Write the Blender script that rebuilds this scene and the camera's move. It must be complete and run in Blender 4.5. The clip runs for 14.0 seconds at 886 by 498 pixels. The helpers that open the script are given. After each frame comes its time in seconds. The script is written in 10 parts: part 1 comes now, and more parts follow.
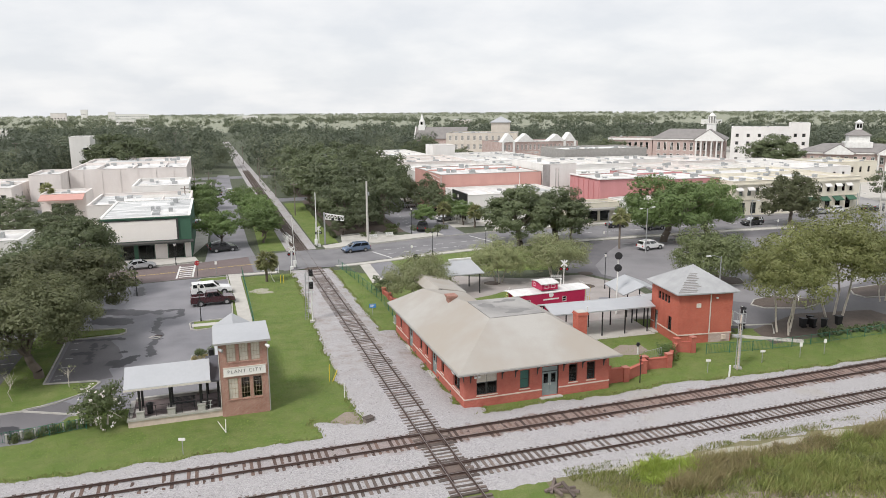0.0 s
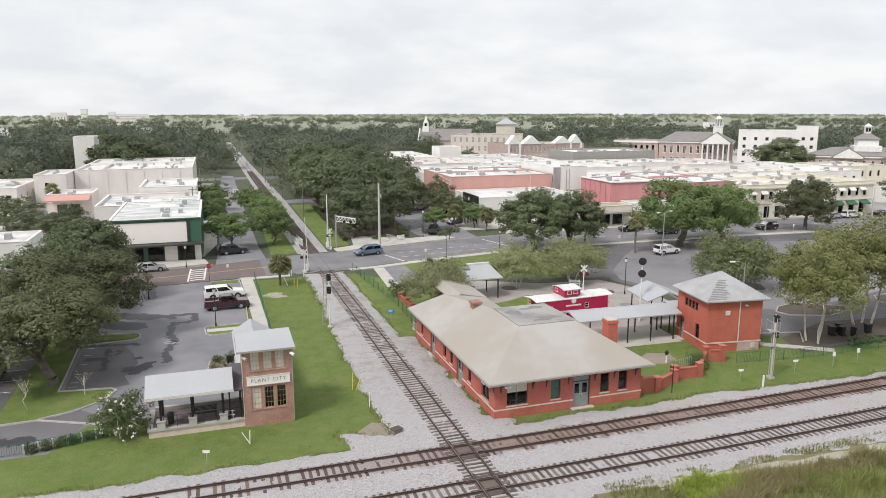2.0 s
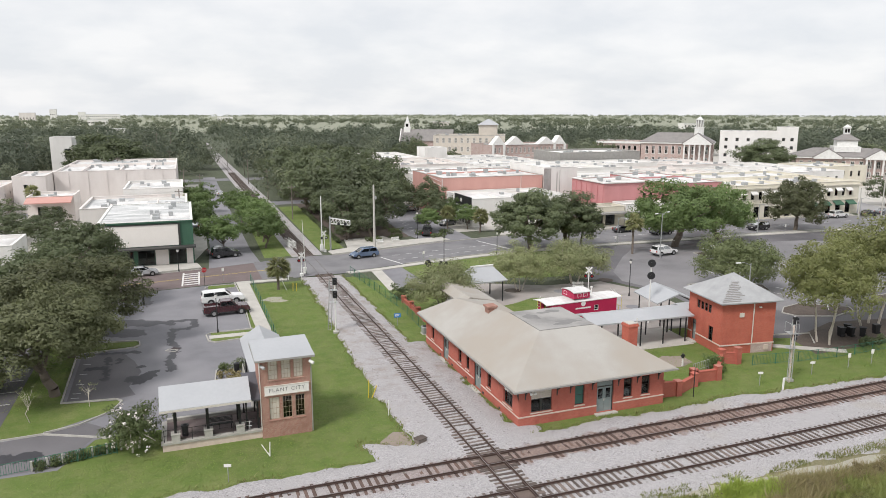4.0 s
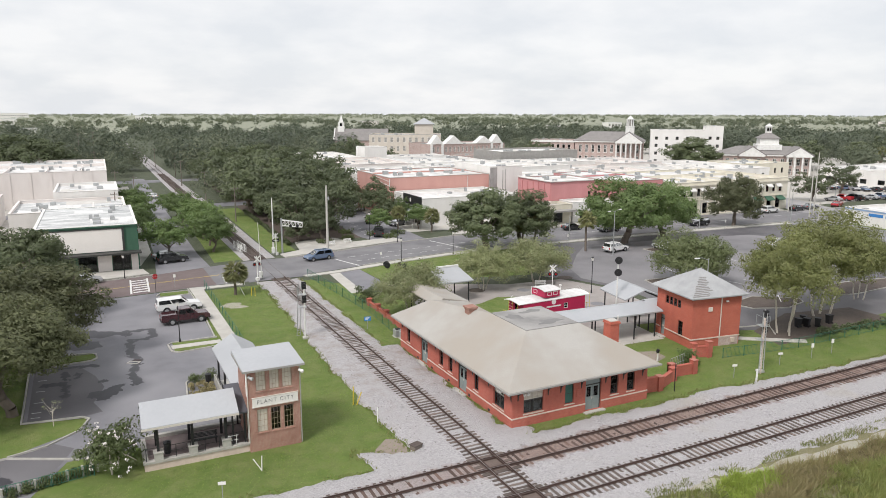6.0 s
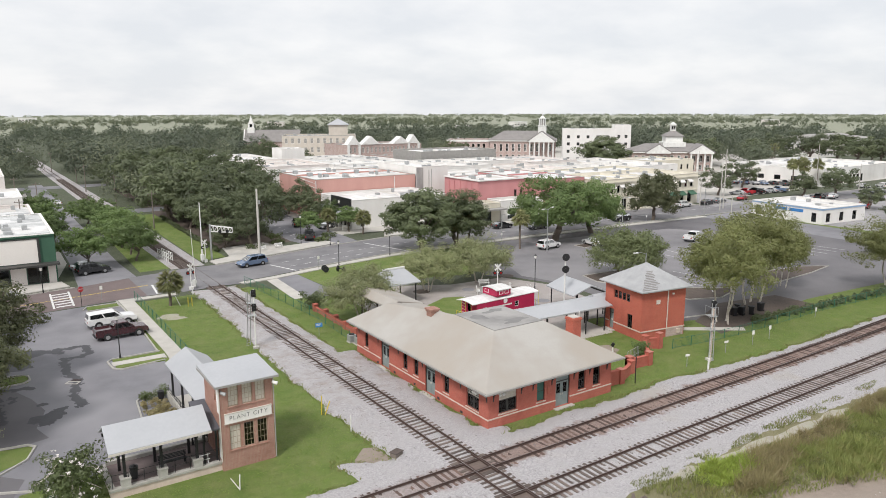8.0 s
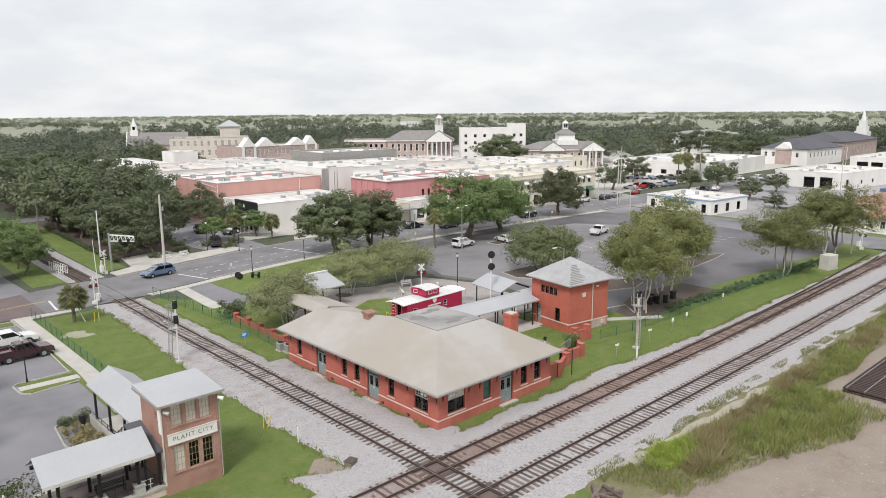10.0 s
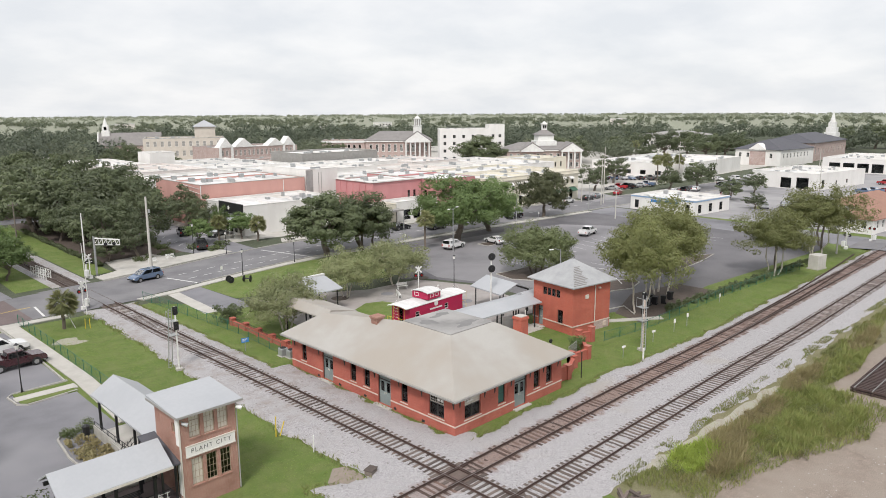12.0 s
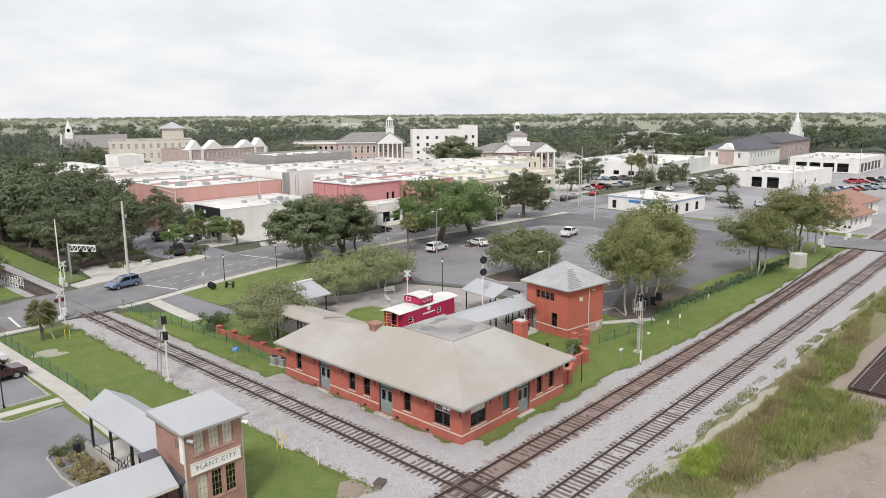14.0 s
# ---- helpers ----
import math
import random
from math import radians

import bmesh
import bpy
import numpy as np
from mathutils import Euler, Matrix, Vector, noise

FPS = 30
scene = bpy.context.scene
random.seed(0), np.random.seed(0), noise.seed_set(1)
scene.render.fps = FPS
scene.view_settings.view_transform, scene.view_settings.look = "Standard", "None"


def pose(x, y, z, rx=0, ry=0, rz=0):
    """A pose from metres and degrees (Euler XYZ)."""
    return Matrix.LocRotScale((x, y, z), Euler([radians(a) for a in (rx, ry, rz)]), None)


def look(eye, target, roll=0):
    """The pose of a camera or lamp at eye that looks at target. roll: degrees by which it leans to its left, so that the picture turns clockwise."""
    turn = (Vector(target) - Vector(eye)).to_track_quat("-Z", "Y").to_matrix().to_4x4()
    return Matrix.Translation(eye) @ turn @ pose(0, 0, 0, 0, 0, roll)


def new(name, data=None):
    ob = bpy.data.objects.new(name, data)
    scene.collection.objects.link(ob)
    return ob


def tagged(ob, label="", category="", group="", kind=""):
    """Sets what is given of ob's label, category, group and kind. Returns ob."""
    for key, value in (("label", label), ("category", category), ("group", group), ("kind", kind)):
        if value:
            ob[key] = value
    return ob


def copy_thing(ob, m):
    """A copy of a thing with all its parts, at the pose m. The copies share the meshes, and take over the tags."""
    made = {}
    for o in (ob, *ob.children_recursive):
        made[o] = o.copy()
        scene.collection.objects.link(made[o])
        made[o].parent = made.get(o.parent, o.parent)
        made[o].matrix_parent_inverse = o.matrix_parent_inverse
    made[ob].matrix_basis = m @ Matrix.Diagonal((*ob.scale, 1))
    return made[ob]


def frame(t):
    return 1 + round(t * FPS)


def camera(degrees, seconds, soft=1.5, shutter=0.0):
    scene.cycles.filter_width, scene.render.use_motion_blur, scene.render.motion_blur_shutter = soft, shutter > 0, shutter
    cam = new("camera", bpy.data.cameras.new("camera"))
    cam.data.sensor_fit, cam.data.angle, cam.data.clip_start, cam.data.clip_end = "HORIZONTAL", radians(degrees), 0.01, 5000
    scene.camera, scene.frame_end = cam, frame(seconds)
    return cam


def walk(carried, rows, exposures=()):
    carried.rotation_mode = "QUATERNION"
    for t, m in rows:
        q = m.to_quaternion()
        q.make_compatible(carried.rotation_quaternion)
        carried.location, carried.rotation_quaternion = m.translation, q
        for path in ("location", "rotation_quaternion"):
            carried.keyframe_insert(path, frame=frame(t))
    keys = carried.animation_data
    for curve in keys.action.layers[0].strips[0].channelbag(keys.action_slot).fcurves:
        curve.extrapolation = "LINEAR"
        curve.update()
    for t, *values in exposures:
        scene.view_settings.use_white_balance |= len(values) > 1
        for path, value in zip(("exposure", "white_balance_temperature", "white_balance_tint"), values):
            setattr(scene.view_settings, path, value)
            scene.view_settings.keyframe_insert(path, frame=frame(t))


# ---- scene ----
cam = camera(63.5, 14.0, soft=0.65)
PATH = [
    (0, (-18.848, -54.071, 25.348), (-18.259, -52.200, 24.957), -0.4),
    (0.5, (-19.197, -53.506, 25.350), (-18.608, -51.634, 24.962), -0.3),
    (1, (-19.617, -52.913, 25.365), (-19.025, -51.042, 24.977), -0.3),
    (1.5, (-20.116, -52.216, 25.328), (-19.525, -50.345, 24.940), -0.2),
    (2, (-20.749, -51.565, 25.375), (-20.157, -49.695, 24.988), -0.1),
    (4.5, (-24.810, -48.235, 25.313), (-24.110, -46.402, 24.927), 0.0),
    (5, (-25.813, -47.620, 25.345), (-25.061, -45.808, 24.958), -0.0),
    (5.5, (-26.894, -46.911, 25.342), (-26.095, -45.119, 24.955), 0.0),
    (6, (-28.022, -46.009, 25.294), (-27.179, -44.238, 24.907), 0.1),
    (6.5, (-29.089, -45.235, 25.292), (-28.195, -43.488, 24.905), 0.0),
    (7, (-30.116, -44.468, 25.323), (-29.162, -42.753, 24.936), 0.0),
    (7.5, (-31.122, -43.664, 25.292), (-30.110, -41.982, 24.905), -0.0),
    (8, (-32.048, -42.942, 25.320), (-30.981, -41.295, 24.933), -0.1),
    (8.5, (-32.867, -42.171, 25.284), (-31.730, -40.571, 24.897), -0.1),
    (9, (-33.634, -41.503, 25.251), (-32.417, -39.963, 24.864), -0.3),
    (11.5, (-36.424, -37.642, 25.267), (-35.081, -36.212, 24.879), -0.3),
    (12, (-36.883, -36.963, 25.340), (-35.521, -35.552, 24.953), -0.3),
    (12.5, (-37.182, -36.169, 25.353), (-35.795, -34.781, 24.967), -0.3),
    (13, (-37.520, -35.504, 25.410), (-36.117, -34.133, 25.024), -0.4),
    (13.5, (-37.787, -34.796, 25.462), (-36.370, -33.439, 25.076), -0.4),
    (14, (-38.035, -34.126, 25.494), (-36.609, -32.778, 25.108), -0.4),
]
walk(cam, [(t, look(eye, aim, roll)) for t, eye, aim, roll in PATH])

# ---- world and light ----
SUN_ELEVATION, SUN_ROTATION = 50, 250
world = bpy.data.worlds.new("overcast_sky")
scene.world = world
world.use_nodes = True
wt = world.node_tree
wt.nodes.clear()


def wnode(kind, **values):
    n = wt.nodes.new(kind)
    for key, value in values.items():
        n.inputs[key].default_value = value
    return n


w_out = wnode("ShaderNodeOutputWorld")
w_bg = wnode("ShaderNodeBackground", Strength=0.80)
w_sky = wnode("ShaderNodeTexSky")
w_sky.sky_type, w_sky.sun_disc = "NISHITA", False
w_sky.sun_elevation, w_sky.sun_rotation = radians(SUN_ELEVATION), radians(SUN_ROTATION)
w_scale = wnode("ShaderNodeVectorMath")
w_scale.operation = "SCALE"
w_scale.inputs["Scale"].default_value = 0.10
w_tc = wnode("ShaderNodeTexCoord")
w_sep = wnode("ShaderNodeSeparateXYZ")
# clouds lie on a flat layer: direction / (height + offset)
w_add = wnode("ShaderNodeMath"); w_add.operation = "ADD"; w_add.inputs[1].default_value = 0.30
w_max = wnode("ShaderNodeMath"); w_max.operation = "MAXIMUM"; w_max.inputs[1].default_value = 0.05
w_dx = wnode("ShaderNodeMath"); w_dx.operation = "DIVIDE"
w_dy = wnode("ShaderNodeMath"); w_dy.operation = "DIVIDE"
w_comb = wnode("ShaderNodeCombineXYZ")
w_n1 = wnode("ShaderNodeTexNoise", Scale=2.6, Detail=6.0, Roughness=0.52)
w_ramp = wnode("ShaderNodeValToRGB")
w_ramp.color_ramp.elements[0].position, w_ramp.color_ramp.elements[0].color = 0.36, (0.755, 0.775, 0.81, 1)
w_ramp.color_ramp.elements[1].position, w_ramp.color_ramp.elements[1].color = 0.64, (0.89, 0.89, 0.90, 1)
w_mix = wnode("ShaderNodeMix"); w_mix.data_type = "RGBA"; w_mix.inputs[0].default_value = 0.93
link = wt.links.new
link(w_tc.outputs["Generated"], w_sep.inputs[0])
link(w_sep.outputs["Z"], w_add.inputs[0]); link(w_add.outputs[0], w_max.inputs[0])
link(w_sep.outputs["X"], w_dx.inputs[0]); link(w_max.outputs[0], w_dx.inputs[1])
link(w_sep.outputs["Y"], w_dy.inputs[0]); link(w_max.outputs[0], w_dy.inputs[1])
link(w_dx.outputs[0], w_comb.inputs[0]); link(w_dy.outputs[0], w_comb.inputs[1])
link(w_comb.outputs[0], w_n1.inputs["Vector"])
link(w_n1.outputs["Fac"], w_ramp.inputs[0])
link(w_sky.outputs[0], w_scale.inputs[0])
link(w_scale.outputs[0], w_mix.inputs[6]); link(w_ramp.outputs[0], w_mix.inputs[7])
link(w_mix.outputs[2], w_bg.inputs["Color"])
link(w_bg.outputs[0], w_out.inputs["Surface"])

sun = new("sun", bpy.data.lights.new("sun", "SUN"))
sun.data.energy, sun.data.angle, sun.data.color = 2.1, radians(14), (1.0, 0.96, 0.93)
sun_way = Vector((-math.cos(radians(SUN_ELEVATION)) * 0.85, -math.cos(radians(SUN_ELEVATION)) * 0.53, math.sin(radians(SUN_ELEVATION))))
sun.matrix_world = look(sun_way * 100, (0, 0, 0))
scene.view_settings.exposure = 0.45

# ---- materials ----
def nodes_of(name):
    m = bpy.data.materials.new(name)
    m.use_nodes = True
    t = m.node_tree
    return m, t, t.nodes["Principled BSDF"]


def mixed(t, fac, a, b, blend="MIX"):
    """A colour mix; fac, a and b are sockets or values."""
    n = t.nodes.new("ShaderNodeMix")
    n.data_type, n.blend_type = "RGBA", blend
    for socket, value in ((n.inputs[0], fac), (n.inputs[6], a), (n.inputs[7], b)):
        if isinstance(value, bpy.types.NodeSocket):
            t.links.new(value, socket)
        elif isinstance(value, (int, float)):
            socket.default_value = value
        else:
            socket.default_value = (*value, 1)
    return n.outputs[2]


def noise_out(t, scale, detail=4, rough=0.6, vec=None, lo=0.35, hi=0.65, stretch=None):
    """A noise from 0 to 1 with its contrast set by lo and hi."""
    n = t.nodes.new("ShaderNodeTexNoise")
    n.inputs["Scale"].default_value, n.inputs["Detail"].default_value, n.inputs["Roughness"].default_value = scale, detail, rough
    v = vec or coords(t)
    if stretch:
        s = t.nodes.new("ShaderNodeVectorMath")
        s.operation = "MULTIPLY"
        s.inputs[1].default_value = stretch
        t.links.new(v, s.inputs[0])
        v = s.outputs[0]
    t.links.new(v, n.inputs["Vector"])
    r = t.nodes.new("ShaderNodeMapRange")
    r.inputs["From Min"].default_value, r.inputs["From Max"].default_value = lo, hi
    t.links.new(n.outputs["Fac"], r.inputs["Value"])
    return r.outputs[0]


def coords(t, kind="Object"):
    for n in t.nodes:
        if n.bl_idname == "ShaderNodeTexCoord":
            return n.outputs[kind]
    return t.nodes.new("ShaderNodeTexCoord").outputs[kind]


def random_out(t, island=False):
    if island:
        return t.nodes.new("ShaderNodeNewGeometry").outputs["Random Per Island"]
    return t.nodes.new("ShaderNodeObjectInfo").outputs["Random"]


def bumped(t, bsdf, height, strength, distance):
    b = t.nodes.new("ShaderNodeBump")
    b.inputs["Strength"].default_value, b.inputs["Distance"].default_value = strength, distance
    t.links.new(height, b.inputs["Height"])
    t.links.new(b.outputs[0], bsdf.inputs["Normal"])


def surface(name, base, dark, grain=20.0, stain=0.6, rough=0.8, metal=0.0, bump=0.15, stain_amount=0.6, tint=None, tint_scale=0.2, streak=None, vary=0.0):
    """A plain surface: fine grain and larger stains between two colours, a slow drift to a third."""
    m, t, b = nodes_of(name)
    fine, broad = noise_out(t, grain, 5), noise_out(t, stain, 5, 0.65, stretch=streak)
    c = mixed(t, 0.0, base, dark)
    amount = t.nodes.new("ShaderNodeMath"); amount.operation = "MULTIPLY"; amount.inputs[1].default_value = stain_amount
    t.links.new(broad, amount.inputs[0])
    t.links.new(amount.outputs[0], c.node.inputs[0])
    f2 = t.nodes.new("ShaderNodeMath"); f2.operation = "MULTIPLY"; f2.inputs[1].default_value = 0.3
    t.links.new(fine, f2.inputs[0])
    c = mixed(t, f2.outputs[0], c, dark)
    if tint:
        c = mixed(t, noise_out(t, tint_scale, 3), c, tint)
    if vary:
        h = t.nodes.new("ShaderNodeHueSaturation")
        r = t.nodes.new("ShaderNodeMapRange")
        r.inputs["To Min"].default_value, r.inputs["To Max"].default_value = 1 - vary, 1 + vary
        t.links.new(random_out(t), r.inputs["Value"])
        t.links.new(r.outputs[0], h.inputs["Value"])
        t.links.new(c, h.inputs["Color"])
        c = h.outputs[0]
    t.links.new(c, b.inputs["Base Color"])
    b.inputs["Roughness"].default_value, b.inputs["Metallic"].default_value = rough, metal
    if bump:
        bumped(t, b, fine, bump, 0.02)
    return m


def brickwork(name, c1, c2, mortar, dark, paint=0.0):
    """Brick courses 0.215 x 0.075 m on upright walls, weathered."""
    m, t, b = nodes_of(name)
    sep, comb, add = (t.nodes.new(k) for k in ("ShaderNodeSeparateXYZ", "ShaderNodeCombineXYZ", "ShaderNodeMath"))
    t.links.new(coords(t), sep.inputs[0])
    t.links.new(sep.outputs["X"], add.inputs[0]); t.links.new(sep.outputs["Y"], add.inputs[1])
    t.links.new(add.outputs[0], comb.inputs[0]); t.links.new(sep.outputs["Z"], comb.inputs[1])
    k = t.nodes.new("ShaderNodeTexBrick")
    for key, value in (("Scale", 1.0), ("Brick Width", 0.215), ("Row Height", 0.075), ("Mortar Size", 0.006), ("Bias", 0.0)):
        k.inputs[key].default_value = value
    k.inputs["Color1"].default_value, k.inputs["Color2"].default_value, k.inputs["Mortar"].default_value = (*c1, 1), (*c2, 1), (*mortar, 1)
    t.links.new(comb.outputs[0], k.inputs["Vector"])
    c = mixed(t, noise_out(t, 0.5, 5, 0.7, lo=0.45, hi=0.8), k.outputs["Color"], dark)
    c = mixed(t, noise_out(t, 9.0, 3, lo=0.5, hi=0.9), c, [x * 0.72 for x in c1])
    c = mixed(t, noise_out(t, 1.4, 6, 0.7, lo=0.62, hi=0.85, stretch=(1, 1, 0.35)), c, [min(1, x * 1.2 + 0.05) for x in c2])
    t.links.new(c, b.inputs["Base Color"])
    b.inputs["Roughness"].default_value = 0.85
    inv = t.nodes.new("ShaderNodeMath"); inv.operation = "SUBTRACT"; inv.inputs[0].default_value = 1.0
    t.links.new(k.outputs["Fac"], inv.inputs[1])
    bumped(t, b, inv.outputs[0], 0.5, 0.01)
    return m


def leafy(name, light, dark, dry=(0.12, 0.10, 0.04), dry_amount=0.12, stand=None, spread=1.0):
    """Leaves that vary one by one (by spread) and by clump; stand = (scale, colour) drifts from tree to tree."""
    m, t, b = nodes_of(name)
    one = maths(t, "ADD", maths(t, "MULTIPLY", random_out(t, True), spread), 0.5 - spread / 2)
    c = mixed(t, one, [x * 1.3 for x in dark], light)
    if stand:
        c = mixed(t, noise_out(t, stand[0], 2, lo=0.42, hi=0.62), c, stand[1])
        c = mixed(t, noise_out(t, stand[0] * 1.7, 2, lo=0.56, hi=0.66), c, dark)
    c = mixed(t, noise_out(t, 0.35, 3), c, [x * 0.84 for x in light])
    less = t.nodes.new("ShaderNodeMath"); less.operation = "MULTIPLY"; less.inputs[1].default_value = dry_amount * 2
    t.links.new(noise_out(t, 1.1, 2, lo=0.5, hi=0.75), less.inputs[0])
    c = mixed(t, less.outputs[0], c, dry)
    h = t.nodes.new("ShaderNodeHueSaturation")
    r = t.nodes.new("ShaderNodeMapRange"); r.inputs["To Min"].default_value, r.inputs["To Max"].default_value = 0.8, 1.2
    t.links.new(random_out(t), r.inputs["Value"]); t.links.new(r.outputs[0], h.inputs["Value"]); t.links.new(c, h.inputs["Color"])
    t.links.new(h.outputs[0], b.inputs["Base Color"])
    b.inputs["Roughness"].default_value = 0.55
    tr = t.nodes.new("ShaderNodeBsdfTranslucent")
    t.links.new(h.outputs[0], tr.inputs["Color"])
    mx = t.nodes.new("ShaderNodeMixShader"); mx.inputs[0].default_value = 0.4
    t.links.new(b.outputs[0], mx.inputs[1]); t.links.new(tr.outputs[0], mx.inputs[2])
    t.links.new(mx.outputs[0], t.nodes["Material Output"].inputs["Surface"])
    return m


def glassy(name, tint):
    m, t, b = nodes_of(name)
    tr, gl, fr, mx = (t.nodes.new(k) for k in ("ShaderNodeBsdfTransparent", "ShaderNodeBsdfGlossy", "ShaderNodeFresnel", "ShaderNodeMixShader"))
    tr.inputs["Color"].default_value = (*tint, 1)
    gl.inputs["Roughness"].default_value = 0.03
    fr.inputs["IOR"].default_value = 1.5
    t.links.new(fr.outputs[0], mx.inputs[0]); t.links.new(tr.outputs[0], mx.inputs[1]); t.links.new(gl.outputs[0], mx.inputs[2])
    t.links.new(mx.outputs[0], t.nodes["Material Output"].inputs["Surface"])
    return m


def car_paint(name, colour, rough=0.25, coat=0.6):
    m, t, b = nodes_of(name)
    c = mixed(t, noise_out(t, 3.0, 4, lo=0.45, hi=0.9), colour, [x * 0.8 + 0.01 for x in colour])
    t.links.new(c, b.inputs["Base Color"])
    b.inputs["Roughness"].default_value, b.inputs["Coat Weight"].default_value, b.inputs["Coat Roughness"].default_value = rough, coat, 0.05
    return m


def grassy(name, a, c2, dry, dirt):
    """Lawn seen from far: mown green with drier and barer patches, in world metres."""
    m, t, b = nodes_of(name)
    c = mixed(t, noise_out(t, 0.12, 5, 0.6), a, c2)
    c = mixed(t, noise_out(t, 0.5, 6, 0.7, lo=0.40, hi=0.74), c, dry)
    c = mixed(t, noise_out(t, 1.1, 6, 0.75, lo=0.52, hi=0.80), c, [x * 0.6 for x in c2])
    c = mixed(t, noise_out(t, 8.0, 4, lo=0.3, hi=0.75), c, [x * 0.78 for x in a])
    c = mixed(t, noise_out(t, 0.22, 6, 0.7, lo=0.66, hi=0.78), c, dirt)
    t.links.new(c, b.inputs["Base Color"])
    b.inputs["Roughness"].default_value = 0.9
    bumped(t, b, noise_out(t, 25.0, 4), 0.6, 0.05)
    return m


def maths(t, op, a, b=0.0):
    n = t.nodes.new("ShaderNodeMath")
    n.operation = op
    for socket, value in zip(n.inputs, (a, b)):
        if isinstance(value, bpy.types.NodeSocket):
            t.links.new(value, socket)
        else:
            socket.default_value = value
    return n.outputs[0]


def gravelly(name):
    """Crushed grey stone; iron dust from braking trains reddens it along the north line and at the crossings."""
    m, t, b = nodes_of(name)
    v = t.nodes.new("ShaderNodeTexVoronoi")
    v.inputs["Scale"].default_value = 13.0
    t.links.new(coords(t), v.inputs["Vector"])
    stone = mixed(t, 0.5, (0.27, 0.26, 0.265), (0.52, 0.50, 0.51))
    bw = t.nodes.new("ShaderNodeSeparateColor")
    t.links.new(v.outputs["Color"], bw.inputs[0])
    t.links.new(bw.outputs[0], stone.node.inputs[0])
    c = mixed(t, noise_out(t, 0.25, 5, 0.65, lo=0.35, hi=0.75), stone, (0.40, 0.385, 0.388))
    c = mixed(t, noise_out(t, 1.2, 5, 0.7, lo=0.60, hi=0.95), c, (0.33, 0.30, 0.285))
    c = mixed(t, noise_out(t, 3.2, 5, 0.8, lo=0.66, hi=0.90), c, (0.20, 0.18, 0.175))
    c = mixed(t, noise_out(t, 0.09, 3, lo=0.62, hi=0.85), c, (0.37, 0.33, 0.27))
    sep = t.nodes.new("ShaderNodeSeparateXYZ")
    t.links.new(coords(t), sep.inputs[0])
    x, y = sep.outputs["X"], sep.outputs["Y"]
    line = maths(t, "ADD", maths(t, "MULTIPLY", x, 0.0187), maths(t, "MULTIPLY", maths(t, "MULTIPLY", x, x), 0.000055))
    wob = maths(t, "MULTIPLY", noise_out(t, 0.9, 4, lo=0.3, hi=0.7), 1.1)
    for offset, reach, start, amount in ((-4.58, 2.0, -22.0, 0.85), (-9.8, 1.5, 22.0, 0.5)):
        away = maths(t, "ABSOLUTE", maths(t, "SUBTRACT", maths(t, "SUBTRACT", y, line), offset))
        inside = maths(t, "SUBTRACT", reach, maths(t, "ADD", away, wob))
        along = maths(t, "MULTIPLY", maths(t, "SUBTRACT", x, start), 0.04)
        k = t.nodes.new("ShaderNodeClamp")
        t.links.new(maths(t, "MULTIPLY", inside, 1.6), k.inputs[0])
        k2 = t.nodes.new("ShaderNodeClamp")
        t.links.new(along, k2.inputs[0])
        k2.inputs["Max"].default_value = amount
        c = mixed(t, maths(t, "MULTIPLY", k.outputs[0], k2.outputs[0]), c, mixed(t, bw.outputs[1], (0.16, 0.105, 0.085), (0.30, 0.205, 0.17)))
    soil = t.nodes.new("ShaderNodeClamp")
    t.links.new(maths(t, "MULTIPLY", maths(t, "SUBTRACT", y, 1.0), 0.08), soil.inputs[0])
    c = mixed(t, maths(t, "MULTIPLY", soil.outputs[0], noise_out(t, 0.45, 6, 0.75, lo=0.47, hi=0.72)), c, mixed(t, bw.outputs[2], (0.21, 0.175, 0.15), (0.36, 0.315, 0.28)))
    t.links.new(c, b.inputs["Base Color"])
    b.inputs["Roughness"].default_value = 0.9
    bumped(t, b, v.outputs["Distance"], 0.9, 0.06)
    return m


M = {}
M["grass"] = grassy("lawn_grass", (0.142, 0.210, 0.038), (0.098, 0.155, 0.028), (0.255, 0.25, 0.105), (0.27, 0.245, 0.15))
M["rough"] = grassy("weedy_ground", (0.19, 0.19, 0.085), (0.25, 0.215, 0.135), (0.32, 0.28, 0.19), (0.40, 0.35, 0.28))
# far fields, with the pale haze over them mixed into the colour
M["field"] = grassy("hazed_pasture", (0.285, 0.300, 0.220), (0.235, 0.255, 0.185), (0.34, 0.34, 0.26), (0.37, 0.35, 0.28))
# floor colour darkened for the shade under the woods, so gaps stay dark
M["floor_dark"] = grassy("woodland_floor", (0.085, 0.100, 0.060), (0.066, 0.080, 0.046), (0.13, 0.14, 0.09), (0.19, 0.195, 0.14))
M["ballast"] = gravelly("railway_ballast")
M["dirt"] = surface("sandy_dirt", (0.33, 0.272, 0.228), (0.165, 0.128, 0.105), grain=9, stain=1.6, bump=1.0, tint=(0.29, 0.245, 0.205), tint_scale=0.4, stain_amount=0.7)
M["sand"] = surface("pale_sand", (0.43, 0.395, 0.35), (0.25, 0.22, 0.185), grain=9, stain=1.1, bump=0.9, tint=(0.36, 0.35, 0.27), tint_scale=0.9)
M["asphalt"] = surface("worn_asphalt", (0.215, 0.212, 0.23), (0.105, 0.103, 0.115), grain=30, stain=0.13, stain_amount=0.8, rough=0.75, bump=0.2, tint=(0.245, 0.24, 0.255), tint_scale=0.08)
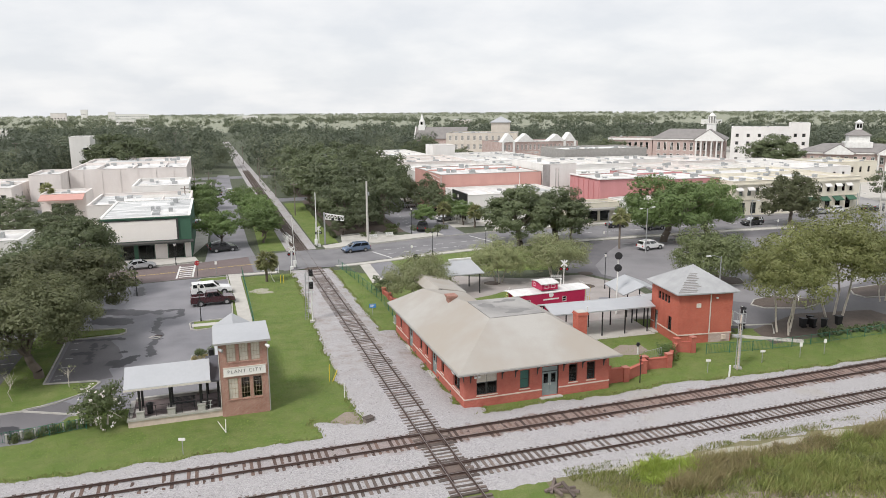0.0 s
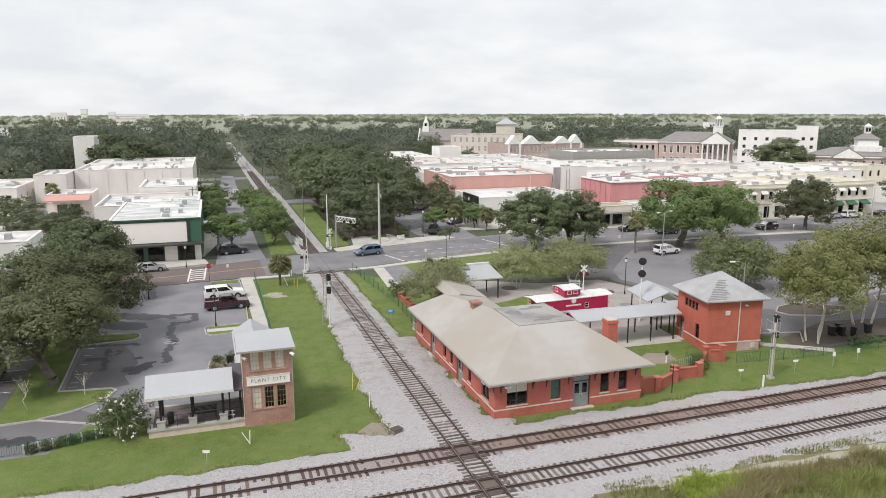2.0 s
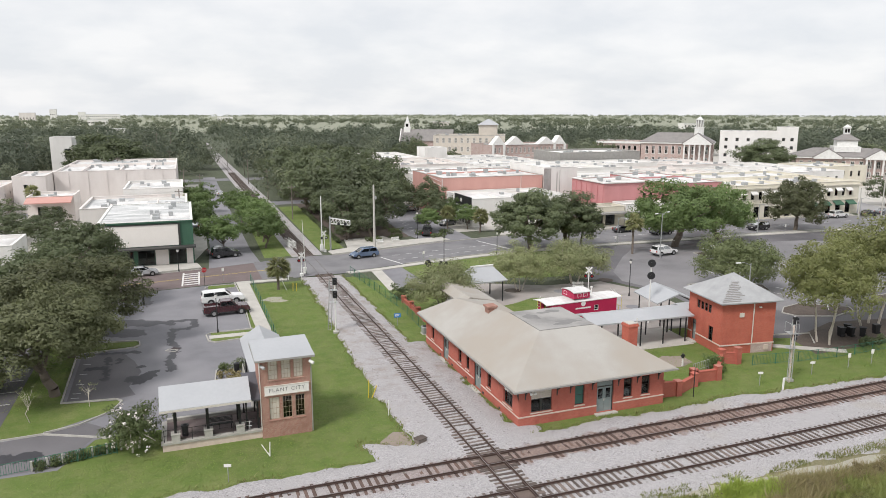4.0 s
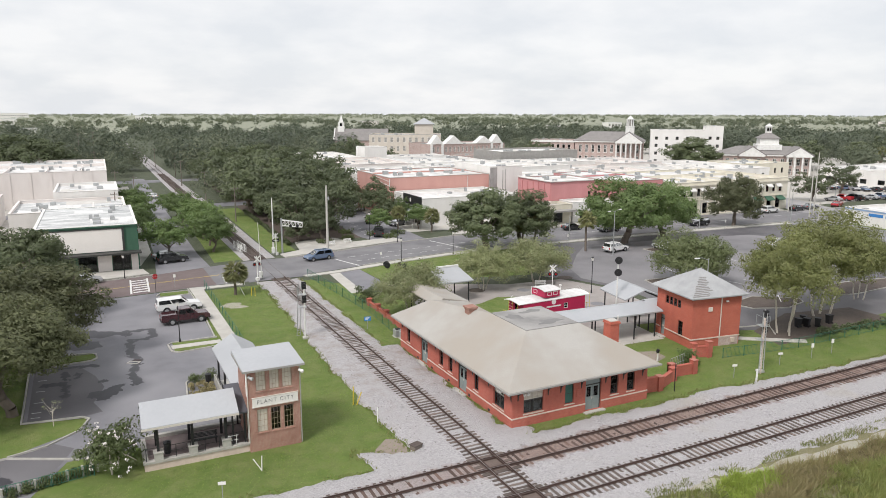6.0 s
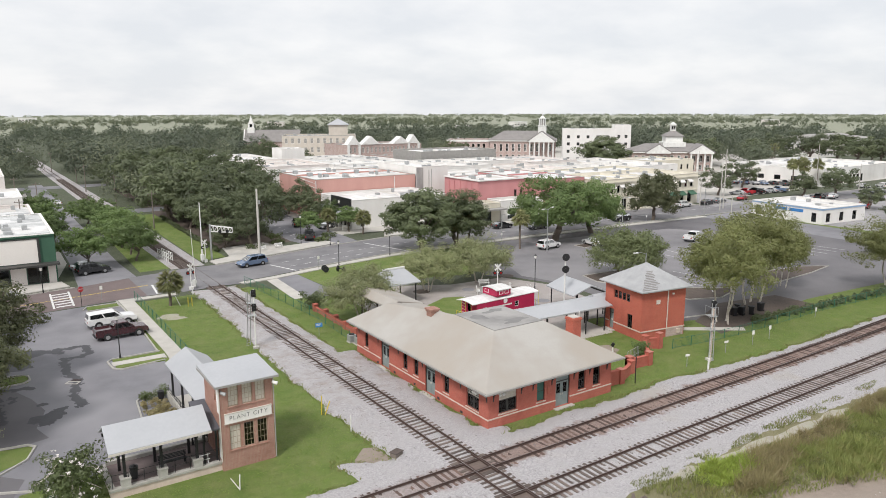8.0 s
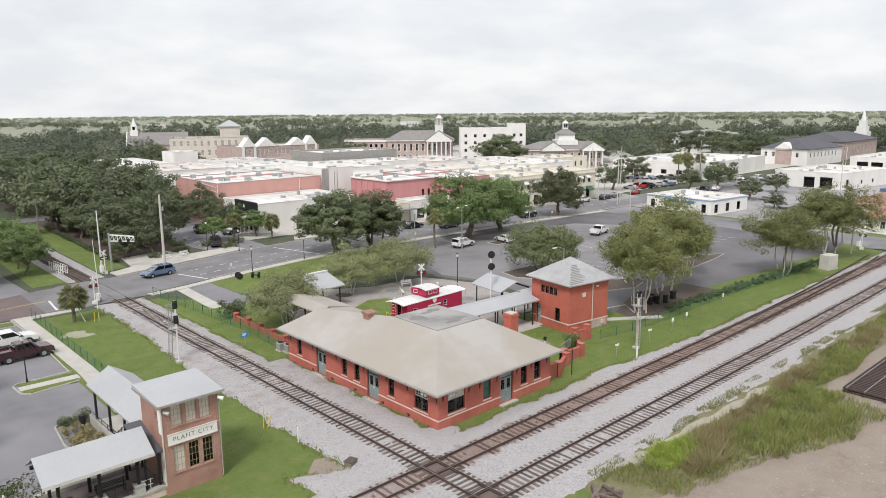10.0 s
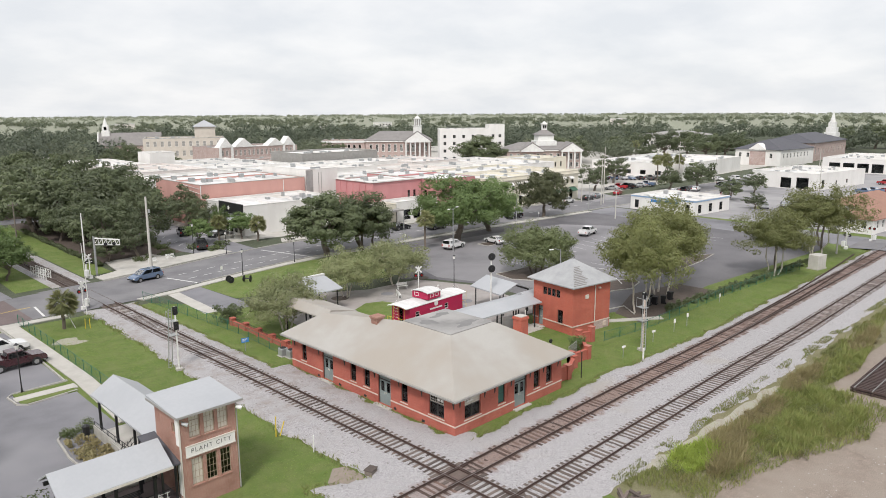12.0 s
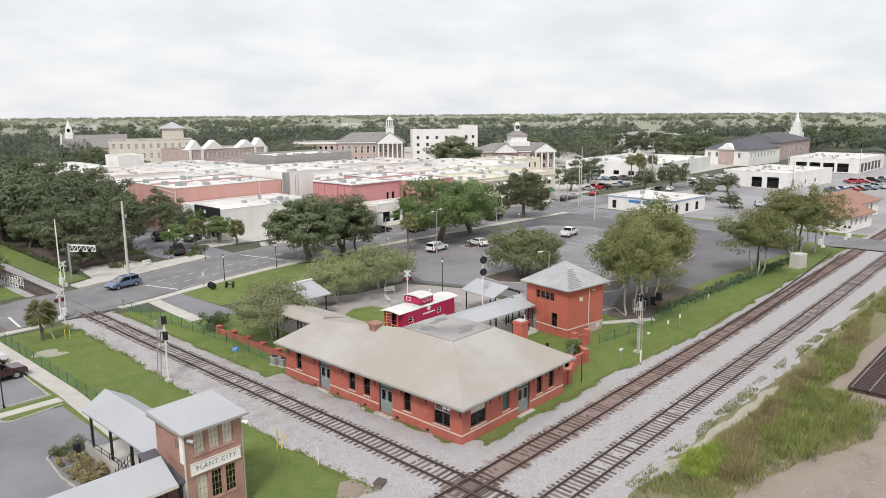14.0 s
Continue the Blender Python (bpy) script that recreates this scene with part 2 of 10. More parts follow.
M["lot"] = surface("dark_car_park_asphalt", (0.128, 0.122, 0.130), (0.078, 0.075, 0.082), grain=30, stain=0.2, rough=0.75, bump=0.2, tint=(0.165, 0.158, 0.165), tint_scale=0.06, stain_amount=0.9)
M["worn_lot"] = surface("worn_car_park_asphalt", (0.205, 0.198, 0.206), (0.125, 0.12, 0.127), grain=30, stain=0.15, rough=0.72, bump=0.2, tint=(0.25, 0.24, 0.248), tint_scale=0.05, stain_amount=0.8)
M["pale_asphalt"] = surface("sun_bleached_asphalt", (0.30, 0.293, 0.30), (0.185, 0.18, 0.188), grain=30, stain=0.16, stain_amount=0.8, rough=0.8, bump=0.2, tint=(0.34, 0.33, 0.33), tint_scale=0.05)
M["damp_shade"] = surface("damp_and_shaded_asphalt", (0.062, 0.060, 0.068), (0.040, 0.040, 0.045), grain=25, stain=1.5, rough=0.55, bump=0.1)
M["road"] = surface("road_asphalt", (0.175, 0.17, 0.18), (0.115, 0.112, 0.12), grain=30, stain=0.35, rough=0.8, bump=0.2, tint=(0.21, 0.205, 0.21), tint_scale=0.15)
M["brickroad"] = surface("brick_paving", (0.175, 0.135, 0.13), (0.115, 0.09, 0.088), grain=22, stain=0.5, rough=0.85, bump=0.3)
M["concrete"] = surface("pale_concrete", (0.52, 0.50, 0.46), (0.36, 0.34, 0.31), grain=18, stain=0.5, rough=0.85, bump=0.15)
M["plaza"] = surface("stained_plaza_concrete", (0.42, 0.395, 0.375), (0.21, 0.195, 0.185), grain=18, stain=0.25, rough=0.85, bump=0.15, stain_amount=0.9, tint=(0.33, 0.295, 0.28), tint_scale=0.1)
M["kerb"] = surface("kerb_concrete", (0.47, 0.455, 0.42), (0.28, 0.265, 0.24), grain=15, stain=1.2, rough=0.85)
M["marking"] = surface("road_paint_white", (0.74, 0.74, 0.72), (0.42, 0.42, 0.41), grain=25, stain=2.5, rough=0.7)
M["marking_y"] = surface("road_paint_yellow", (0.62, 0.45, 0.08), (0.42, 0.30, 0.08), grain=25, stain=2.5, rough=0.7)
M["sleeper"] = surface("weathered_sleeper_wood", (0.175, 0.140, 0.122), (0.085, 0.066, 0.058), grain=16, stain=2.0, rough=0.9, bump=0.5, vary=0.4)
M["sleeper_rust"] = surface("rust_dusted_sleeper_wood", (0.150, 0.098, 0.080), (0.075, 0.050, 0.042), grain=16, stain=2.0, rough=0.9, bump=0.5, vary=0.45)
M["rail"] = surface("rusty_rail_steel", (0.115, 0.075, 0.062), (0.06, 0.042, 0.038), grain=30, stain=1.5, rough=0.65, metal=0.3)
M["railtop"] = surface("polished_rail_head", (0.34, 0.32, 0.31), (0.22, 0.19, 0.18), grain=30, stain=0.7, rough=0.4, metal=0.8)
M["rust"] = surface("rust_stained_ballast", (0.165, 0.125, 0.108), (0.10, 0.076, 0.066), grain=12, stain=1.5, rough=0.9, bump=0.6)
M["brick"] = brickwork("red_station_brick", (0.47, 0.130, 0.092), (0.405, 0.104, 0.074), (0.42, 0.18, 0.14), (0.31, 0.078, 0.058))
M["brick_rt"] = brickwork("orange_red_brick", (0.50, 0.130, 0.085), (0.43, 0.104, 0.068), (0.45, 0.18, 0.13), (0.34, 0.084, 0.057))
M["brick_pc"] = brickwork("pinkish_brown_brick", (0.40, 0.215, 0.165), (0.33, 0.165, 0.125), (0.48, 0.38, 0.32), (0.26, 0.13, 0.10))
M["brick_town"] = brickwork("town_red_brick", (0.47, 0.365, 0.335), (0.41, 0.305, 0.275), (0.55, 0.49, 0.455), (0.34, 0.245, 0.22))
M["pinkwall"] = surface("pink_painted_brick", (0.60, 0.345, 0.30), (0.49, 0.265, 0.23), grain=6, stain=0.3, streak=(1, 1, 0.3))
M["redwall"] = surface("rose_red_painted_wall", (0.58, 0.275, 0.275), (0.46, 0.20, 0.205), grain=6, stain=0.35, streak=(1, 1, 0.3))
M["panel"] = surface("off_white_rendered_panel", (0.84, 0.80, 0.75), (0.76, 0.72, 0.67), grain=5, stain=0.3, stain_amount=0.4)
M["school_wall"] = surface("pale_tan_brick", (0.60, 0.555, 0.49), (0.47, 0.42, 0.36), grain=12, stain=0.4)
M["limestone"] = surface("pale_stone_band", (0.66, 0.55, 0.48), (0.45, 0.36, 0.30), grain=20, stain=1.5)
M["roof_depot"] = surface("grey_beige_shingle", (0.41, 0.395, 0.37), (0.325, 0.31, 0.29), grain=9, stain=0.16, rough=0.9, bump=0.3, tint=(0.345, 0.312, 0.272), tint_scale=0.16, stain_amount=0.6)
M["roof_deck"] = surface("weathered_flat_roofing", (0.40, 0.385, 0.37), (0.26, 0.25, 0.245), grain=8, stain=0.45, rough=0.9, stain_amount=1.0)
M["deck_stain"] = surface("damp_bitumen", (0.225, 0.22, 0.215), (0.17, 0.165, 0.165), grain=8, stain=0.8, rough=0.85)
M["deck"] = surface("stained_bitumen_deck", (0.33, 0.32, 0.31), (0.20, 0.195, 0.19), grain=8, stain=0.32, rough=0.9, stain_amount=0.9, tint=(0.36, 0.35, 0.335), tint_scale=0.25)
M["metal_roof"] = surface("pale_grey_metal_roofing", (0.44, 0.45, 0.465), (0.36, 0.37, 0.39), grain=4, stain=0.2, rough=0.55, metal=0.1, bump=0.03)
M["roof_rt"] = surface("grey_shingle_roof", (0.40, 0.405, 0.41), (0.29, 0.295, 0.30), grain=9, stain=0.6, rough=0.9, bump=0.3, stain_amount=0.8)
M["white"] = surface("white_painted_wall", (0.80, 0.785, 0.76), (0.62, 0.60, 0.57), grain=5, stain=0.25, streak=(1, 1, 0.35), rough=0.8)
M["white_roof"] = surface("white_coated_flat_roof", (0.80, 0.795, 0.78), (0.44, 0.43, 0.42), grain=3, stain=0.22, rough=0.8, stain_amount=0.9, streak=(1, 0.4, 1))
M["tan_roof"] = surface("weathered_tan_flat_roof", (0.66, 0.635, 0.60), (0.46, 0.44, 0.41), grain=3, stain=0.3, rough=0.85, stain_amount=0.9)
M["streaked_roof"] = surface("streaked_white_metal_roof", (0.78, 0.78, 0.77), (0.30, 0.31, 0.31), grain=3, stain=0.5, rough=0.7, stain_amount=1.0, streak=(0.35, 1.2, 1))
M["cream"] = surface("cream_painted_wall", (0.72, 0.68, 0.57), (0.55, 0.51, 0.42), grain=5, stain=0.3, streak=(1, 1, 0.35))
M["blush"] = surface("off_white_stucco", (0.78, 0.73, 0.70), (0.60, 0.55, 0.52), grain=5, stain=0.25, streak=(1, 1, 0.35))
M["green"] = surface("dark_green_painted_wall", (0.055, 0.135, 0.085), (0.035, 0.09, 0.06), grain=6, stain=0.5, streak=(1, 1, 0.3))
M["greydoor"] = surface("grey_green_painted_wood", (0.26, 0.31, 0.30), (0.17, 0.20, 0.20), grain=25, stain=1.2, rough=0.6)
M["greenboard"] = surface("green_window_board", (0.05, 0.15, 0.12), (0.035, 0.10, 0.085), grain=20, stain=1.5, rough=0.6)
M["trim_dark"] = surface("dark_painted_trim", (0.055, 0.055, 0.05), (0.03, 0.03, 0.03), grain=20, stain=1.0, rough=0.6)
M["trim_grey"] = surface("grey_painted_eaves", (0.35, 0.34, 0.32), (0.24, 0.23, 0.215), grain=20, stain=1.0, rough=0.7)
M["trim_tan"] = surface("tan_window_frame", (0.40, 0.31, 0.23), (0.27, 0.20, 0.145), grain=25, stain=1.5, rough=0.6)
M["trim_light"] = surface("pale_window_frame", (0.66, 0.62, 0.56), (0.48, 0.44, 0.39), grain=25, stain=1.5, rough=0.6)
M["pale_blind_sky"] = surface("blind_and_sky_reflection", (0.62, 0.58, 0.50), (0.46, 0.42, 0.36), grain=12, stain=1.5)
M["sign_white"] = surface("white_signboard", (0.82, 0.80, 0.77), (0.66, 0.64, 0.60), grain=20, stain=1.0, rough=0.5)
M["letter"] = surface("dark_letter_paint", (0.05, 0.055, 0.055), (0.03, 0.03, 0.03), grain=20, stain=1.0, rough=0.5)
M["bark"] = surface("grey_brown_bark", (0.20, 0.165, 0.135), (0.10, 0.082, 0.068), grain=12, stain=1.5, rough=0.95, bump=0.7, streak=(1, 1, 0.3))
M["bark_pale"] = surface("smooth_pale_bark", (0.62, 0.57, 0.50), (0.38, 0.34, 0.29), grain=10, stain=1.8, rough=0.9, bump=0.3)
M["oak"] = leafy("live_oak_leaves", (0.182, 0.198, 0.098), (0.076, 0.088, 0.043))
M["weeping_leaf"] = leafy("weeping_tree_leaves", (0.235, 0.275, 0.125), (0.10, 0.125, 0.056))
M["oak_dark"] = leafy("dark_oak_leaves", (0.170, 0.205, 0.102), (0.076, 0.098, 0.050))
M["laurel"] = leafy("bright_laurel_leaves", (0.185, 0.260, 0.090), (0.084, 0.130, 0.046))
M["elm"] = leafy("yellow_green_elm_leaves", (0.282, 0.305, 0.113), (0.135, 0.15, 0.055), (0.22, 0.18, 0.08), 0.16)
M["crape"] = leafy("pale_crape_leaves", (0.39, 0.42, 0.215), (0.195, 0.225, 0.105), (0.24, 0.20, 0.12), 0.3)
M["palm"] = leafy("palm_frond_leaves", (0.33, 0.34, 0.16), (0.15, 0.165, 0.07), (0.26, 0.21, 0.11), 0.35)
M["shrub"] = leafy("garden_shrub_leaves", (0.150, 0.190, 0.075), (0.065, 0.085, 0.034))
M["weeds"] = leafy("tall_weeds", (0.31, 0.335, 0.115), (0.13, 0.16, 0.048), (0.30, 0.24, 0.13), 0.4)
M["weeds_bush"] = leafy("olive_weed_leaves", (0.25, 0.275, 0.10), (0.11, 0.13, 0.046), (0.20, 0.15, 0.08), 0.3)
M["weeds_brown"] = leafy("brown_weed_leaves", (0.29, 0.235, 0.135), (0.15, 0.12, 0.068), (0.24, 0.22, 0.10), 0.3)
M["weeds_bright"] = leafy("bright_new_grass", (0.38, 0.46, 0.105), (0.20, 0.27, 0.055), (0.30, 0.30, 0.08), 0.2)
M["weeds_lush"] = leafy("lush_drift_grass", (0.31, 0.345, 0.115), (0.14, 0.17, 0.052), (0.34, 0.30, 0.13), 0.35)
M["weeds_dry"] = leafy("dry_seeding_grass", (0.42, 0.37, 0.19), (0.22, 0.19, 0.09), (0.36, 0.29, 0.17), 0.4)
M["turf"] = leafy("lawn_blades", (0.27, 0.365, 0.080), (0.155, 0.225, 0.048), (0.26, 0.24, 0.10), 0.3)
M["loose"] = surface("loose_dark_stone", (0.27, 0.25, 0.24), (0.14, 0.13, 0.125), grain=9, stain=3.0, rough=0.9)
# both far leaf colours are greyed and lifted to carry haze over distance
M["far_leaf"] = leafy("hazed_woodland_leaves", (0.190, 0.220, 0.145), (0.096, 0.118, 0.080), (0.16, 0.15, 0.09), 0.2, (0.075, (0.25, 0.275, 0.165)), 0.5)
M["far_leaf_dark"] = leafy("hazed_dark_woodland_leaves", (0.132, 0.158, 0.108), (0.070, 0.088, 0.064), (0.13, 0.13, 0.08), 0.15, (0.06, (0.190, 0.216, 0.140)), 0.5)
M["park_leaf"] = leafy("park_oak_leaves", (0.150, 0.180, 0.098), (0.066, 0.084, 0.048), stand=(0.09, (0.205, 0.240, 0.115)))
# palest leaves: the haze along the horizon is put into this colour
M["horizon_leaf"] = leafy("hazed_pale_woodland_leaves", (0.30, 0.33, 0.235), (0.19, 0.22, 0.16), (0.30, 0.30, 0.22), 0.2, (0.004, (0.40, 0.42, 0.28)), 0.5)
M["flower"] = surface("white_blossom", (0.80, 0.76, 0.74), (0.62, 0.56, 0.54), grain=20, stain=2.0)
M["caboose"] = surface("crimson_caboose_paint", (0.470, 0.020, 0.079), (0.340, 0.014, 0.063), grain=10, stain=1.0, rough=0.45)
M["black"] = surface("black_metal", (0.022, 0.022, 0.024), (0.012, 0.012, 0.013), grain=20, stain=1.0, rough=0.5)
M["iron"] = surface("rusty_scrap_iron", (0.085, 0.055, 0.050), (0.045, 0.032, 0.030), grain=12, stain=1.5, rough=0.8)
M["galv"] = surface("galvanised_steel", (0.46, 0.47, 0.47), (0.33, 0.34, 0.34), grain=20, stain=1.5, rough=0.45, metal=0.5)
M["whitepaint"] = surface("white_metal_paint", (0.78, 0.78, 0.76), (0.58, 0.57, 0.54), grain=20, stain=1.2, rough=0.5)
M["pole"] = surface("pale_concrete_pole", (0.55, 0.53, 0.49), (0.40, 0.38, 0.35), grain=12, stain=1.0, rough=0.85)
M["wood_pole"] = surface("grey_timber_pole", (0.22, 0.19, 0.16), (0.13, 0.11, 0.095), grain=12, stain=1.0, rough=0.9, streak=(1, 1, 0.15))
M["yellow"] = surface("yellow_marker_paint", (0.72, 0.56, 0.06), (0.55, 0.42, 0.05), grain=20, stain=1.5, rough=0.5)
M["paleblue"] = surface("faded_blue_paint", (0.30, 0.42, 0.58), (0.24, 0.34, 0.48), grain=20, stain=1.2, rough=0.6)
M["blue"] = surface("blue_sign_paint", (0.05, 0.23, 0.55), (0.04, 0.17, 0.42), grain=20, stain=1.2, rough=0.5)
M["redsign"] = surface("red_sign_paint", (0.52, 0.03, 0.04), (0.38, 0.025, 0.03), grain=20, stain=1.2, rough=0.5)
M["fencegreen"] = surface("green_fence_coating", (0.035, 0.16, 0.10), (0.025, 0.11, 0.07), grain=20, stain=1.2, rough=0.5)
M["terracotta"] = surface("terracotta_roof", (0.345, 0.195, 0.145), (0.25, 0.14, 0.105), grain=8, stain=0.8, rough=0.85, bump=0.4)
M["slate"] = surface("brownish_grey_shingle_roof", (0.26, 0.245, 0.235), (0.18, 0.17, 0.165), grain=8, stain=0.5, rough=0.85)
M["darkroof"] = surface("dark_slate_roof", (0.10, 0.10, 0.115), (0.065, 0.065, 0.075), grain=8, stain=0.4, rough=0.7)
M["soil"] = surface("mulch_soil", (0.115, 0.088, 0.072), (0.062, 0.048, 0.040), grain=14, stain=1.0, bump=0.5)
M["interior"] = surface("dark_interior_floor", (0.06, 0.055, 0.05), (0.04, 0.036, 0.033), grain=4, stain=0.8)
M["glass"] = glassy("window_glass", (0.55, 0.60, 0.60))
M["carglass"] = glassy("car_window_glass", (0.12, 0.13, 0.13))
M["tyre"] = surface("tyre_rubber", (0.025, 0.025, 0.026), (0.015, 0.015, 0.015), grain=20, stain=2.0, rough=0.85)
M["rim"] = surface("alloy_rim", (0.50, 0.50, 0.50), (0.35, 0.35, 0.35), grain=20, stain=2.0, rough=0.35, metal=0.8)
M["lamp_red"] = surface("red_lamp_glass", (0.40, 0.02, 0.02), (0.30, 0.015, 0.015), grain=20, stain=2.0, rough=0.2)
M["lamp_clear"] = surface("clear_lamp_glass", (0.70, 0.70, 0.70), (0.5, 0.5, 0.5), grain=20, stain=2.0, rough=0.15)
CAR = {k: car_paint("car_paint_" + k, c) for k, c in dict(white=(0.74, 0.74, 0.73), maroon=(0.045, 0.008, 0.012), blue=(0.125, 0.175, 0.27), silver=(0.42, 0.43, 0.44), black=(0.02, 0.021, 0.023), grey=(0.15, 0.155, 0.16), red=(0.42, 0.03, 0.04), green=(0.04, 0.09, 0.07)).items()}

# ---- building helpers ----
I4 = Matrix.Identity(4)


def part(name, bm, material, parent=None, label="", smooth=False):
    """Links a bmesh as one mesh object under a thing or a part."""
    me = bpy.data.meshes.new(name)
    bmesh.ops.recalc_face_normals(bm, faces=bm.faces)
    bm.to_mesh(me)
    bm.free()
    return linked(name, me, material, parent, label, smooth)


def linked(name, me, material, parent=None, label="", smooth=False):
    if not me.materials:
        me.materials.append(material)
    if smooth:
        me.polygons.foreach_set("use_smooth", [True] * len(me.polygons))
    ob = new(name, me)
    ob.parent = parent
    return tagged(ob, label)


def thing(name, label, category, m=I4, group="", kind=""):
    ob = new(name)
    ob.empty_display_size = 0.2
    ob.matrix_basis = m
    return tagged(ob, label, category, group, kind)


def structure(name, bm, material, label, category):
    return tagged(part(name, bm, material), label, category, "", "structure")


def quad(bm, *points):
    return bm.faces.new([bm.verts.new(p) for p in points])


def box(bm, x0, x1, y0, y1, z0, z1, m=I4):
    v = [bm.verts.new(m @ Vector(p)) for p in ((x0, y0, z0), (x1, y0, z0), (x1, y1, z0), (x0, y1, z0), (x0, y0, z1), (x1, y0, z1), (x1, y1, z1), (x0, y1, z1))]
    for f in ((3, 2, 1, 0), (4, 5, 6, 7), (0, 1, 5, 4), (1, 2, 6, 5), (2, 3, 7, 6), (3, 0, 4, 7)):
        bm.faces.new([v[i] for i in f])
    return bm


def boxes(*rows):
    bm = bmesh.new()
    for r in rows:
        box(bm, *r)
    return bm


def bevelled(bm, w=0.02, segments=1):
    bmesh.ops.bevel(bm, geom=list(bm.edges), offset=w, segments=segments, affect="EDGES")
    return bm


def prism(bm, outline, z0, z1, m=I4):
    a = [bm.verts.new(m @ Vector((*p, z0))) for p in outline]
    b = [bm.verts.new(m @ Vector((*p, z1))) for p in outline]
    n = len(a)
    bm.faces.new(a[::-1]), bm.faces.new(b)
    for i in range(n):
        bm.faces.new((a[i], a[(i + 1) % n], b[(i + 1) % n], b[i]))
    return bm


def rod(bm, p, q, r, r2=None, seg=8, cap=True):
    """A tapered round bar from p to q."""
    p, q = Vector(p), Vector(q)
    way = (q - p).normalized()
    side = way.orthogonal().normalized()
    up = way.cross(side)
    rings = []
    for at, rad in ((p, r), (q, r if r2 is None else r2)):
        rings.append([bm.verts.new(at + rad * (math.cos(k * math.tau / seg) * side + math.sin(k * math.tau / seg) * up)) for k in range(seg)])
    for k in range(seg):
        bm.faces.new((rings[0][k], rings[0][(k + 1) % seg], rings[1][(k + 1) % seg], rings[1][k]))
    if cap:
        bm.faces.new(rings[0][::-1]), bm.faces.new(rings[1])
    return bm


def rods(*rows, seg=8):
    bm = bmesh.new()
    for r in rows:
        rod(bm, *r, seg=seg)
    return bm


def hip_roof(bm, x0, x1, y0, y1, z0, z1, ridge_axis, inset, thick=0.18):
    """A hipped roof with its ridge along x or y; inset is how far the ridge ends lie from the eaves."""
    c = [(x0, y0), (x1, y0), (x1, y1), (x0, y1)]
    if ridge_axis == "x":
        ym = (y0 + y1) / 2
        r = [(x0 + inset, ym), (x1 - inset, ym)]
        faces = [(0, 1, 5, 4), (1, 2, 5), (2, 3, 4, 5), (3, 0, 4)]
    else:
        xm = (x0 + x1) / 2
        r = [(xm, y0 + inset), (xm, y1 - inset)]
        faces = [(0, 1, 4), (1, 2, 5, 4), (2, 3, 5), (3, 0, 4, 5)]
    v = [bm.verts.new((*p, z0)) for p in c] + [bm.verts.new((*p, z1)) for p in r]
    low = [bm.verts.new((*p, z0 - thick)) for p in c]
    for f in faces:
        bm.faces.new([v[i] for i in f])
    for i in range(4):
        bm.faces.new((low[i], low[(i + 1) % 4], v[(i + 1) % 4], v[i]))
    bm.faces.new(low[::-1])
    return bm


def gable_roof(bm, x0, x1, y0, y1, z0, z1, axis, thick=0.12, at=0.5):
    """Two slopes, with a thickness; the ridge runs along axis, at that share of the width."""
    if axis == "x":
        ym = y0 + (y1 - y0) * at
        sec = [(y0, z0), (ym, z1), (y1, z0), (y1, z0 - thick), (ym, z1 - thick), (y0, z0 - thick)]
        ends = [[bm.verts.new((x, *p)) for p in sec] for x in (x0, x1)]
    else:
        xm = x0 + (x1 - x0) * at
        sec = [(x0, z0), (xm, z1), (x1, z0), (x1, z0 - thick), (xm, z1 - thick), (x0, z0 - thick)]
        ends = [[bm.verts.new((p[0], y, p[1])) for p in sec] for y in (y0, y1)]
    for i in range(6):
        bm.faces.new((ends[0][i], ends[0][(i + 1) % 6], ends[1][(i + 1) % 6], ends[1][i]))
    for e in ends:
        bm.faces.new((e[0], e[1], e[4], e[5])), bm.faces.new((e[1], e[2], e[3], e[4]))
    return bm


def wall(bm, m, length, z0, z1, thick, openings=(), trim=0.0):
    """A wall from the origin of m along its x, its outer face at y = 0; openings (u0, u1, z0, z1) go through it; trim shortens both ends, to butt against other walls."""
    us = sorted({trim, length - trim, *(o[0] for o in openings), *(o[1] for o in openings)})
    zs = sorted({z0, z1, *(max(z0, o[2]) for o in openings), *(min(z1, o[3]) for o in openings)})
    full = {}
    for i in range(len(us) - 1):
        for j in range(len(zs) - 1):
            u, z = (us[i] + us[i + 1]) / 2, (zs[j] + zs[j + 1]) / 2
            full[i, j] = not any(a < u < b and c < z < d for a, b, c, d in openings)
    made = {}

    def vert(i, j, v):
        if (i, j, v) not in made:
            made[i, j, v] = bm.verts.new(m @ Vector((us[i], v, zs[j])))
        return made[i, j, v]

    for (i, j), solid in full.items():
        if not solid:
            continue
        bm.faces.new([vert(a, b, 0.0) for a, b in ((i, j), (i + 1, j), (i + 1, j + 1), (i, j + 1))])
        bm.faces.new([vert(a, b, thick) for a, b in ((i, j + 1), (i + 1, j + 1), (i + 1, j), (i, j))])
        for di, dj, a, b in ((-1, 0, (i, j), (i, j + 1)), (1, 0, (i + 1, j), (i + 1, j + 1)), (0, -1, (i, j), (i + 1, j)), (0, 1, (i, j + 1), (i + 1, j + 1))):
            if not full.get((i + di, j + dj), False):
                bm.faces.new([vert(*a, 0.0), vert(*b, 0.0), vert(*b, thick), vert(*a, thick)])
    return bm


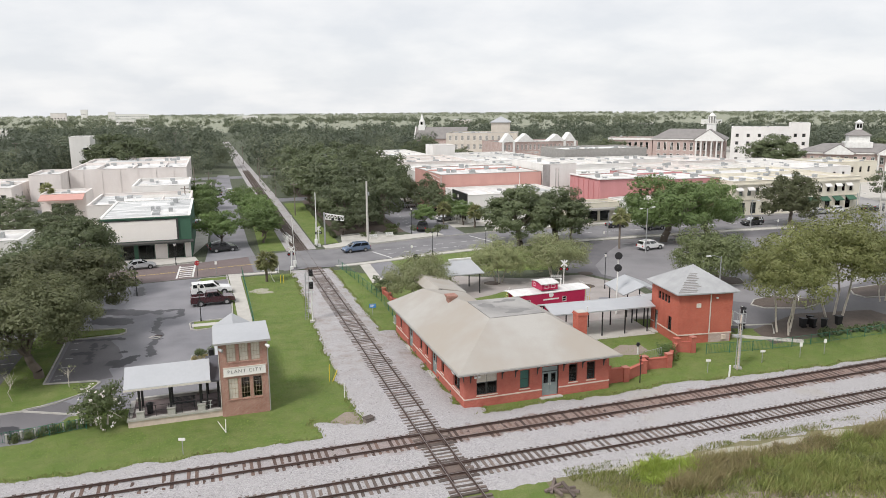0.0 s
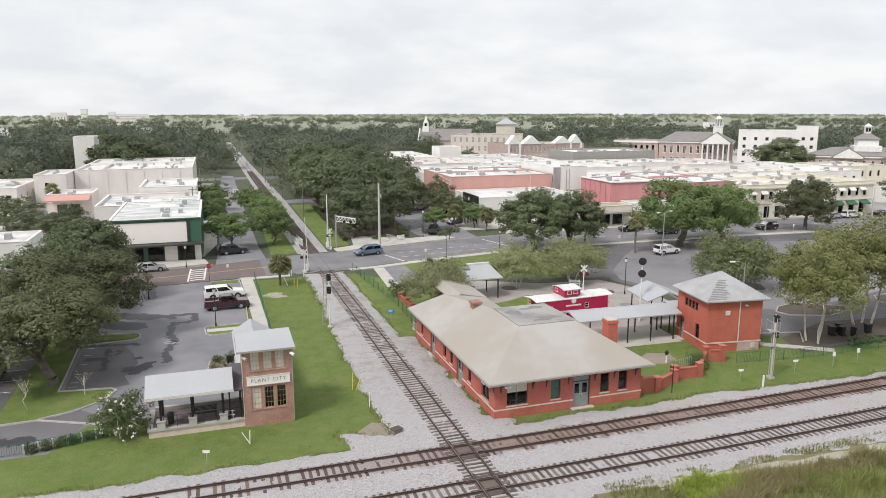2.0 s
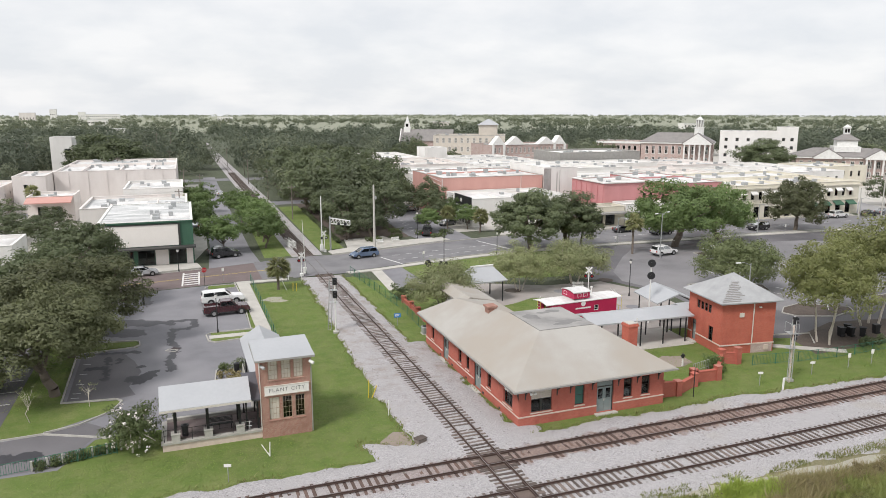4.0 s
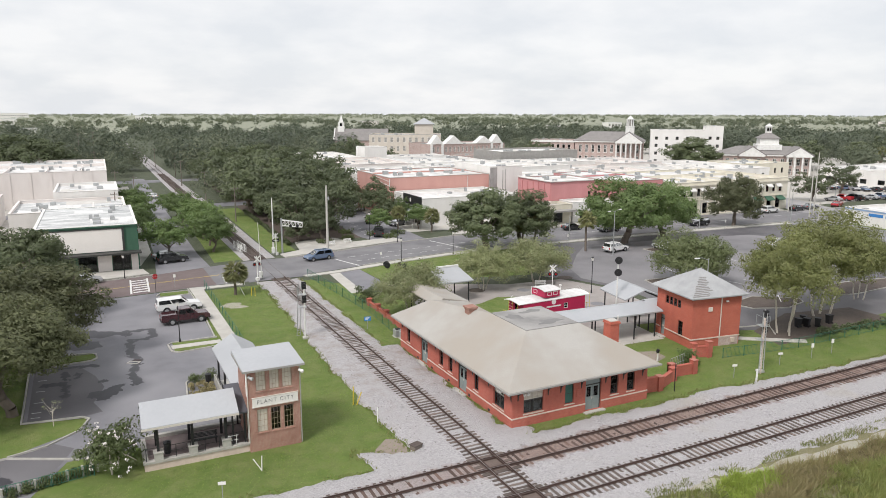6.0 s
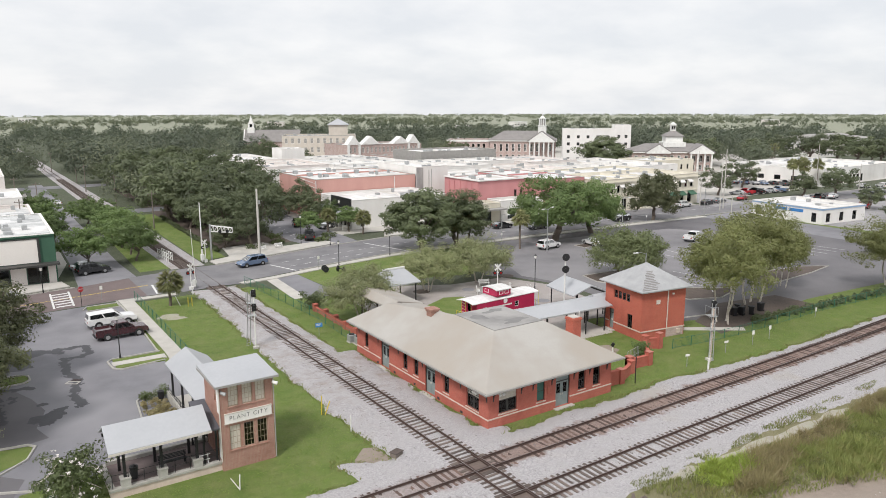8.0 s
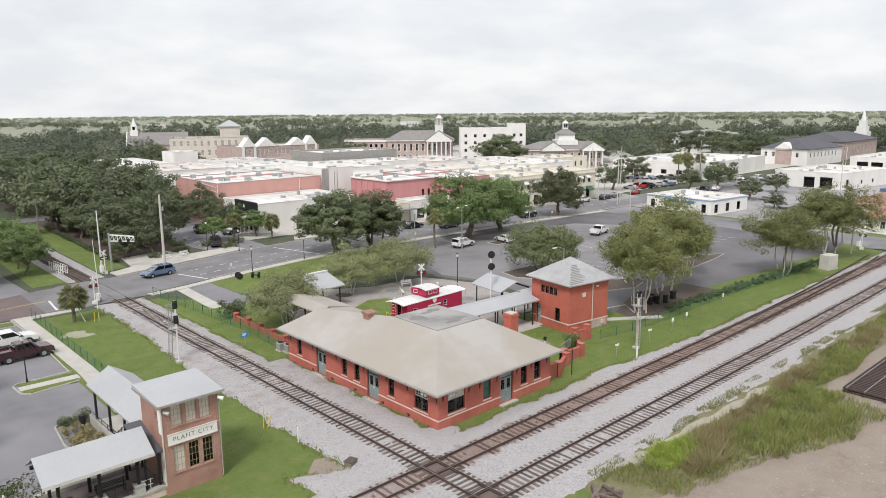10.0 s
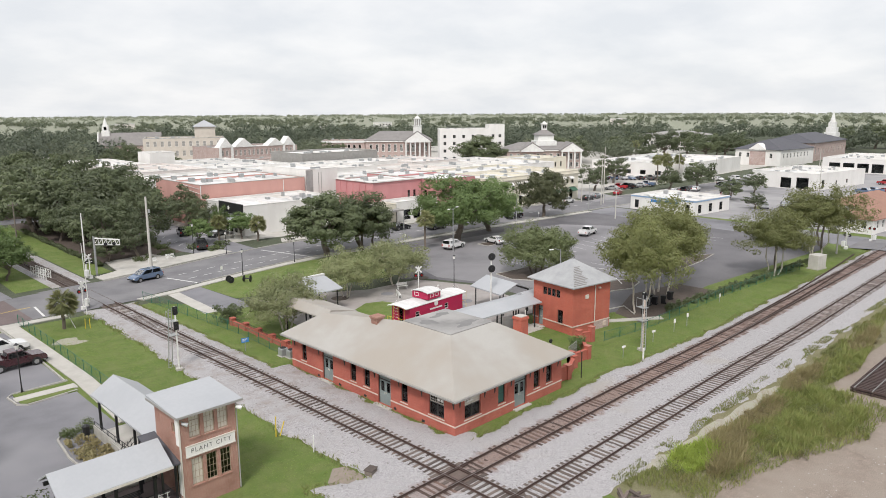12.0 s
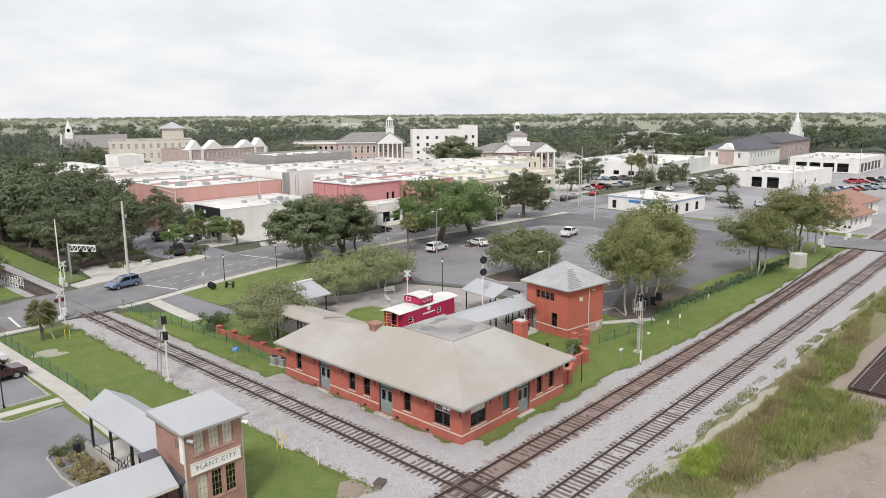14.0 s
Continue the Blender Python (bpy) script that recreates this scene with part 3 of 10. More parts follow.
def window(parent, m, u0, u1, z0, z1, nx=2, ny=2, frame_mat="trim_dark", depth=0.12, bar=0.035, edge=0.07, pane="glass", sill=None, name="window"):
    """A framed window set back in an opening of a wall: frame and bars, glass, and a sill."""
    y0, y1 = depth, depth + 0.06
    wide = u1 - u0
    w = part(name, wall(bmesh.new(), m @ Matrix.Translation((u0, y0, 0)), wide, z0, z1, 0.06, [(edge, wide - edge, z0 + edge, z1 - edge)]), M[frame_mat], parent)
    for k in range(1, nx):
        u = u0 + wide * k / nx
        part("glazing_bar", box(bmesh.new(), u - bar / 2, u + bar / 2, y0 + 0.012, y1 - 0.006, z0 + edge, z1 - edge, m), M[frame_mat], w)
    for k in range(1, ny):
        z = z0 + (z1 - z0) * k / ny
        part("glazing_bar", box(bmesh.new(), u0 + edge, u1 - edge, y0 + 0.008, y1 - 0.01, z - bar / 2, z + bar / 2, m), M[frame_mat], w)
    g = part("pane", box(bmesh.new(), u0 + edge, u1 - edge, y0 + 0.03, y0 + 0.04, z0 + edge, z1 - edge, m), M[pane], w)
    if sill:
        part("sill", box(bmesh.new(), u0 - 0.06, u1 + 0.06, -0.05, depth - 0.003, z0 - 0.09, z0 - 0.002, m), M[sill], w)
    return w


def wall_pose(x, y, deg):
    """The pose of a wall that starts at (x, y) and runs in that direction, its outside to the right of the way."""
    return pose(x, y, 0, 0, 0, deg)


def sides(x0, x1, y0, y1):
    """South, east, north and west walls round a rectangle: pose and length, outsides out."""
    return {"s": (wall_pose(x0, y0, 0), x1 - x0), "e": (wall_pose(x1, y0, 90), y1 - y0), "n": (wall_pose(x1, y1, 180), x1 - x0), "w": (wall_pose(x0, y1, 270), y1 - y0)}


def sheet(outline, z, step=0.0):
    bm = bmesh.new()
    bm.faces.new([bm.verts.new((*p, z)) for p in outline])
    return bm


def mesh_of(name, verts, faces):
    me = bpy.data.meshes.new(name)
    me.from_pydata(verts, [], faces)
    me.update()
    return me


def quads_mesh(name, v):
    """A mesh of loose quads from an array (n, 4, 3)."""
    n = len(v)
    me = bpy.data.meshes.new(name)
    me.vertices.add(4 * n)
    me.vertices.foreach_set("co", np.asarray(v, np.float32).ravel())
    me.loops.add(4 * n)
    me.loops.foreach_set("vertex_index", np.arange(4 * n, dtype=np.int32))
    me.polygons.add(n)
    me.polygons.foreach_set("loop_start", np.arange(0, 4 * n, 4, dtype=np.int32))
    me.polygons.foreach_set("loop_total", np.full(n, 4, np.int32))
    me.update(calc_edges=True)
    me.validate()
    return me


def tris_mesh(name, v):
    """A mesh of loose triangular leaf sprays from diamonds (n, 4, 3)."""
    along = (v[:, 2] - v[:, 0]) * 0.3
    t = np.stack([v[:, 0], v[:, 1] + along, v[:, 3] + along], 1)
    n = len(t)
    me = bpy.data.meshes.new(name)
    me.vertices.add(3 * n)
    me.vertices.foreach_set("co", np.asarray(t, np.float32).ravel())
    me.loops.add(3 * n)
    me.loops.foreach_set("vertex_index", np.arange(3 * n, dtype=np.int32))
    me.polygons.add(n)
    me.polygons.foreach_set("loop_start", np.arange(0, 3 * n, 3, dtype=np.int32))
    me.polygons.foreach_set("loop_total", np.full(n, 3, np.int32))
    me.update(calc_edges=True)
    me.validate()
    return me


def kerb_line(bm, points, width=0.16, z0=0.0, z1=0.15):
    pts = [Vector((*p, 0)) for p in points]
    rings = []
    for i, p in enumerate(pts):
        a, b = pts[max(i - 1, 0)], pts[min(i + 1, len(pts) - 1)]
        n = (b - a).normalized().cross(Vector((0, 0, 1))) * width / 2
        rings.append([bm.verts.new(q) for q in (p - n + Vector((0, 0, z0)), p + n + Vector((0, 0, z0)), p + n * 0.8 + Vector((0, 0, z1)), p - n * 0.8 + Vector((0, 0, z1)))])
    for a, b in zip(rings, rings[1:]):
        for k in range(4):
            bm.faces.new((a[k], a[(k + 1) % 4], b[(k + 1) % 4], b[k]))
    bm.faces.new(rings[0][::-1]), bm.faces.new(rings[-1])
    return bm


# ---- ground ----
def main_y(x, offset):
    """The line of the two main tracks, nearly along x."""
    return offset + 0.0187 * x + 0.000055 * x * x


def cross_x(y):
    """The line of the crossing track, nearly along y."""
    return -4.50 - 0.0128 * (y - 10)


def land_z(x, y):
    """The land falls away gently beyond the town."""
    return -1.6e-6 * max(math.hypot(x, y) - 900, 0) ** 2


NORTH_TRACK, SOUTH_TRACK = -4.58, -9.80
bm = bmesh.new()
bmesh.ops.create_grid(bm, x_segments=120, y_segments=120, size=18000)
for v in bm.verts:
    v.co.z = land_z(v.co.x, v.co.y) - 0.02
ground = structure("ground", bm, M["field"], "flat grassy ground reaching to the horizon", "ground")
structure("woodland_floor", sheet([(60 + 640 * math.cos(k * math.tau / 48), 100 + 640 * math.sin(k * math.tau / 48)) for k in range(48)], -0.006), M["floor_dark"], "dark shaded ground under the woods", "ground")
lawn = structure("lawn", sheet([(-75, -60), (140, -60), (140, 57), (60, 57), (36, 10), (-1, 56.5), (-16.3, 56.5), (-75, 52)], 0.006), M["grass"], "mown green lawn round the railway station", "lawn")


def blot(cx, cy, rx, ry, seed, n=26):
    rng = random.Random(seed)
    ph = [rng.uniform(0, 6.28) for _ in range(4)]
    out = []
    for k in range(n):
        a = k * math.tau / n
        r = 1 + 0.25 * math.sin(2 * a + ph[0]) + 0.2 * math.sin(3 * a + ph[1]) + 0.13 * math.sin(5 * a + ph[2]) + 0.1 * rng.uniform(-1, 1)
        out.append((cx + rx * r * math.cos(a), cy + ry * r * math.sin(a)))
    return out


def ballast_edge(x, y):
    """How far inside the gravel a point lies, in metres, with an uneven edge."""
    wobble = 0.55 * noise.noise(Vector((x * 0.45, y * 0.45, 0))) + 0.25 * noise.noise(Vector((x * 1.7, y * 1.7, 5)))
    ew = min(main_y(x, -1.25 - 1.05 * min(1.0, max(0.0, (x - 22) / 14))) - y, y - main_y(x, -13.1 - 0.5 * min(1.0, max(0.0, (x - 22) / 6)))) if -90 < x < 175 else -1
    ns = min(x + 8.9 + 0.3 * math.sin(y * 0.1), (-0.35 if y < 23.6 else -1.7 - 0.012 * y) - x, 58.4 - y) if y > -8 else -1
    corner = min(1.6 - (abs(x + 1.2) + abs(y + 0.6)) * 0.55, 1) if y > -2 else -1
    return max(ew, ns, corner, min(-(y + 0.45 * x + 4.2), y + 6, x + 12.5)) + wobble


def ballast_mesh():
    verts, faces, at = [], [], {}
    step = 0.4

    def vert(i, j):
        if (i, j) not in at:
            x, y = i * step, j * step
            d = ballast_edge(x, y)
            near = min(abs(y - main_y(x, NORTH_TRACK)), abs(y - main_y(x, SOUTH_TRACK)), abs(x - cross_x(y)))
            z = max(-0.06, min(0.13, d * 0.14))
            z += 0.022 * noise.noise(Vector((x * 1.3, y * 1.3, 3))) + 0.012 * random.uniform(-1, 1)
            at[i, j] = len(verts)
            verts.append((x, y, min(z, 0.155) if near < 1.7 else z))
        return at[i, j]

    for i in range(int(-70 / step), int(172 / step)):
        x = i * step
        j0, j1 = int((main_y(x, -15.0)) / step), int((59.0 if -11 < x < 0.5 else main_y(x, 1.5)) / step)
        for j in range(j0, j1):
            if ballast_edge(x + step / 2, (j + 0.5) * step) > -0.35:
                faces.append((vert(i, j), vert(i + 1, j), vert(i + 1, j + 1), vert(i, j + 1)))
    return mesh_of("ballast", verts, faces)


ballast = tagged(linked("ballast", ballast_mesh(), M["ballast"], None, smooth=True), "pale grey crushed-stone railway ballast", "ballast", "", "structure")

# dirt and the bare strip beside the tracks
structure("dirt_ground", sheet([(3, -17.2), (9, -17.8), (12.6, -18.4), (18, -19.6), (20.5, -21.4), (24.4, -21.4), (28, -21.6), (29.4, -18.4), (33.0, -16.9), (45, -16.7), (62, -17.2), (62, -60), (-40, -60), (-20, -30), (-4, -22)], 0.012), M["dirt"], "bare sandy dirt beside the weeds", "dirt")
structure("weed_ground", sheet([(1.5, -11.9), (40, -11.2), (80, -10.1), (175, -6.5), (175, -40), (1.5, -40), (0.5, -20)], 0.009), M["rough"], "dry weedy ground beside the tracks", "ground")
for k, (x, y, rx, ry) in enumerate(((8.4, -13.4, 2.6, 0.6), (14.0, -13.7, 3.8, 0.85), (20.4, -13.8, 3.6, 0.8), (11.5, -14.3, 1.8, 0.5), (26.5, -13.6, 2.6, 0.5))):
    structure(f"sand_patch_{k + 1}", sheet(blot(x, y, rx, ry, 30 + k), 0.013 + 0.003 * k), M["sand"], "bare sandy patch between ballast and weeds", "dirt")
structure("dirt_patch", sheet([(-11.8, -0.9), (-10.2, -1.2), (-8.8, 0.2), (-8.9, 2.2), (-9.8, 2.6), (-11.2, 1.2)], 0.012), M["dirt"], "worn patch of bare sandy soil", "dirt")

# ---- roads, car parks, pavements ----
NEAR = [(-399, 14.1), (-120.5, 44.7), (-60.3, 52.7), (-30.2, 57.2), (-17.1, 59), (-10.1, 59.4), (-1, 60.4), (3.5, 61.2), (9.1, 62.6), (17.1, 64.6), (26.2, 66.2), (36.3, 67.0), (46.4, 67.2), (82.6, 66.9), (150.5, 63.5), (402.8, 53.8)]
FAR = [(-400, 25.4), (-120.8, 55.9), (-60.5, 64), (-30.3, 68), (-22.2, 69.5), (-12.1, 72.6), (-1, 73.5), (7.1, 75.2), (20.2, 78.7), (34.4, 81.1), (50.6, 80.3), (70.8, 80.5), (96.9, 81.5), (150.9, 75.4), (416, 65.6)]
structure("road", sheet(NEAR + FAR[::-1], 0.022), M["road"], "dark asphalt street crossing the railway", "road")
structure("brick_road", sheet([(-40.3, 55.8), (-17.3, 59.1), (-14.3, 59.4), (-14.6, 71.7), (-22.2, 69.6), (-40.3, 66.7)], 0.027), M["brickroad"], "reddish brick-paved stretch of the street", "road")
structure("side_street", sheet([(-21.7, 69.7), (-13.4, 72.3), (-14.0, 84), (-14.4, 141.2), (-14.5, 232.7), (-18.6, 232.7), (-20.4, 172), (-20.9, 88.7)], 0.018), M["asphalt"], "grey side street beside the railway", "road")
structure("market_street", sheet([(19.2, 79.0), (28.4, 80.6), (29.6, 129.5), (29.6, 195.2), (24.8, 195.2), (22.9, 129.5), (18.0, 108), (17.4, 88)], 0.018), M["asphalt"], "grey street with parking bays beside the park", "road")
structure("far_street", sheet([(-81.8, 140), (61.5, 149.4), (61.6, 156.5), (-82, 148.2)], 0.030), M["asphalt"], "grey street crossing the railway far off", "road")
structure("far_street_2", sheet([(-124.4, 213.8), (41.5, 218.8), (41.5, 227.7), (-124.6, 223.9)], 0.030), M["asphalt"], "grey street crossing the railway far off", "road")
structure("north_street", sheet([(127.3, 73.2), (140.8, 73.2), (162.5, 129.5), (202.2, 226.4), (190.1, 231.5), (148.5, 131.8)], 0.026), M["pale_asphalt"], "grey street lined with parked cars", "road")
structure("east_street", sheet([(103.5, -60), (115, -60), (121.6, 64.5), (109.6, 64.5)], 0.026), M["asphalt"], "grey street crossing the main tracks", "road")
structure("parking_lot", sheet([(-29.9, 57), (-22.1, 57.9), (-18.3, 58.1), (-18.0, 12), (-20.8, 9.0), (-27.3, 9.2), (-32, 9.0), (-34, 4.6), (-42, 4.6), (-50, 4.6), (-50, 10.2), (-36.0, 11.6), (-31.1, 14.6), (-30.8, 16.8), (-35.5, 17.5), (-35.9, 31.2), (-30.2, 31.6), (-30.1, 34), (-36.3, 34.8), (-37.2, 54.3)], 0.018), M["asphalt"], "grey asphalt car park with damp dark patches", "parking lot")
structure("west_lot", sheet([(-75, 8), (-39.5, 12), (-39.4, 51.6), (-75.4, 49.5)], 0.016), M["lot"], "dark grey asphalt car park beyond the trees", "parking lot")
structure("east_lot", sheet([(35.5, 11.8), (47, 7.5), (60, 8.6), (100, 6.5), (108, 8), (110.6, 64), (46.4, 64.9), (31.6, 43.2), (34.3, 41.1), (38, 31.6)], 0.018), M["lot"], "wide dark grey asphalt car park beside the station", "parking lot")
structure("worn_lot", sheet([(36.2, 40.2), (38.6, 33), (41, 24), (47, 19), (60, 21), (78, 26), (92, 34), (96, 48), (90, 57), (70, 60), (52, 61), (46, 55), (38.4, 46)], 0.0225), M["worn_lot"], "sun-bleached worn asphalt of the car park", "parking lot")
structure("plaza", sheet([(7, 26.4), (13, 26.4), (16, 19.4), (34.7, 17.2), (36.5, 32.7), (33.1, 41.1), (24.1, 41.6), (13.1, 47.4), (8, 41.1)], 0.020), M["plaza"], "stained concrete plaza round the caboose", "plaza")
structure("plaza_lawn", sheet([(9.6, 27.6), (15, 26.4), (17.2, 27.4), (19.6, 29.8), (22.4, 32.4), (21.5, 35.2), (19.2, 36.0), (15.8, 34.2), (11.5, 32.8)], 0.028), M["grass"], "small green lawn beside the caboose", "lawn")
structure("walkway_floor", sheet([(14.4, 12.9), (27.2, 12.5), (27.8, 18.6), (15.0, 19.2)], 0.030), M["concrete"], "pale concrete floor under the covered walkway", "pavement")
structure("garden_bare_patch", sheet([(19.5, 7.6), (21.4, 7.0), (23.2, 7.8), (23.4, 9.6), (21.4, 10.4), (19.8, 9.4)], 0.022), M["dirt"], "bare patch in the garden lawn", "dirt")
structure("station_green", sheet([(8.4, 50.5), (15.8, 49.0), (22, 47.5), (31, 45.5), (43.5, 64.2), (36.3, 64.8), (26.2, 64.0), (17.1, 62.4), (7.8, 60.2)], 0.015), M["grass"], "green lawn between plaza and street", "lawn")
structure("garden_lawn", sheet([(15.4, 1.0), (24.5, 2.0), (28.0, 8.5), (27.5, 13.2), (15.4, 13.4)], 0.012), M["grass"], "green lawn in the walled garden", "lawn")
structure("mulch_bed", sheet([(37.0, 5.4), (58, 6.4), (58, 12.2), (48, 13.8), (38.5, 10.2)], 0.026), M["soil"], "mulched bed under the elm trees", "planting bed")
structure("far_ballast", sheet([(cross_x(74) - 2.5, 74.3), (cross_x(74) + 2.9, 74.8), (cross_x(160) + 3.6, 160), (cross_x(300) + 2.8, 300), (cross_x(520) + 2.6, 520), (cross_x(520) - 2.4, 520), (cross_x(150) - 2.6, 150)], 0.036), M["ballast"], "grey ballast of the crossing track beyond the street", "ballast")
structure("verge_lawn", sheet([(-12.4, 75), (-7.6, 75.5), (-8.2, 140), (-11.6, 140)], 0.016), M["grass"], "grass verge between street and railway", "lawn")
structure("park_verge", sheet([(-2.2, 78.5), (2.4, 79.5), (2.8, 141), (-2.2, 141)], 0.017), M["grass"], "grass verge between railway and park", "lawn")
structure("park_ground", sheet([(2.6, 87.5), (24, 87), (24.5, 200), (3.4, 204)], 0.014), M["soil"], "dark mulched ground under the park trees", "ground")
structure("town_ground", sheet([(24.3, 88.7), (34.4, 88.7), (60.7, 84.2), (97, 84.2), (129.1, 82), (300.3, 88.7), (332.4, 304.6), (64, 401.9), (35.1, 198.9), (24.8, 198.9)], 0.010), M["concrete"], "paved ground between the town buildings", "ground")
structure("town_ground_east", sheet([(122, -2), (420, -10), (402.8, 53.8), (292.5, 60.2), (122.6, 64.5)], 0.010), M["pale_asphalt"], "paved ground between the town buildings", "ground")
structure("block_paving", sheet([(-60.6, 76), (-24.2, 74.3), (-21.3, 88.7), (-20.7, 207.6), (-72.5, 213.8), (-76.2, 106.6)], 0.010), M["concrete"], "paved ground behind the shops", "ground")

bm = bmesh.new()
prism(bm, [(-400.1, 26.4), (-120.8, 57), (-60.5, 65.1), (-30.3, 69.1), (-22.7, 70.6), (-23.4, 74.5), (-36.4, 76.1), (-60.5, 68.9), (-120.9, 61.3), (-400.4, 30.6)], 0, 0.14)
structure("pavement_north_west", bm, M["concrete"], "pale concrete pavement along the shops", "pavement")
bm = bmesh.new()
prism(bm, [(35, 82.2), (50.6, 81.4), (70.8, 81.6), (97, 82.6), (127, 78.9), (127, 81.1), (98, 85.6), (70.8, 84.4), (50.6, 84.2), (37, 85.9)], 0, 0.14)
structure("pavement_town", bm, M["concrete"], "pale concrete pavement along the shop fronts", "pavement")
bm = bmesh.new()
prism(bm, [(-0.8, 74.2), (7.1, 76.1), (20.2, 79.6), (23.7, 80.5), (23.1, 84.2), (14.2, 83.1), (12.2, 88.7), (4.1, 87.5), (3, 79.2), (-1, 77.2)], 0, 0.14)
structure("pavement_park", bm, M["concrete"], "pale concrete pavement at the park corner", "pavement")
bm = bmesh.new()
prism(bm, [(46.4, 66.7), (82.6, 66.1), (110.6, 64.5), (110.6, 63), (82.6, 64.5), (46.4, 65.2), (36.3, 64.8), (26.2, 64.0), (17.1, 62.4), (9.6, 60.5), (4.5, 59.2), (-1, 58.4), (-1.5, 59.6), (4, 60.5), (9.1, 61.9), (17.1, 63.9), (26.2, 65.5), (36.3, 66.3)], 0, 0.14)
structure("pavement_station", bm, M["concrete"], "pale concrete pavement along the street", "pavement")
bm = bmesh.new()
prism(bm, [(-18.2, 58.6), (-10.7, 58.6), (-10.9, 57.4), (-16.4, 57.2), (-16.1, 44.2), (-15.9, 33.7), (-16.3, 21.1), (-17.9, 21.1), (-17.5, 33.7), (-17.8, 47.4)], 0, 0.10)
structure("pavement_car_park", bm, M["concrete"], "pale concrete footpath beside the car park", "pavement")
bm = bmesh.new()
prism(bm, [(2.5, 58.9), (4.2, 59.2), (3.7, 46.4), (1.9, 46.4)], 0, 0.05)
structure("pavement_station_path", bm, M["concrete"], "pale concrete path to the station", "pavement")
structure("station_drive", sheet([(4.2, 59.4), (7.8, 60.2), (8.4, 45.5), (3.7, 45.5)], 0.024), M["asphalt"], "grey asphalt drive to the station", "road")
bm = bmesh.new()
prism(bm, [(34.4, 8.7), (40.4, 4.6), (41.1, 5.4), (35.0, 9.5)], 0, 0.09)
structure("pavement_tower", bm, M["concrete"], "short concrete path beside the brick tower", "pavement")

# raised asphalt between and beside the rails where streets cross
def crossing_panel(points, label):
    """A slab over a track: points are (along, across) pairs from one edge to the other, risen to the rail heads."""
    bm = bmesh.new()
    rows = [[bm.verts.new(p) for p in row] for row in points]
    for a, b in zip(rows, rows[1:]):
        for k in range(len(a) - 1):
            bm.faces.new((a[k], a[k + 1], b[k + 1], b[k]))
    bmesh.ops.recalc_face_normals(bm, faces=list(bm.faces))
    return structure("crossing_panel", bm, M["road"], label, "road")


crossing_panel([[(cross_x(y0) + u, y0 - 1.0 + 0.06 * u, min(z, 0.09)), (cross_x(y0) + u, y0 + 0.06 * u, z), (cross_x(y1) + u, y1 + 0.06 * u, z), (cross_x(y1) + u, y1 + 1.0 + 0.06 * u, min(z, 0.09))] for u, z, y0, y1 in ((-4.6, 0.024, 59.9, 72.7), (-0.86, 0.318, 59.9, 72.7), (0.86, 0.318, 59.9, 72.7), (4.6, 0.024, 59.9, 72.7))], "asphalt hump where the street crosses the track")
crossing_panel([[(104.4, v, z), (116.2, v + 0.3, z)] for v, z in ((-14.5, 0.03), (-8.2, 0.318), (-0.8, 0.318), (4.0, 0.03))], "asphalt hump where the street crosses the main tracks")

# kerbs round the islands and along the car park
bm = bmesh.new()
for line in ([(-31.2, 9.0), (-36.0, 11.3), (-41, 11.0)], [(-36.0, 11.5), (-33.5, 12.3), (-31.3, 14.3), (-30.6, 16.4), (-31.1, 17), (-35.6, 17.6), (-36, 31.1), (-30.6, 31.6), (-30, 32.3), (-30.1, 33.5), (-30.7, 34), (-36.4, 35), (-37.2, 54.3)], [(-18, 31.1), (-22.2, 30.5), (-22.9, 31.2), (-23.1, 33.5), (-22.6, 34.1), (-17.9, 34.3)], [(-18.1, 34.3), (-18, 47.4), (-18.4, 58.3)], [(-20.0, 13.0), (-22.6, 14.4), (-22.8, 17.5), (-22.5, 21.3), (-21.5, 22.5), (-19.6, 22.2)], [(-22.5, 54.9), (-18.5, 55.3), (-18.5, 57.4), (-22.1, 57.2), (-22.7, 55.9)]):
    kerb_line(bm, line)
structure("kerb", bm, M["kerb"], "worn pale concrete kerb round the car park", "kerb")
structure("island_lawn", boxes((-22.6, -18.1, 30.9, 31.8, 0.0, 0.11), (-22.6, -18.1, 33.0, 33.9, 0.0, 0.11), (-22.2, -18.5, 55.5, 57.1, 0.0, 0.11), (-35.6, -30.3, 32.0, 33.7, 0.0, 0.11)), M["grass"], "grass strips on the car park islands", "lawn")
structure("island_path", boxes((-22.8, -17.7, 31.8, 33.0, 0.0, 0.12)), M["concrete"], "pale concrete path across the car park island", "pavement")
bm = bmesh.new()
for line in (FAR[6:], [(p[0], p[1] + 0.15) for p in FAR[1:5]], [(p[0], p[1] - 0.1) for p in NEAR[8:]]):
    kerb_line(bm, line, 0.2, 0, 0.16)
structure("street_kerb", bm, M["kerb"], "pale concrete kerb along the street", "kerb")

# markings
bm = bmesh.new()
for k in range(6):
    prism(bm, [(-25.4, 59.2 + 1.42 * k), (-23.4, 59.5 + 1.42 * k), (-23.4, 60.0 + 1.42 * k), (-25.4, 59.7 + 1.42 * k)], 0.020, 0.031)
for a, b in (((-25.7, 58.7), (-25.5, 67.6)), ((-23.4, 59.1), (-23.2, 67.8)), ((-12.9, 59.7), (-12.5, 65.4)), ((8.7, 62.9), (6.7, 69)), ((5, 71.7), (5.9, 74.3)), ((31.3, 67.2), (28.3, 78.3)), ((-2.6, 61.2), (-2.2, 66.4))):
    kerb_line(bm, [a, b], 0.3, 0.02, 0.031)
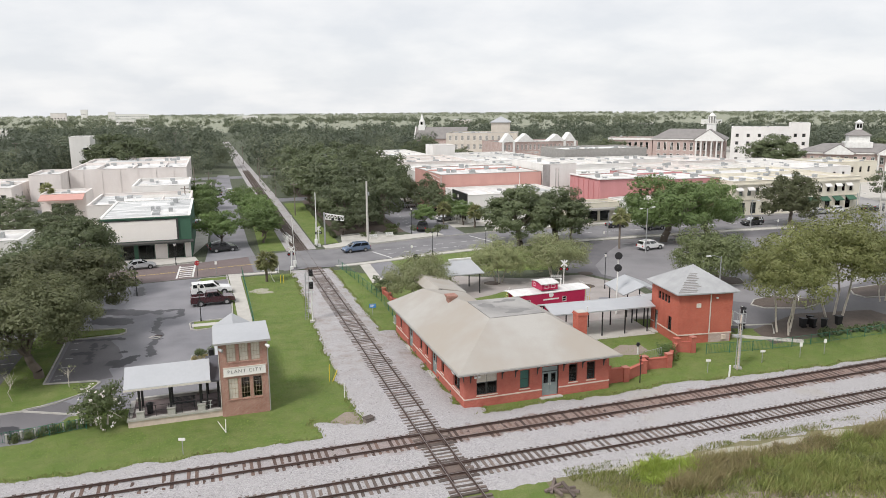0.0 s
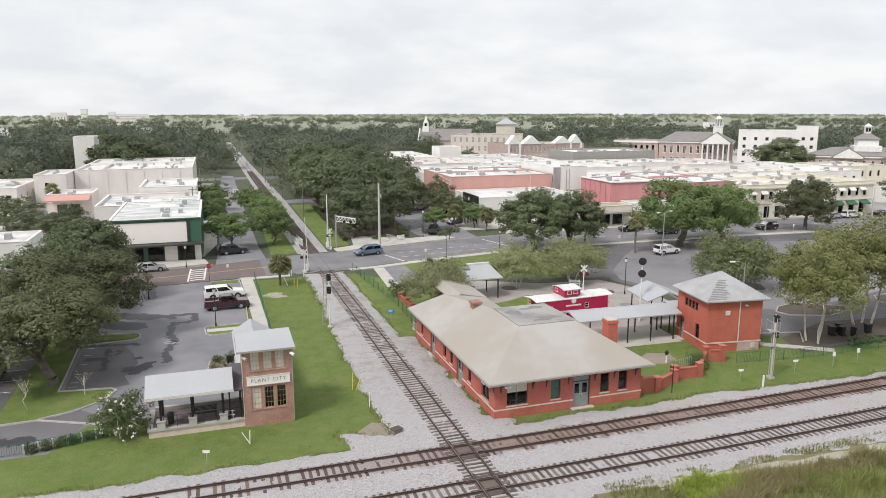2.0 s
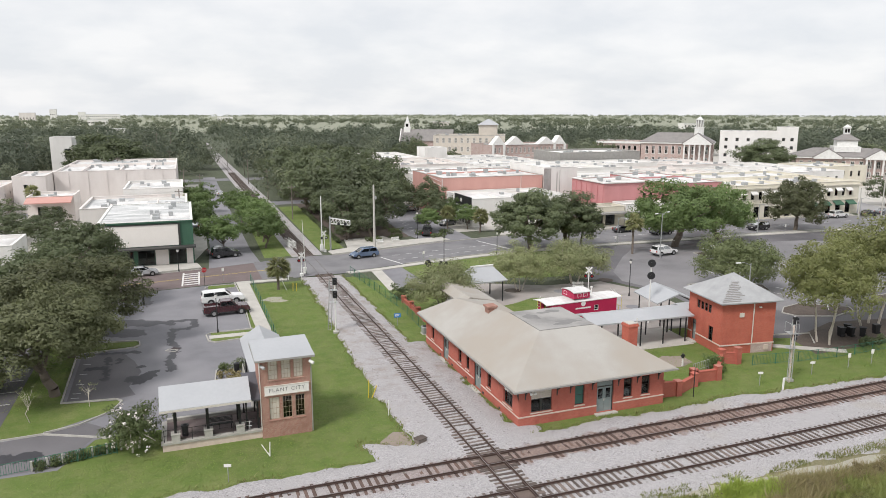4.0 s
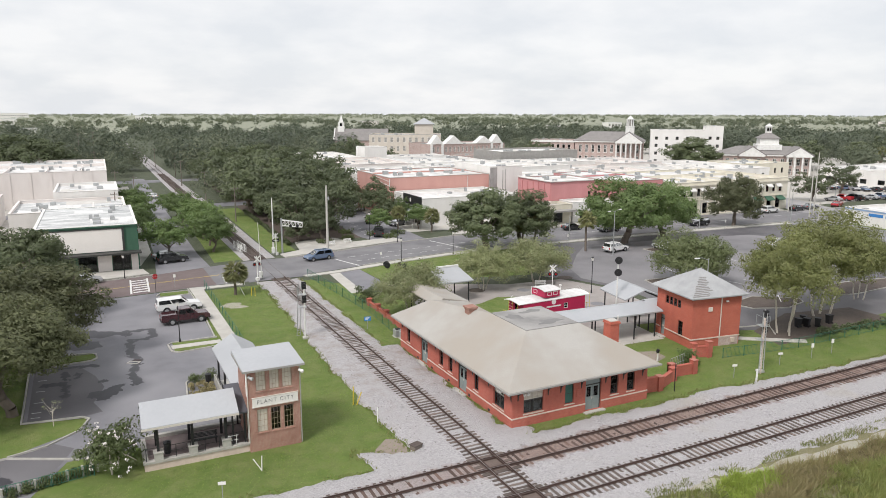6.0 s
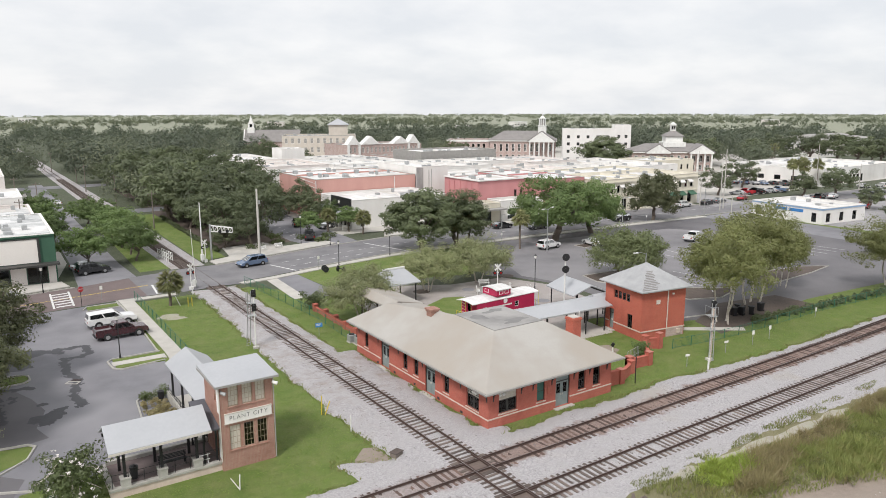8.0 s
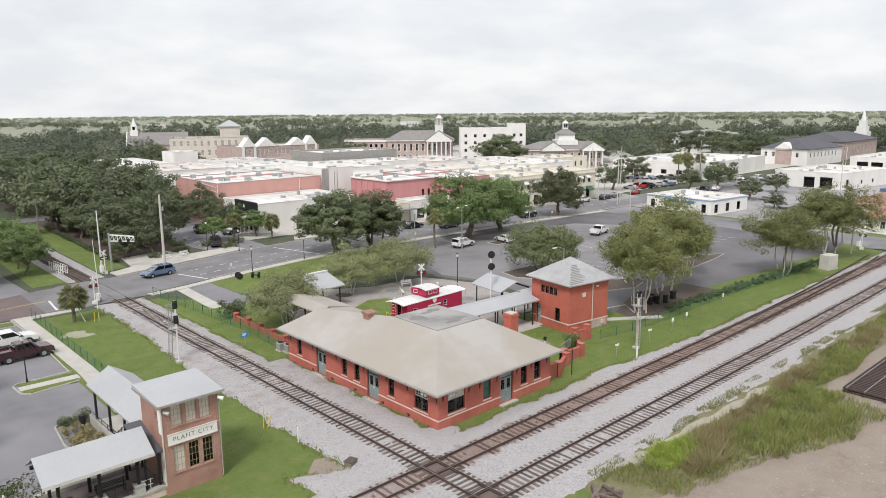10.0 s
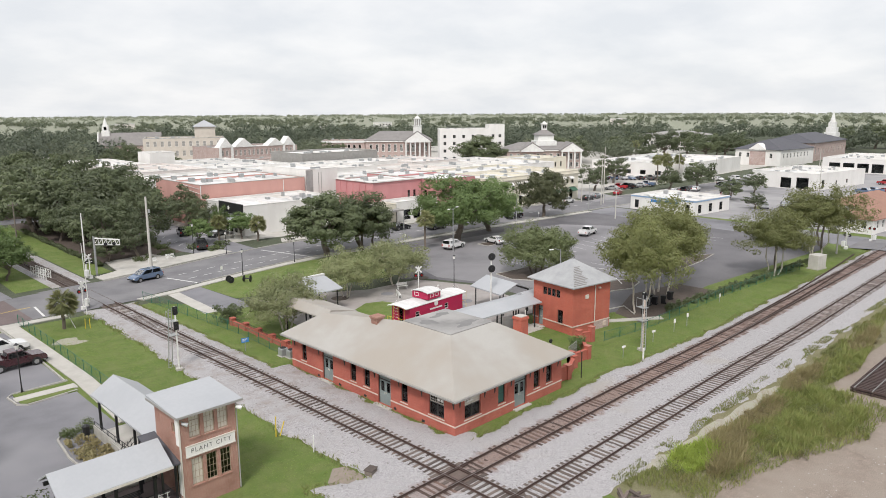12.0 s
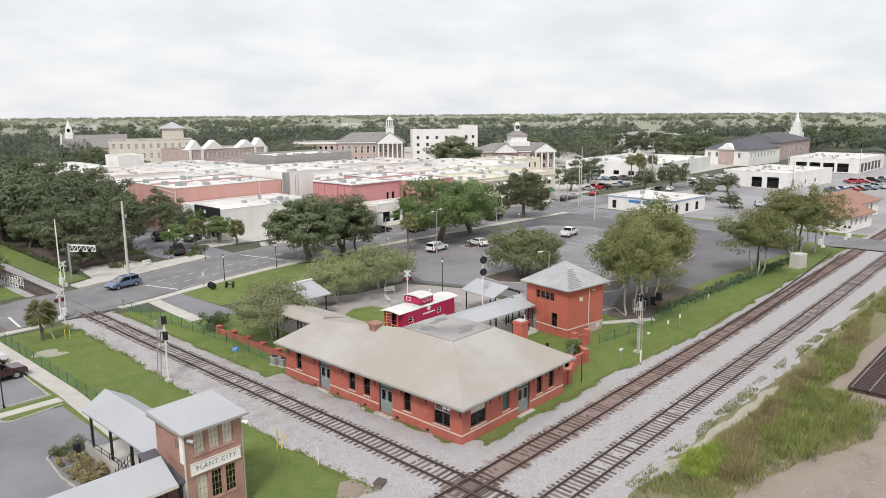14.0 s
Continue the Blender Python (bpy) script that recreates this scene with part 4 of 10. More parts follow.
for k in range(14):
    kerb_line(bm, [(44 + 6 * k, 73.6 - 0.05 * k), (47 + 6 * k, 73.6 - 0.05 * k)], 0.15, 0.02, 0.028)
for k in range(13):
    for lift in (-1.9, 1.7):
        x0, x1 = 9 + 2.6 * k, 10.4 + 2.6 * k
        kerb_line(bm, [(x0, 66.4 + 0.215 * x0 - 0.0012 * x0 * x0 + lift), (x1, 66.4 + 0.215 * x1 - 0.0012 * x1 * x1 + lift)], 0.14, 0.02, 0.029)
for y in range(19, 53, 3):
    kerb_line(bm, [(-39.8, y), (-44.5, y)], 0.12, 0.015, 0.024)
for k in range(9):
    kerb_line(bm, [(20.6 + 0.25 * k, 88 + 3.4 * k), (18.6 + 0.4 * k, 86.5 + 3.4 * k)], 0.12, 0.015, 0.024)
    kerb_line(bm, [(27.0, 91 + 4.5 * k), (29.2, 89 + 4.5 * k)], 0.12, 0.015, 0.024)
kerb_line(bm, [(53.2, 22.8), (54.5, 20.2), (52.2, 17.8)], 0.14, 0.06, 0.07)
for y in (18.6, 19.7, 22, 24.8, 27.7, 30):
    kerb_line(bm, [(-35.0, y), (-34.3, y - 0.1)], 0.12, 0.016, 0.025)
for k in range(16):
    kerb_line(bm, [(53 + 3.0 * k, 24.0), (52 + 3.0 * k, 29.5)], 0.12, 0.015, 0.026)
    kerb_line(bm, [(53 + 3.0 * k, 42.0), (52 + 3.0 * k, 36.5)], 0.12, 0.015, 0.026)
structure("road_markings", bm, M["marking"], "worn white road markings", "road marking")
bm = bmesh.new()
for s in (-0.13, 0.13):
    kerb_line(bm, [(-60, 58.6 + s), (-30, 62.7 + s), (-13, 65.6 + s)], 0.10, 0.02, 0.029)
structure("centre_line", bm, M["marking_y"], "double yellow centre line on the street", "road marking")


structure("dark_bays", sheet([(-35.5, 30.6), (-33.8, 31.0), (-31.6, 30.4), (-30.2, 27.0), (-29.4, 23.6), (-30.3, 20.0), (-29.6, 17.6), (-31.0, 17.2), (-35.2, 17.8)], 0.0225), M["lot"], "darker relaid asphalt of the parking bays", "parking lot")
structure("dark_lane", sheet([(-49.5, 5.0), (-34.2, 5.0), (-32.4, 8.8), (-31.6, 11.2), (-33.2, 12.8), (-36.2, 11.2), (-49.5, 9.8)], 0.0225), M["lot"], "darker relaid asphalt of the entrance lane", "road")
# damp patches: water standing in worn car park hollows, plus shade painted dark
STROKES = [(0.42, [(-27.1, 40.7), (-24.4, 40.4), (-24.2, 37.7), (-25.3, 37.0), (-26.6, 37.2), (-26.9, 34.6), (-26.9, 32.1), (-26.1, 30.6), (-26.6, 28.0), (-27.0, 26.3), (-26.6, 23.2)]),
           (0.95, [(-30.0, 21.7), (-29.0, 22.0)]), (0.5, [(-28.8, 22.6), (-28.2, 23.3)]), (0.3, [(-29.6, 25.1), (-29.4, 25.3)]), (0.55, [(-29.5, 20.6), (-29.3, 21.4)]),
           # the two broadest strokes here are an area of shade, drawn as dark asphalt
           (1.3, [(-33.0, 42.2), (-29.4, 40.6)]), (1.5, [(-33.4, 38.4), (-31.0, 37.0)]), (0.6, [(-28.8, 41.0), (-26.9, 39.6)]), (0.7, [(-30.4, 53.8), (-30.2, 50.0)]),
           (0.3, [(-32.8, 29.0), (-32.7, 27.0)]), (0.3, [(-32.6, 25.2), (-32.6, 22.2)]), (0.22, [(-31.8, 28.6), (-31.7, 27.1)]), (0.45, [(-34.4, 26.2), (-32.9, 25.8)]), (0.35, [(-35.2, 30.9), (-30.0, 30.0)]), (0.8, [(-36.2, 7.6), (-48, 7.6)])]


def damp_field(x, y):
    best = -9.0
    p = Vector((x, y))
    for w, line in STROKES:
        for a, b in zip(line, line[1:]):
            a, b = Vector(a), Vector(b)
            f = max(0.0, min(1.0, (p - a).dot(b - a) / (b - a).length_squared))
            best = max(best, w - (p - a.lerp(b, f)).length)
    return best + 0.42 * noise.noise(Vector((x * 1.3, y * 1.3, 8))) + 0.22 * noise.noise(Vector((x * 3.7, y * 3.7, 2)))


def damp_mesh():
    verts, faces, at, step = [], [], {}, 0.09
    for i in range(int(-50 / step), int(-23 / step)):
        for j in range(int(6 / step), int(56 / step)):
            if damp_field((i + 0.5) * step, (j + 0.5) * step) > 0:
                face = []
                for k in ((i, j), (i + 1, j), (i + 1, j + 1), (i, j + 1)):
                    if k not in at:
                        at[k] = len(verts)
                        verts.append((k[0] * step, k[1] * step, 0.0265))
                    face.append(at[k])
                faces.append(face)
    return mesh_of("damp_patches", verts, faces)


tagged(linked("damp_patches", damp_mesh(), M["damp_shade"]), "dark damp patches on the car park asphalt", "puddle", "", "structure")

structure("bare_patch", sheet(blot(-14.0, 46.8, 1.6, 1.3, 5), 0.014), M["sand"], "pale bare patch worn in the lawn", "dirt")

# mulched islands in the east car park, with pale kerbs
bm, kb = bmesh.new(), bmesh.new()
for line in ([(45.6, 18.8), (47.6, 20.6), (51.0, 21.4), (55.8, 18.0), (54.8, 16.5), (50.6, 15.3), (46.1, 17.0)], [(64.0, 21.0), (62.2, 18.6), (62.3, 16.8), (65.3, 16.2), (75, 17), (82, 18.2), (78, 20.5), (70, 21.5)], [(44, 35), (52, 34.6), (54, 31), (52.5, 28), (44.6, 28.4), (43, 31)], [(60, 54), (72, 54), (74, 51.5), (60, 51.2)]):
    prism(bm, line, 0.015, 0.06)
    kerb_line(kb, line + line[:1], 0.16, 0.0, 0.14)
kerb_line(kb, [(37.0, 13.8), (37.4, 12.1), (42.0, 11.1), (39.7, 8.2)], 0.16, 0, 0.14)
structure("island_bed", bm, M["soil"], "mulched islands in the car park", "planting bed")
structure("island_kerb", kb, M["kerb"], "pale kerb round the mulched islands", "kerb")

# ---- railway station ----
def depot():
    W, L, H, T = 13.95, 22.65, 3.3, 0.35
    d = thing("station_building", "long single-storey red brick railway station with hipped grey roof", "station", pose(0, 0, 0, 0, 0, 0.9))
    big, win, door = (1.05, 2.9), (1.1, 2.8), (0.12, 2.85)
    south = [("bw", 1.1, 3.0, *big), ("w", 5.15, 6.05, *win), ("d", 7.25, 8.9, *door), ("w", 9.9, 10.75, *win), ("w", 11.7, 12.55, *win)]
    west_y = [("w", 20.15, 20.96, *win), ("d", 15.85, 17.5, *door), ("w", 12.4, 13.25, *win), ("w", 10.45, 11.3, *win), ("d", 7.65, 9.33, *door), ("w", 5.5, 6.35, *win), ("bw", 1.2, 2.95, *big)]
    west = [(k, L - b, L - a, c, e) for k, a, b, c, e in west_y]
    s = sides(0, W, 0, L)
    s["e"] = (wall_pose(W, 0, 90), 15.2)
    s["n"] = (wall_pose(W, 15.2, 180), W - 6.9)
    s["e2"] = (wall_pose(6.9, 15.2, 90), L - 15.2)
    s["n2"] = (wall_pose(6.9, L, 180), 6.9)
    holes = {"s": south, "w": west, "e": [("w", 3, 3.9, *win), ("w", 7, 7.9, *win), ("d", 10, 11.4, *door)], "n": [("w", 2, 2.9, *win)], "e2": [("d", 3, 4.4, *door)], "n2": [("w", 3, 3.9, *win)]}
    for key, (m, length) in s.items():
        wbm = wall(bmesh.new(), m, length, -0.3, H, T, [o[1:] for o in holes[key]], T if key in ("e", "w") else 0.0)
        part("wall", wbm, M["brick"], d)
        doors = [(o[1], o[2]) for o in holes[key] if o[0] == "d"]
        cuts = [0.0] + [v for pair in sorted(doors) for v in pair] + [length]
        bm, bm2 = bmesh.new(), bmesh.new()
        for a, b in zip(cuts[::2], cuts[1::2]):
            more = key in ("s", "n")
            box(bm, a - 0.06 * more * (a == 0), b + 0.06 * more * (b == length), -0.06, -0.001, 0.74, 0.84, m)
            box(bm2, a - 0.035 * more * (a == 0), b + 0.035 * more * (b == length), -0.035, -0.001, -0.3, 0.735, m)
        part("stone_band", bm, M["limestone"], d, "pale stone band round the brick wall")
        part("plinth", bm2, M["brick"], d)
        for k, a, b, c, e in holes[key]:
            if k == "w":
                pane = "greenboard" if (key == "s" and a < 6) else "glass"
                window(d, m, a, b, c, e, 1, 2, "trim_dark", 0.14, sill="limestone", pane=pane)
            elif k == "bw":
                mid = (a + b) / 2
                for p, q in ((a, mid - 0.02), (mid + 0.02, b)):
                    low = window(d, m, p, q, c, e - 0.75, 1, 1, "trim_dark", 0.14, sill="limestone")
                    # south upper panes are coloured pale for the sky reflected in them
                    window(d, m, p, q, e - 0.74, e, 4, 3, "trim_light", 0.14, bar=0.03, pane="pale_blind_sky" if key == "s" else "glass")
            else:
                leaf_door(d, m, a, b, c, e)
        for u in {"s": (0.55, 3.45, 4.7, 6.8, 9.35, 11.25, 13.4), "w": (0.5, 4.6, 8.6, 12.9, 16.1, 18.9, 22.5)}.get(key, ()):
            part("eave_bracket", prism(bmesh.new(), [(0.0, 2.25), (0.0, 3.2), (-0.55, 3.2), (-0.5, 3.08), (-0.1, 2.75)], u - 0.05, u + 0.05, m @ Matrix(((0, 0, 1, 0), (1, 0, 0, 0), (0, 1, 0, 0), (0, 0, 0, 1)))), M["trim_dark"], d)
    # small vents in the plinth
    for u in (3.4, 6.9, 10.9, 14.6, 17.9):
        part("vent_grille", box(bmesh.new(), -0.045, -0.03, u, u + 0.35, 0.12, 0.34), M["black"], d)
    # the roof: hipped main block cut off by a flat deck, with a lower wing
    o, zE = 0.75, 3.42
    zR, zV = 5.35, 3.8
    V = dict(A=(-o, -o, zE), S=(W + o, -o, zE), N=(W + o, 16, zE), V=(8.6, 16, zV), H=(8.6, L + o, zV), B=(-o, L + o, zE), C=(2.6, 20.8, zR), D=(2.6, 12.4, zR), E=(4.15, 10.7, 6.32), G=(9.75, 10.7, 6.32), K=(9.75, 4.55, 6.32), F=(4.15, 4.55, 6.32))
    bm = bmesh.new()
    v = {k: bm.verts.new(p) for k, p in V.items()}
    for f in ("ASKF", "SNGK", "NVDEG", "VHCD", "HBC", "BAFEDC"):
        bm.faces.new([v[k] for k in f])
    bmesh.ops.triangulate(bm, faces=list(bm.faces))
    low = {k: bm.verts.new((*V[k][:2], V[k][2] - 0.16)) for k in "ASNVHB"}
    for a, b in ("AS", "SN", "NV", "VH", "HB", "BA"):
        bm.faces.new((low[a], low[b], v[b], v[a]))
    bm.faces.new([low[k] for k in "BHVNSA"])
    roof = part("roof", bm, M["roof_depot"], d, "weathered grey-beige hipped roof")
    part("roof_deck", boxes((4.2, 9.7, 4.6, 10.65, 6.16, 6.36)), M["deck"], roof, "patchy flat roof deck with dark stains")
    for k, (x, y, rx, ry) in enumerate(((7.6, 6.0, 1.4, 0.55), (5.4, 8.6, 0.6, 0.9), (7.8, 9.5, 1.1, 0.45))):
        part("stain", sheet(blot(x, y, rx, ry, 70 + k), 6.364 + 0.002 * k), M["deck_stain"], roof, "dark damp stain on the deck")
    part("gutter", boxes((-o - 0.12, -o - 0.002, -o - 0.12, L + o, zE - 0.17, zE - 0.03), (-o, W + o + 0.1, -o - 0.12, -o - 0.002, zE - 0.17, zE - 0.03)), M["trim_grey"], roof, "pale grey eaves gutter")
    bm = boxes((3.05, 3.85, 13.0, 13.8, 4.7, 6.12))
    box(bm, 2.98, 3.92, 12.93, 13.87, 6.12, 6.25), box(bm, 2.91, 3.99, 12.86, 13.94, 6.25, 6.42)
    part("chimney", bm, M["brick_pc"], d, "short red brick chimney on the roof ridge")
    bm = boxes((12.8, 13.8, 3.8, 4.8, 3.7, 5.9))
    box(bm, 12.72, 13.88, 3.72, 4.88, 5.9, 6.02), box(bm, 12.77, 13.83, 3.77, 4.83, 6.02, 6.15)
    chim = part("chimney", bm, M["brick_rt"], d, "tall red brick chimney near the east eave")
    part("chimney_cap", boxes((12.86, 13.74, 3.86, 4.74, 6.15, 6.2)), M["concrete"], chim)
    part("vent_pipe", rods(((14.1, 4.4, 3.7), (14.1, 4.4, 6.5), 0.05)), M["whitepaint"], d)
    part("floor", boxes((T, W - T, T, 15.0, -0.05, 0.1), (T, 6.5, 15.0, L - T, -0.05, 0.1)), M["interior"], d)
    part("ceiling", boxes((T, W - T, T, 15.0, 3.1, 3.2), (T, 6.5, 15.0, L - T, 3.1, 3.2)), M["pale_blind_sky"], d)
    for x, y in ((-0.45, 0.9), (0.9, -0.45)):
        bm = bmesh.new()
        for s_ in (-0.18, 0.18):
            p = Vector((x, y, 3.1)) + (Vector((0, s_, 0)) if x < 0 else Vector((s_, 0, 0)))
            out = Vector((-0.28, 0, -0.12)) if x < 0 else Vector((0, -0.28, -0.12))
            rod(bm, p, p + out, 0.06, 0.13, 10)
        part("floodlight", bm, M["whitepaint"], d, "twin white floodlight under the eaves")
    for m, u, n in ((s["s"][0], 8.08, 2), (s["w"][0], L - 8.5, 2), (s["w"][0], L - 16.7, 1)):
        bm = bmesh.new()
        for k in range(n):
            box(bm, u - 1.05, u + 1.05, -0.45 - 0.35 * k, -0.04, -0.1, 0.12 - 0.14 * k - 0.01, m)
        part("door_step", bm, M["concrete"], d)
    part("notice_board", boxes((6.3, 6.9, -0.06, -0.037, 1.55, 2.2)), M["brick"], d)


def leaf_door(parent, m, a, b, c, e):
    """A double door with glazed upper leaves under a transom."""
    mid, top = (a + b) / 2, e - 0.5
    bm = bmesh.new()
    for r in ((a, a + 0.09, c, e), (b - 0.09, b, c, e), (a + 0.09, b - 0.09, e - 0.08, e), (a + 0.09, b - 0.09, top - 0.04, top + 0.04)):
        box(bm, r[0], r[1], 0.12, 0.24, r[2], r[3], m)
    fr = part("door_frame", bm, M["trim_dark"], parent)
    part("transom_panel", box(bmesh.new(), a + 0.09, b - 0.09, 0.16, 0.2, top + 0.04, e - 0.08, m), M["greydoor"], fr)
    for p, q in ((a + 0.09, mid - 0.01), (mid + 0.01, b - 0.09)):
        holes = [(p + 0.14, q - 0.14, c + 1.15, top - 0.2)]
        leaf = part("door", door_leaf(m, p, q, c, top - 0.04, holes[0]), M["greydoor"], parent, "grey-green glazed wooden door leaf")
        h = holes[0]
        part("pane", box(bmesh.new(), h[0], h[1], 0.175, 0.185, h[2], h[3], m), M["glass"], leaf)
        part("handle", box(bmesh.new(), (q - 0.09) if q < mid else (p + 0.05), (q - 0.05) if q < mid else (p + 0.09), 0.11, 0.15, c + 0.95, c + 1.12, m), M["trim_light"], leaf)


def door_leaf(m, p, q, z0, z1, hole):
    bm = wall(bmesh.new(), m @ Matrix.Translation((p, 0.155, 0)), q - p, z0, z1, 0.05, [(hole[0] - p, hole[1] - p, hole[2], hole[3])])
    box(bm, p + 0.12, q - 0.12, 0.142, 0.155, z0 + 0.2, z0 + 0.85, m)
    return bm


depot()


def lettering(text, size, material, m, parent, label=""):
    """Raised letters in the built-in font, as a mesh."""
    cu = bpy.data.curves.new("letters", "FONT")
    cu.body, cu.size, cu.extrude, cu.align_x, cu.align_y, cu.space_character = text, size, 0.012, "CENTER", "CENTER", 1.25
    cu.offset = -0.006
    tmp = bpy.data.objects.new("letters", cu)
    scene.collection.objects.link(tmp)
    bpy.context.view_layer.update()
    me = bpy.data.meshes.new_from_object(tmp.evaluated_get(bpy.context.evaluated_depsgraph_get()))
    bpy.data.objects.remove(tmp)
    me.transform(m)
    me.materials.clear()
    return linked("lettering", me, material, parent, label)


def signal_tower():
    """The narrow two-storey brick tower with the town's name on it."""
    W, D, H = 3.85, 3.7, 6.5
    t = thing("viewing_tower", "narrow two-storey pinkish brick viewing tower with town name sign", "tower", pose(-19.68, 4.82, 0, 0, 0, 0.6))
    up, lo = (4.72, 6.25), (1.45, 3.3)
    south = [(0.6, 1.35, *up), (1.6, 2.35, *up), (2.55, 3.3, *up), (0.6, 1.4, *lo), (1.62, 2.38, *lo), (2.6, 3.36, *lo)]
    east = [(0.6, 1.35, *up), (1.5, 2.25, *up), (2.4, 3.1, *up), (0.6, 1.35, *lo), (2.3, 3.1, *lo)]
    west = [(2.5, 3.0, 5.0, 5.7), (2.55, 3.25, 0.75, 2.9)]
    s = sides(0, W, 0, D)
    for key, holes in (("s", south), ("e", east), ("n", []), ("w", west)):
        m, length = s[key]
        part("wall", wall(bmesh.new(), m, length, -0.2, H, 0.25, holes, 0.25 if key in "ew" else 0.0), M["brick_pc"], t)
        for k, h in enumerate(holes):
            pane = "pale_blind_sky" if (key == "s" and k in (0, 1, 2, 3)) else "glass"
            window(t, m, *h, 3, 4, "trim_tan", 0.09, bar=0.02, edge=0.06, pane=pane, sill="brick_pc")
    for a, b in ((0.9, 3.1), (4.3, 6.2)):
        part("white_panel", boxes((-0.03, -0.001, 0.15, 0.62, a, b)), M["white"], t, "white painted panel beside the corner")
    part("corner_board", boxes((-0.05, -0.002, -0.05, 0.12, 0.75, 6.45)), M["trim_light"], t)
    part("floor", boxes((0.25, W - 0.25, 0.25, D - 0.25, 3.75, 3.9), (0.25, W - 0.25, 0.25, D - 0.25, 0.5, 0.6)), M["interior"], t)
    bm = bmesh.new()
    x0, x1, y0, y1 = -0.38, W + 0.3, -0.5, D + 0.35
    v = [bm.verts.new(p) for p in ((x0, y0, 6.58), (x1, y0, 6.58), (x1, y1, 6.86), (x0, y1, 6.80), (x0, y0, 6.44), (x1, y0, 6.44), (x1, y1, 6.70), (x0, y1, 6.64))]
    for f in ((0, 1, 2, 3), (7, 6, 5, 4), (0, 4, 5, 1), (1, 5, 6, 2), (2, 6, 7, 3), (3, 7, 4, 0)):
        bm.faces.new([v[i] for i in f])
    roof = part("roof", bm, M["metal_roof"], t, "pale grey metal roof with a low slope")
    part("fascia", boxes((x0 - 0.03, x1 + 0.03, y0 - 0.03, y0 - 0.001, 6.42, 6.56), (x0 - 0.03, x0 - 0.001, y0, y1, 6.44, 6.6), (x1 + 0.001, x1 + 0.03, y0, y1, 6.44, 6.6)), M["trim_grey"], roof)
    b = part("sign_board", boxes((0.28, 3.68, -0.09, -0.002, 3.56, 4.22)), M["sign_white"], t, "white signboard with dark lettering")
    bm = boxes((0.25, 3.71, -0.12, -0.003, 3.5, 3.558), (0.25, 3.71, -0.12, -0.003, 4.222, 4.28))
    part("sign_border", bm, M["trim_light"], b)
    lettering("PLANT CITY", 0.42, M["letter"], Matrix.Translation((1.98, -0.095, 3.90)) @ pose(0, 0, 0, 90), b, "dark capital letters on the board")
    for x in (0.15, W + 0.02):
        bm = rods(((x, -0.02, 6.05), (x, -0.3, 6.0), 0.04), seg=8)
        rod(bm, (x - 0.12, -0.3, 6.05), (x + 0.16, -0.55, 5.93), 0.10, 0.14, 10)
        part("floodlight", bm, M["whitepaint" if x > 1 else "galv"], t)
    part("downpipe", rods(((W + 0.06, -0.03, 0.1), (W + 0.06, -0.03, 6.4), 0.045)), M["trim_grey"], t)


signal_tower()


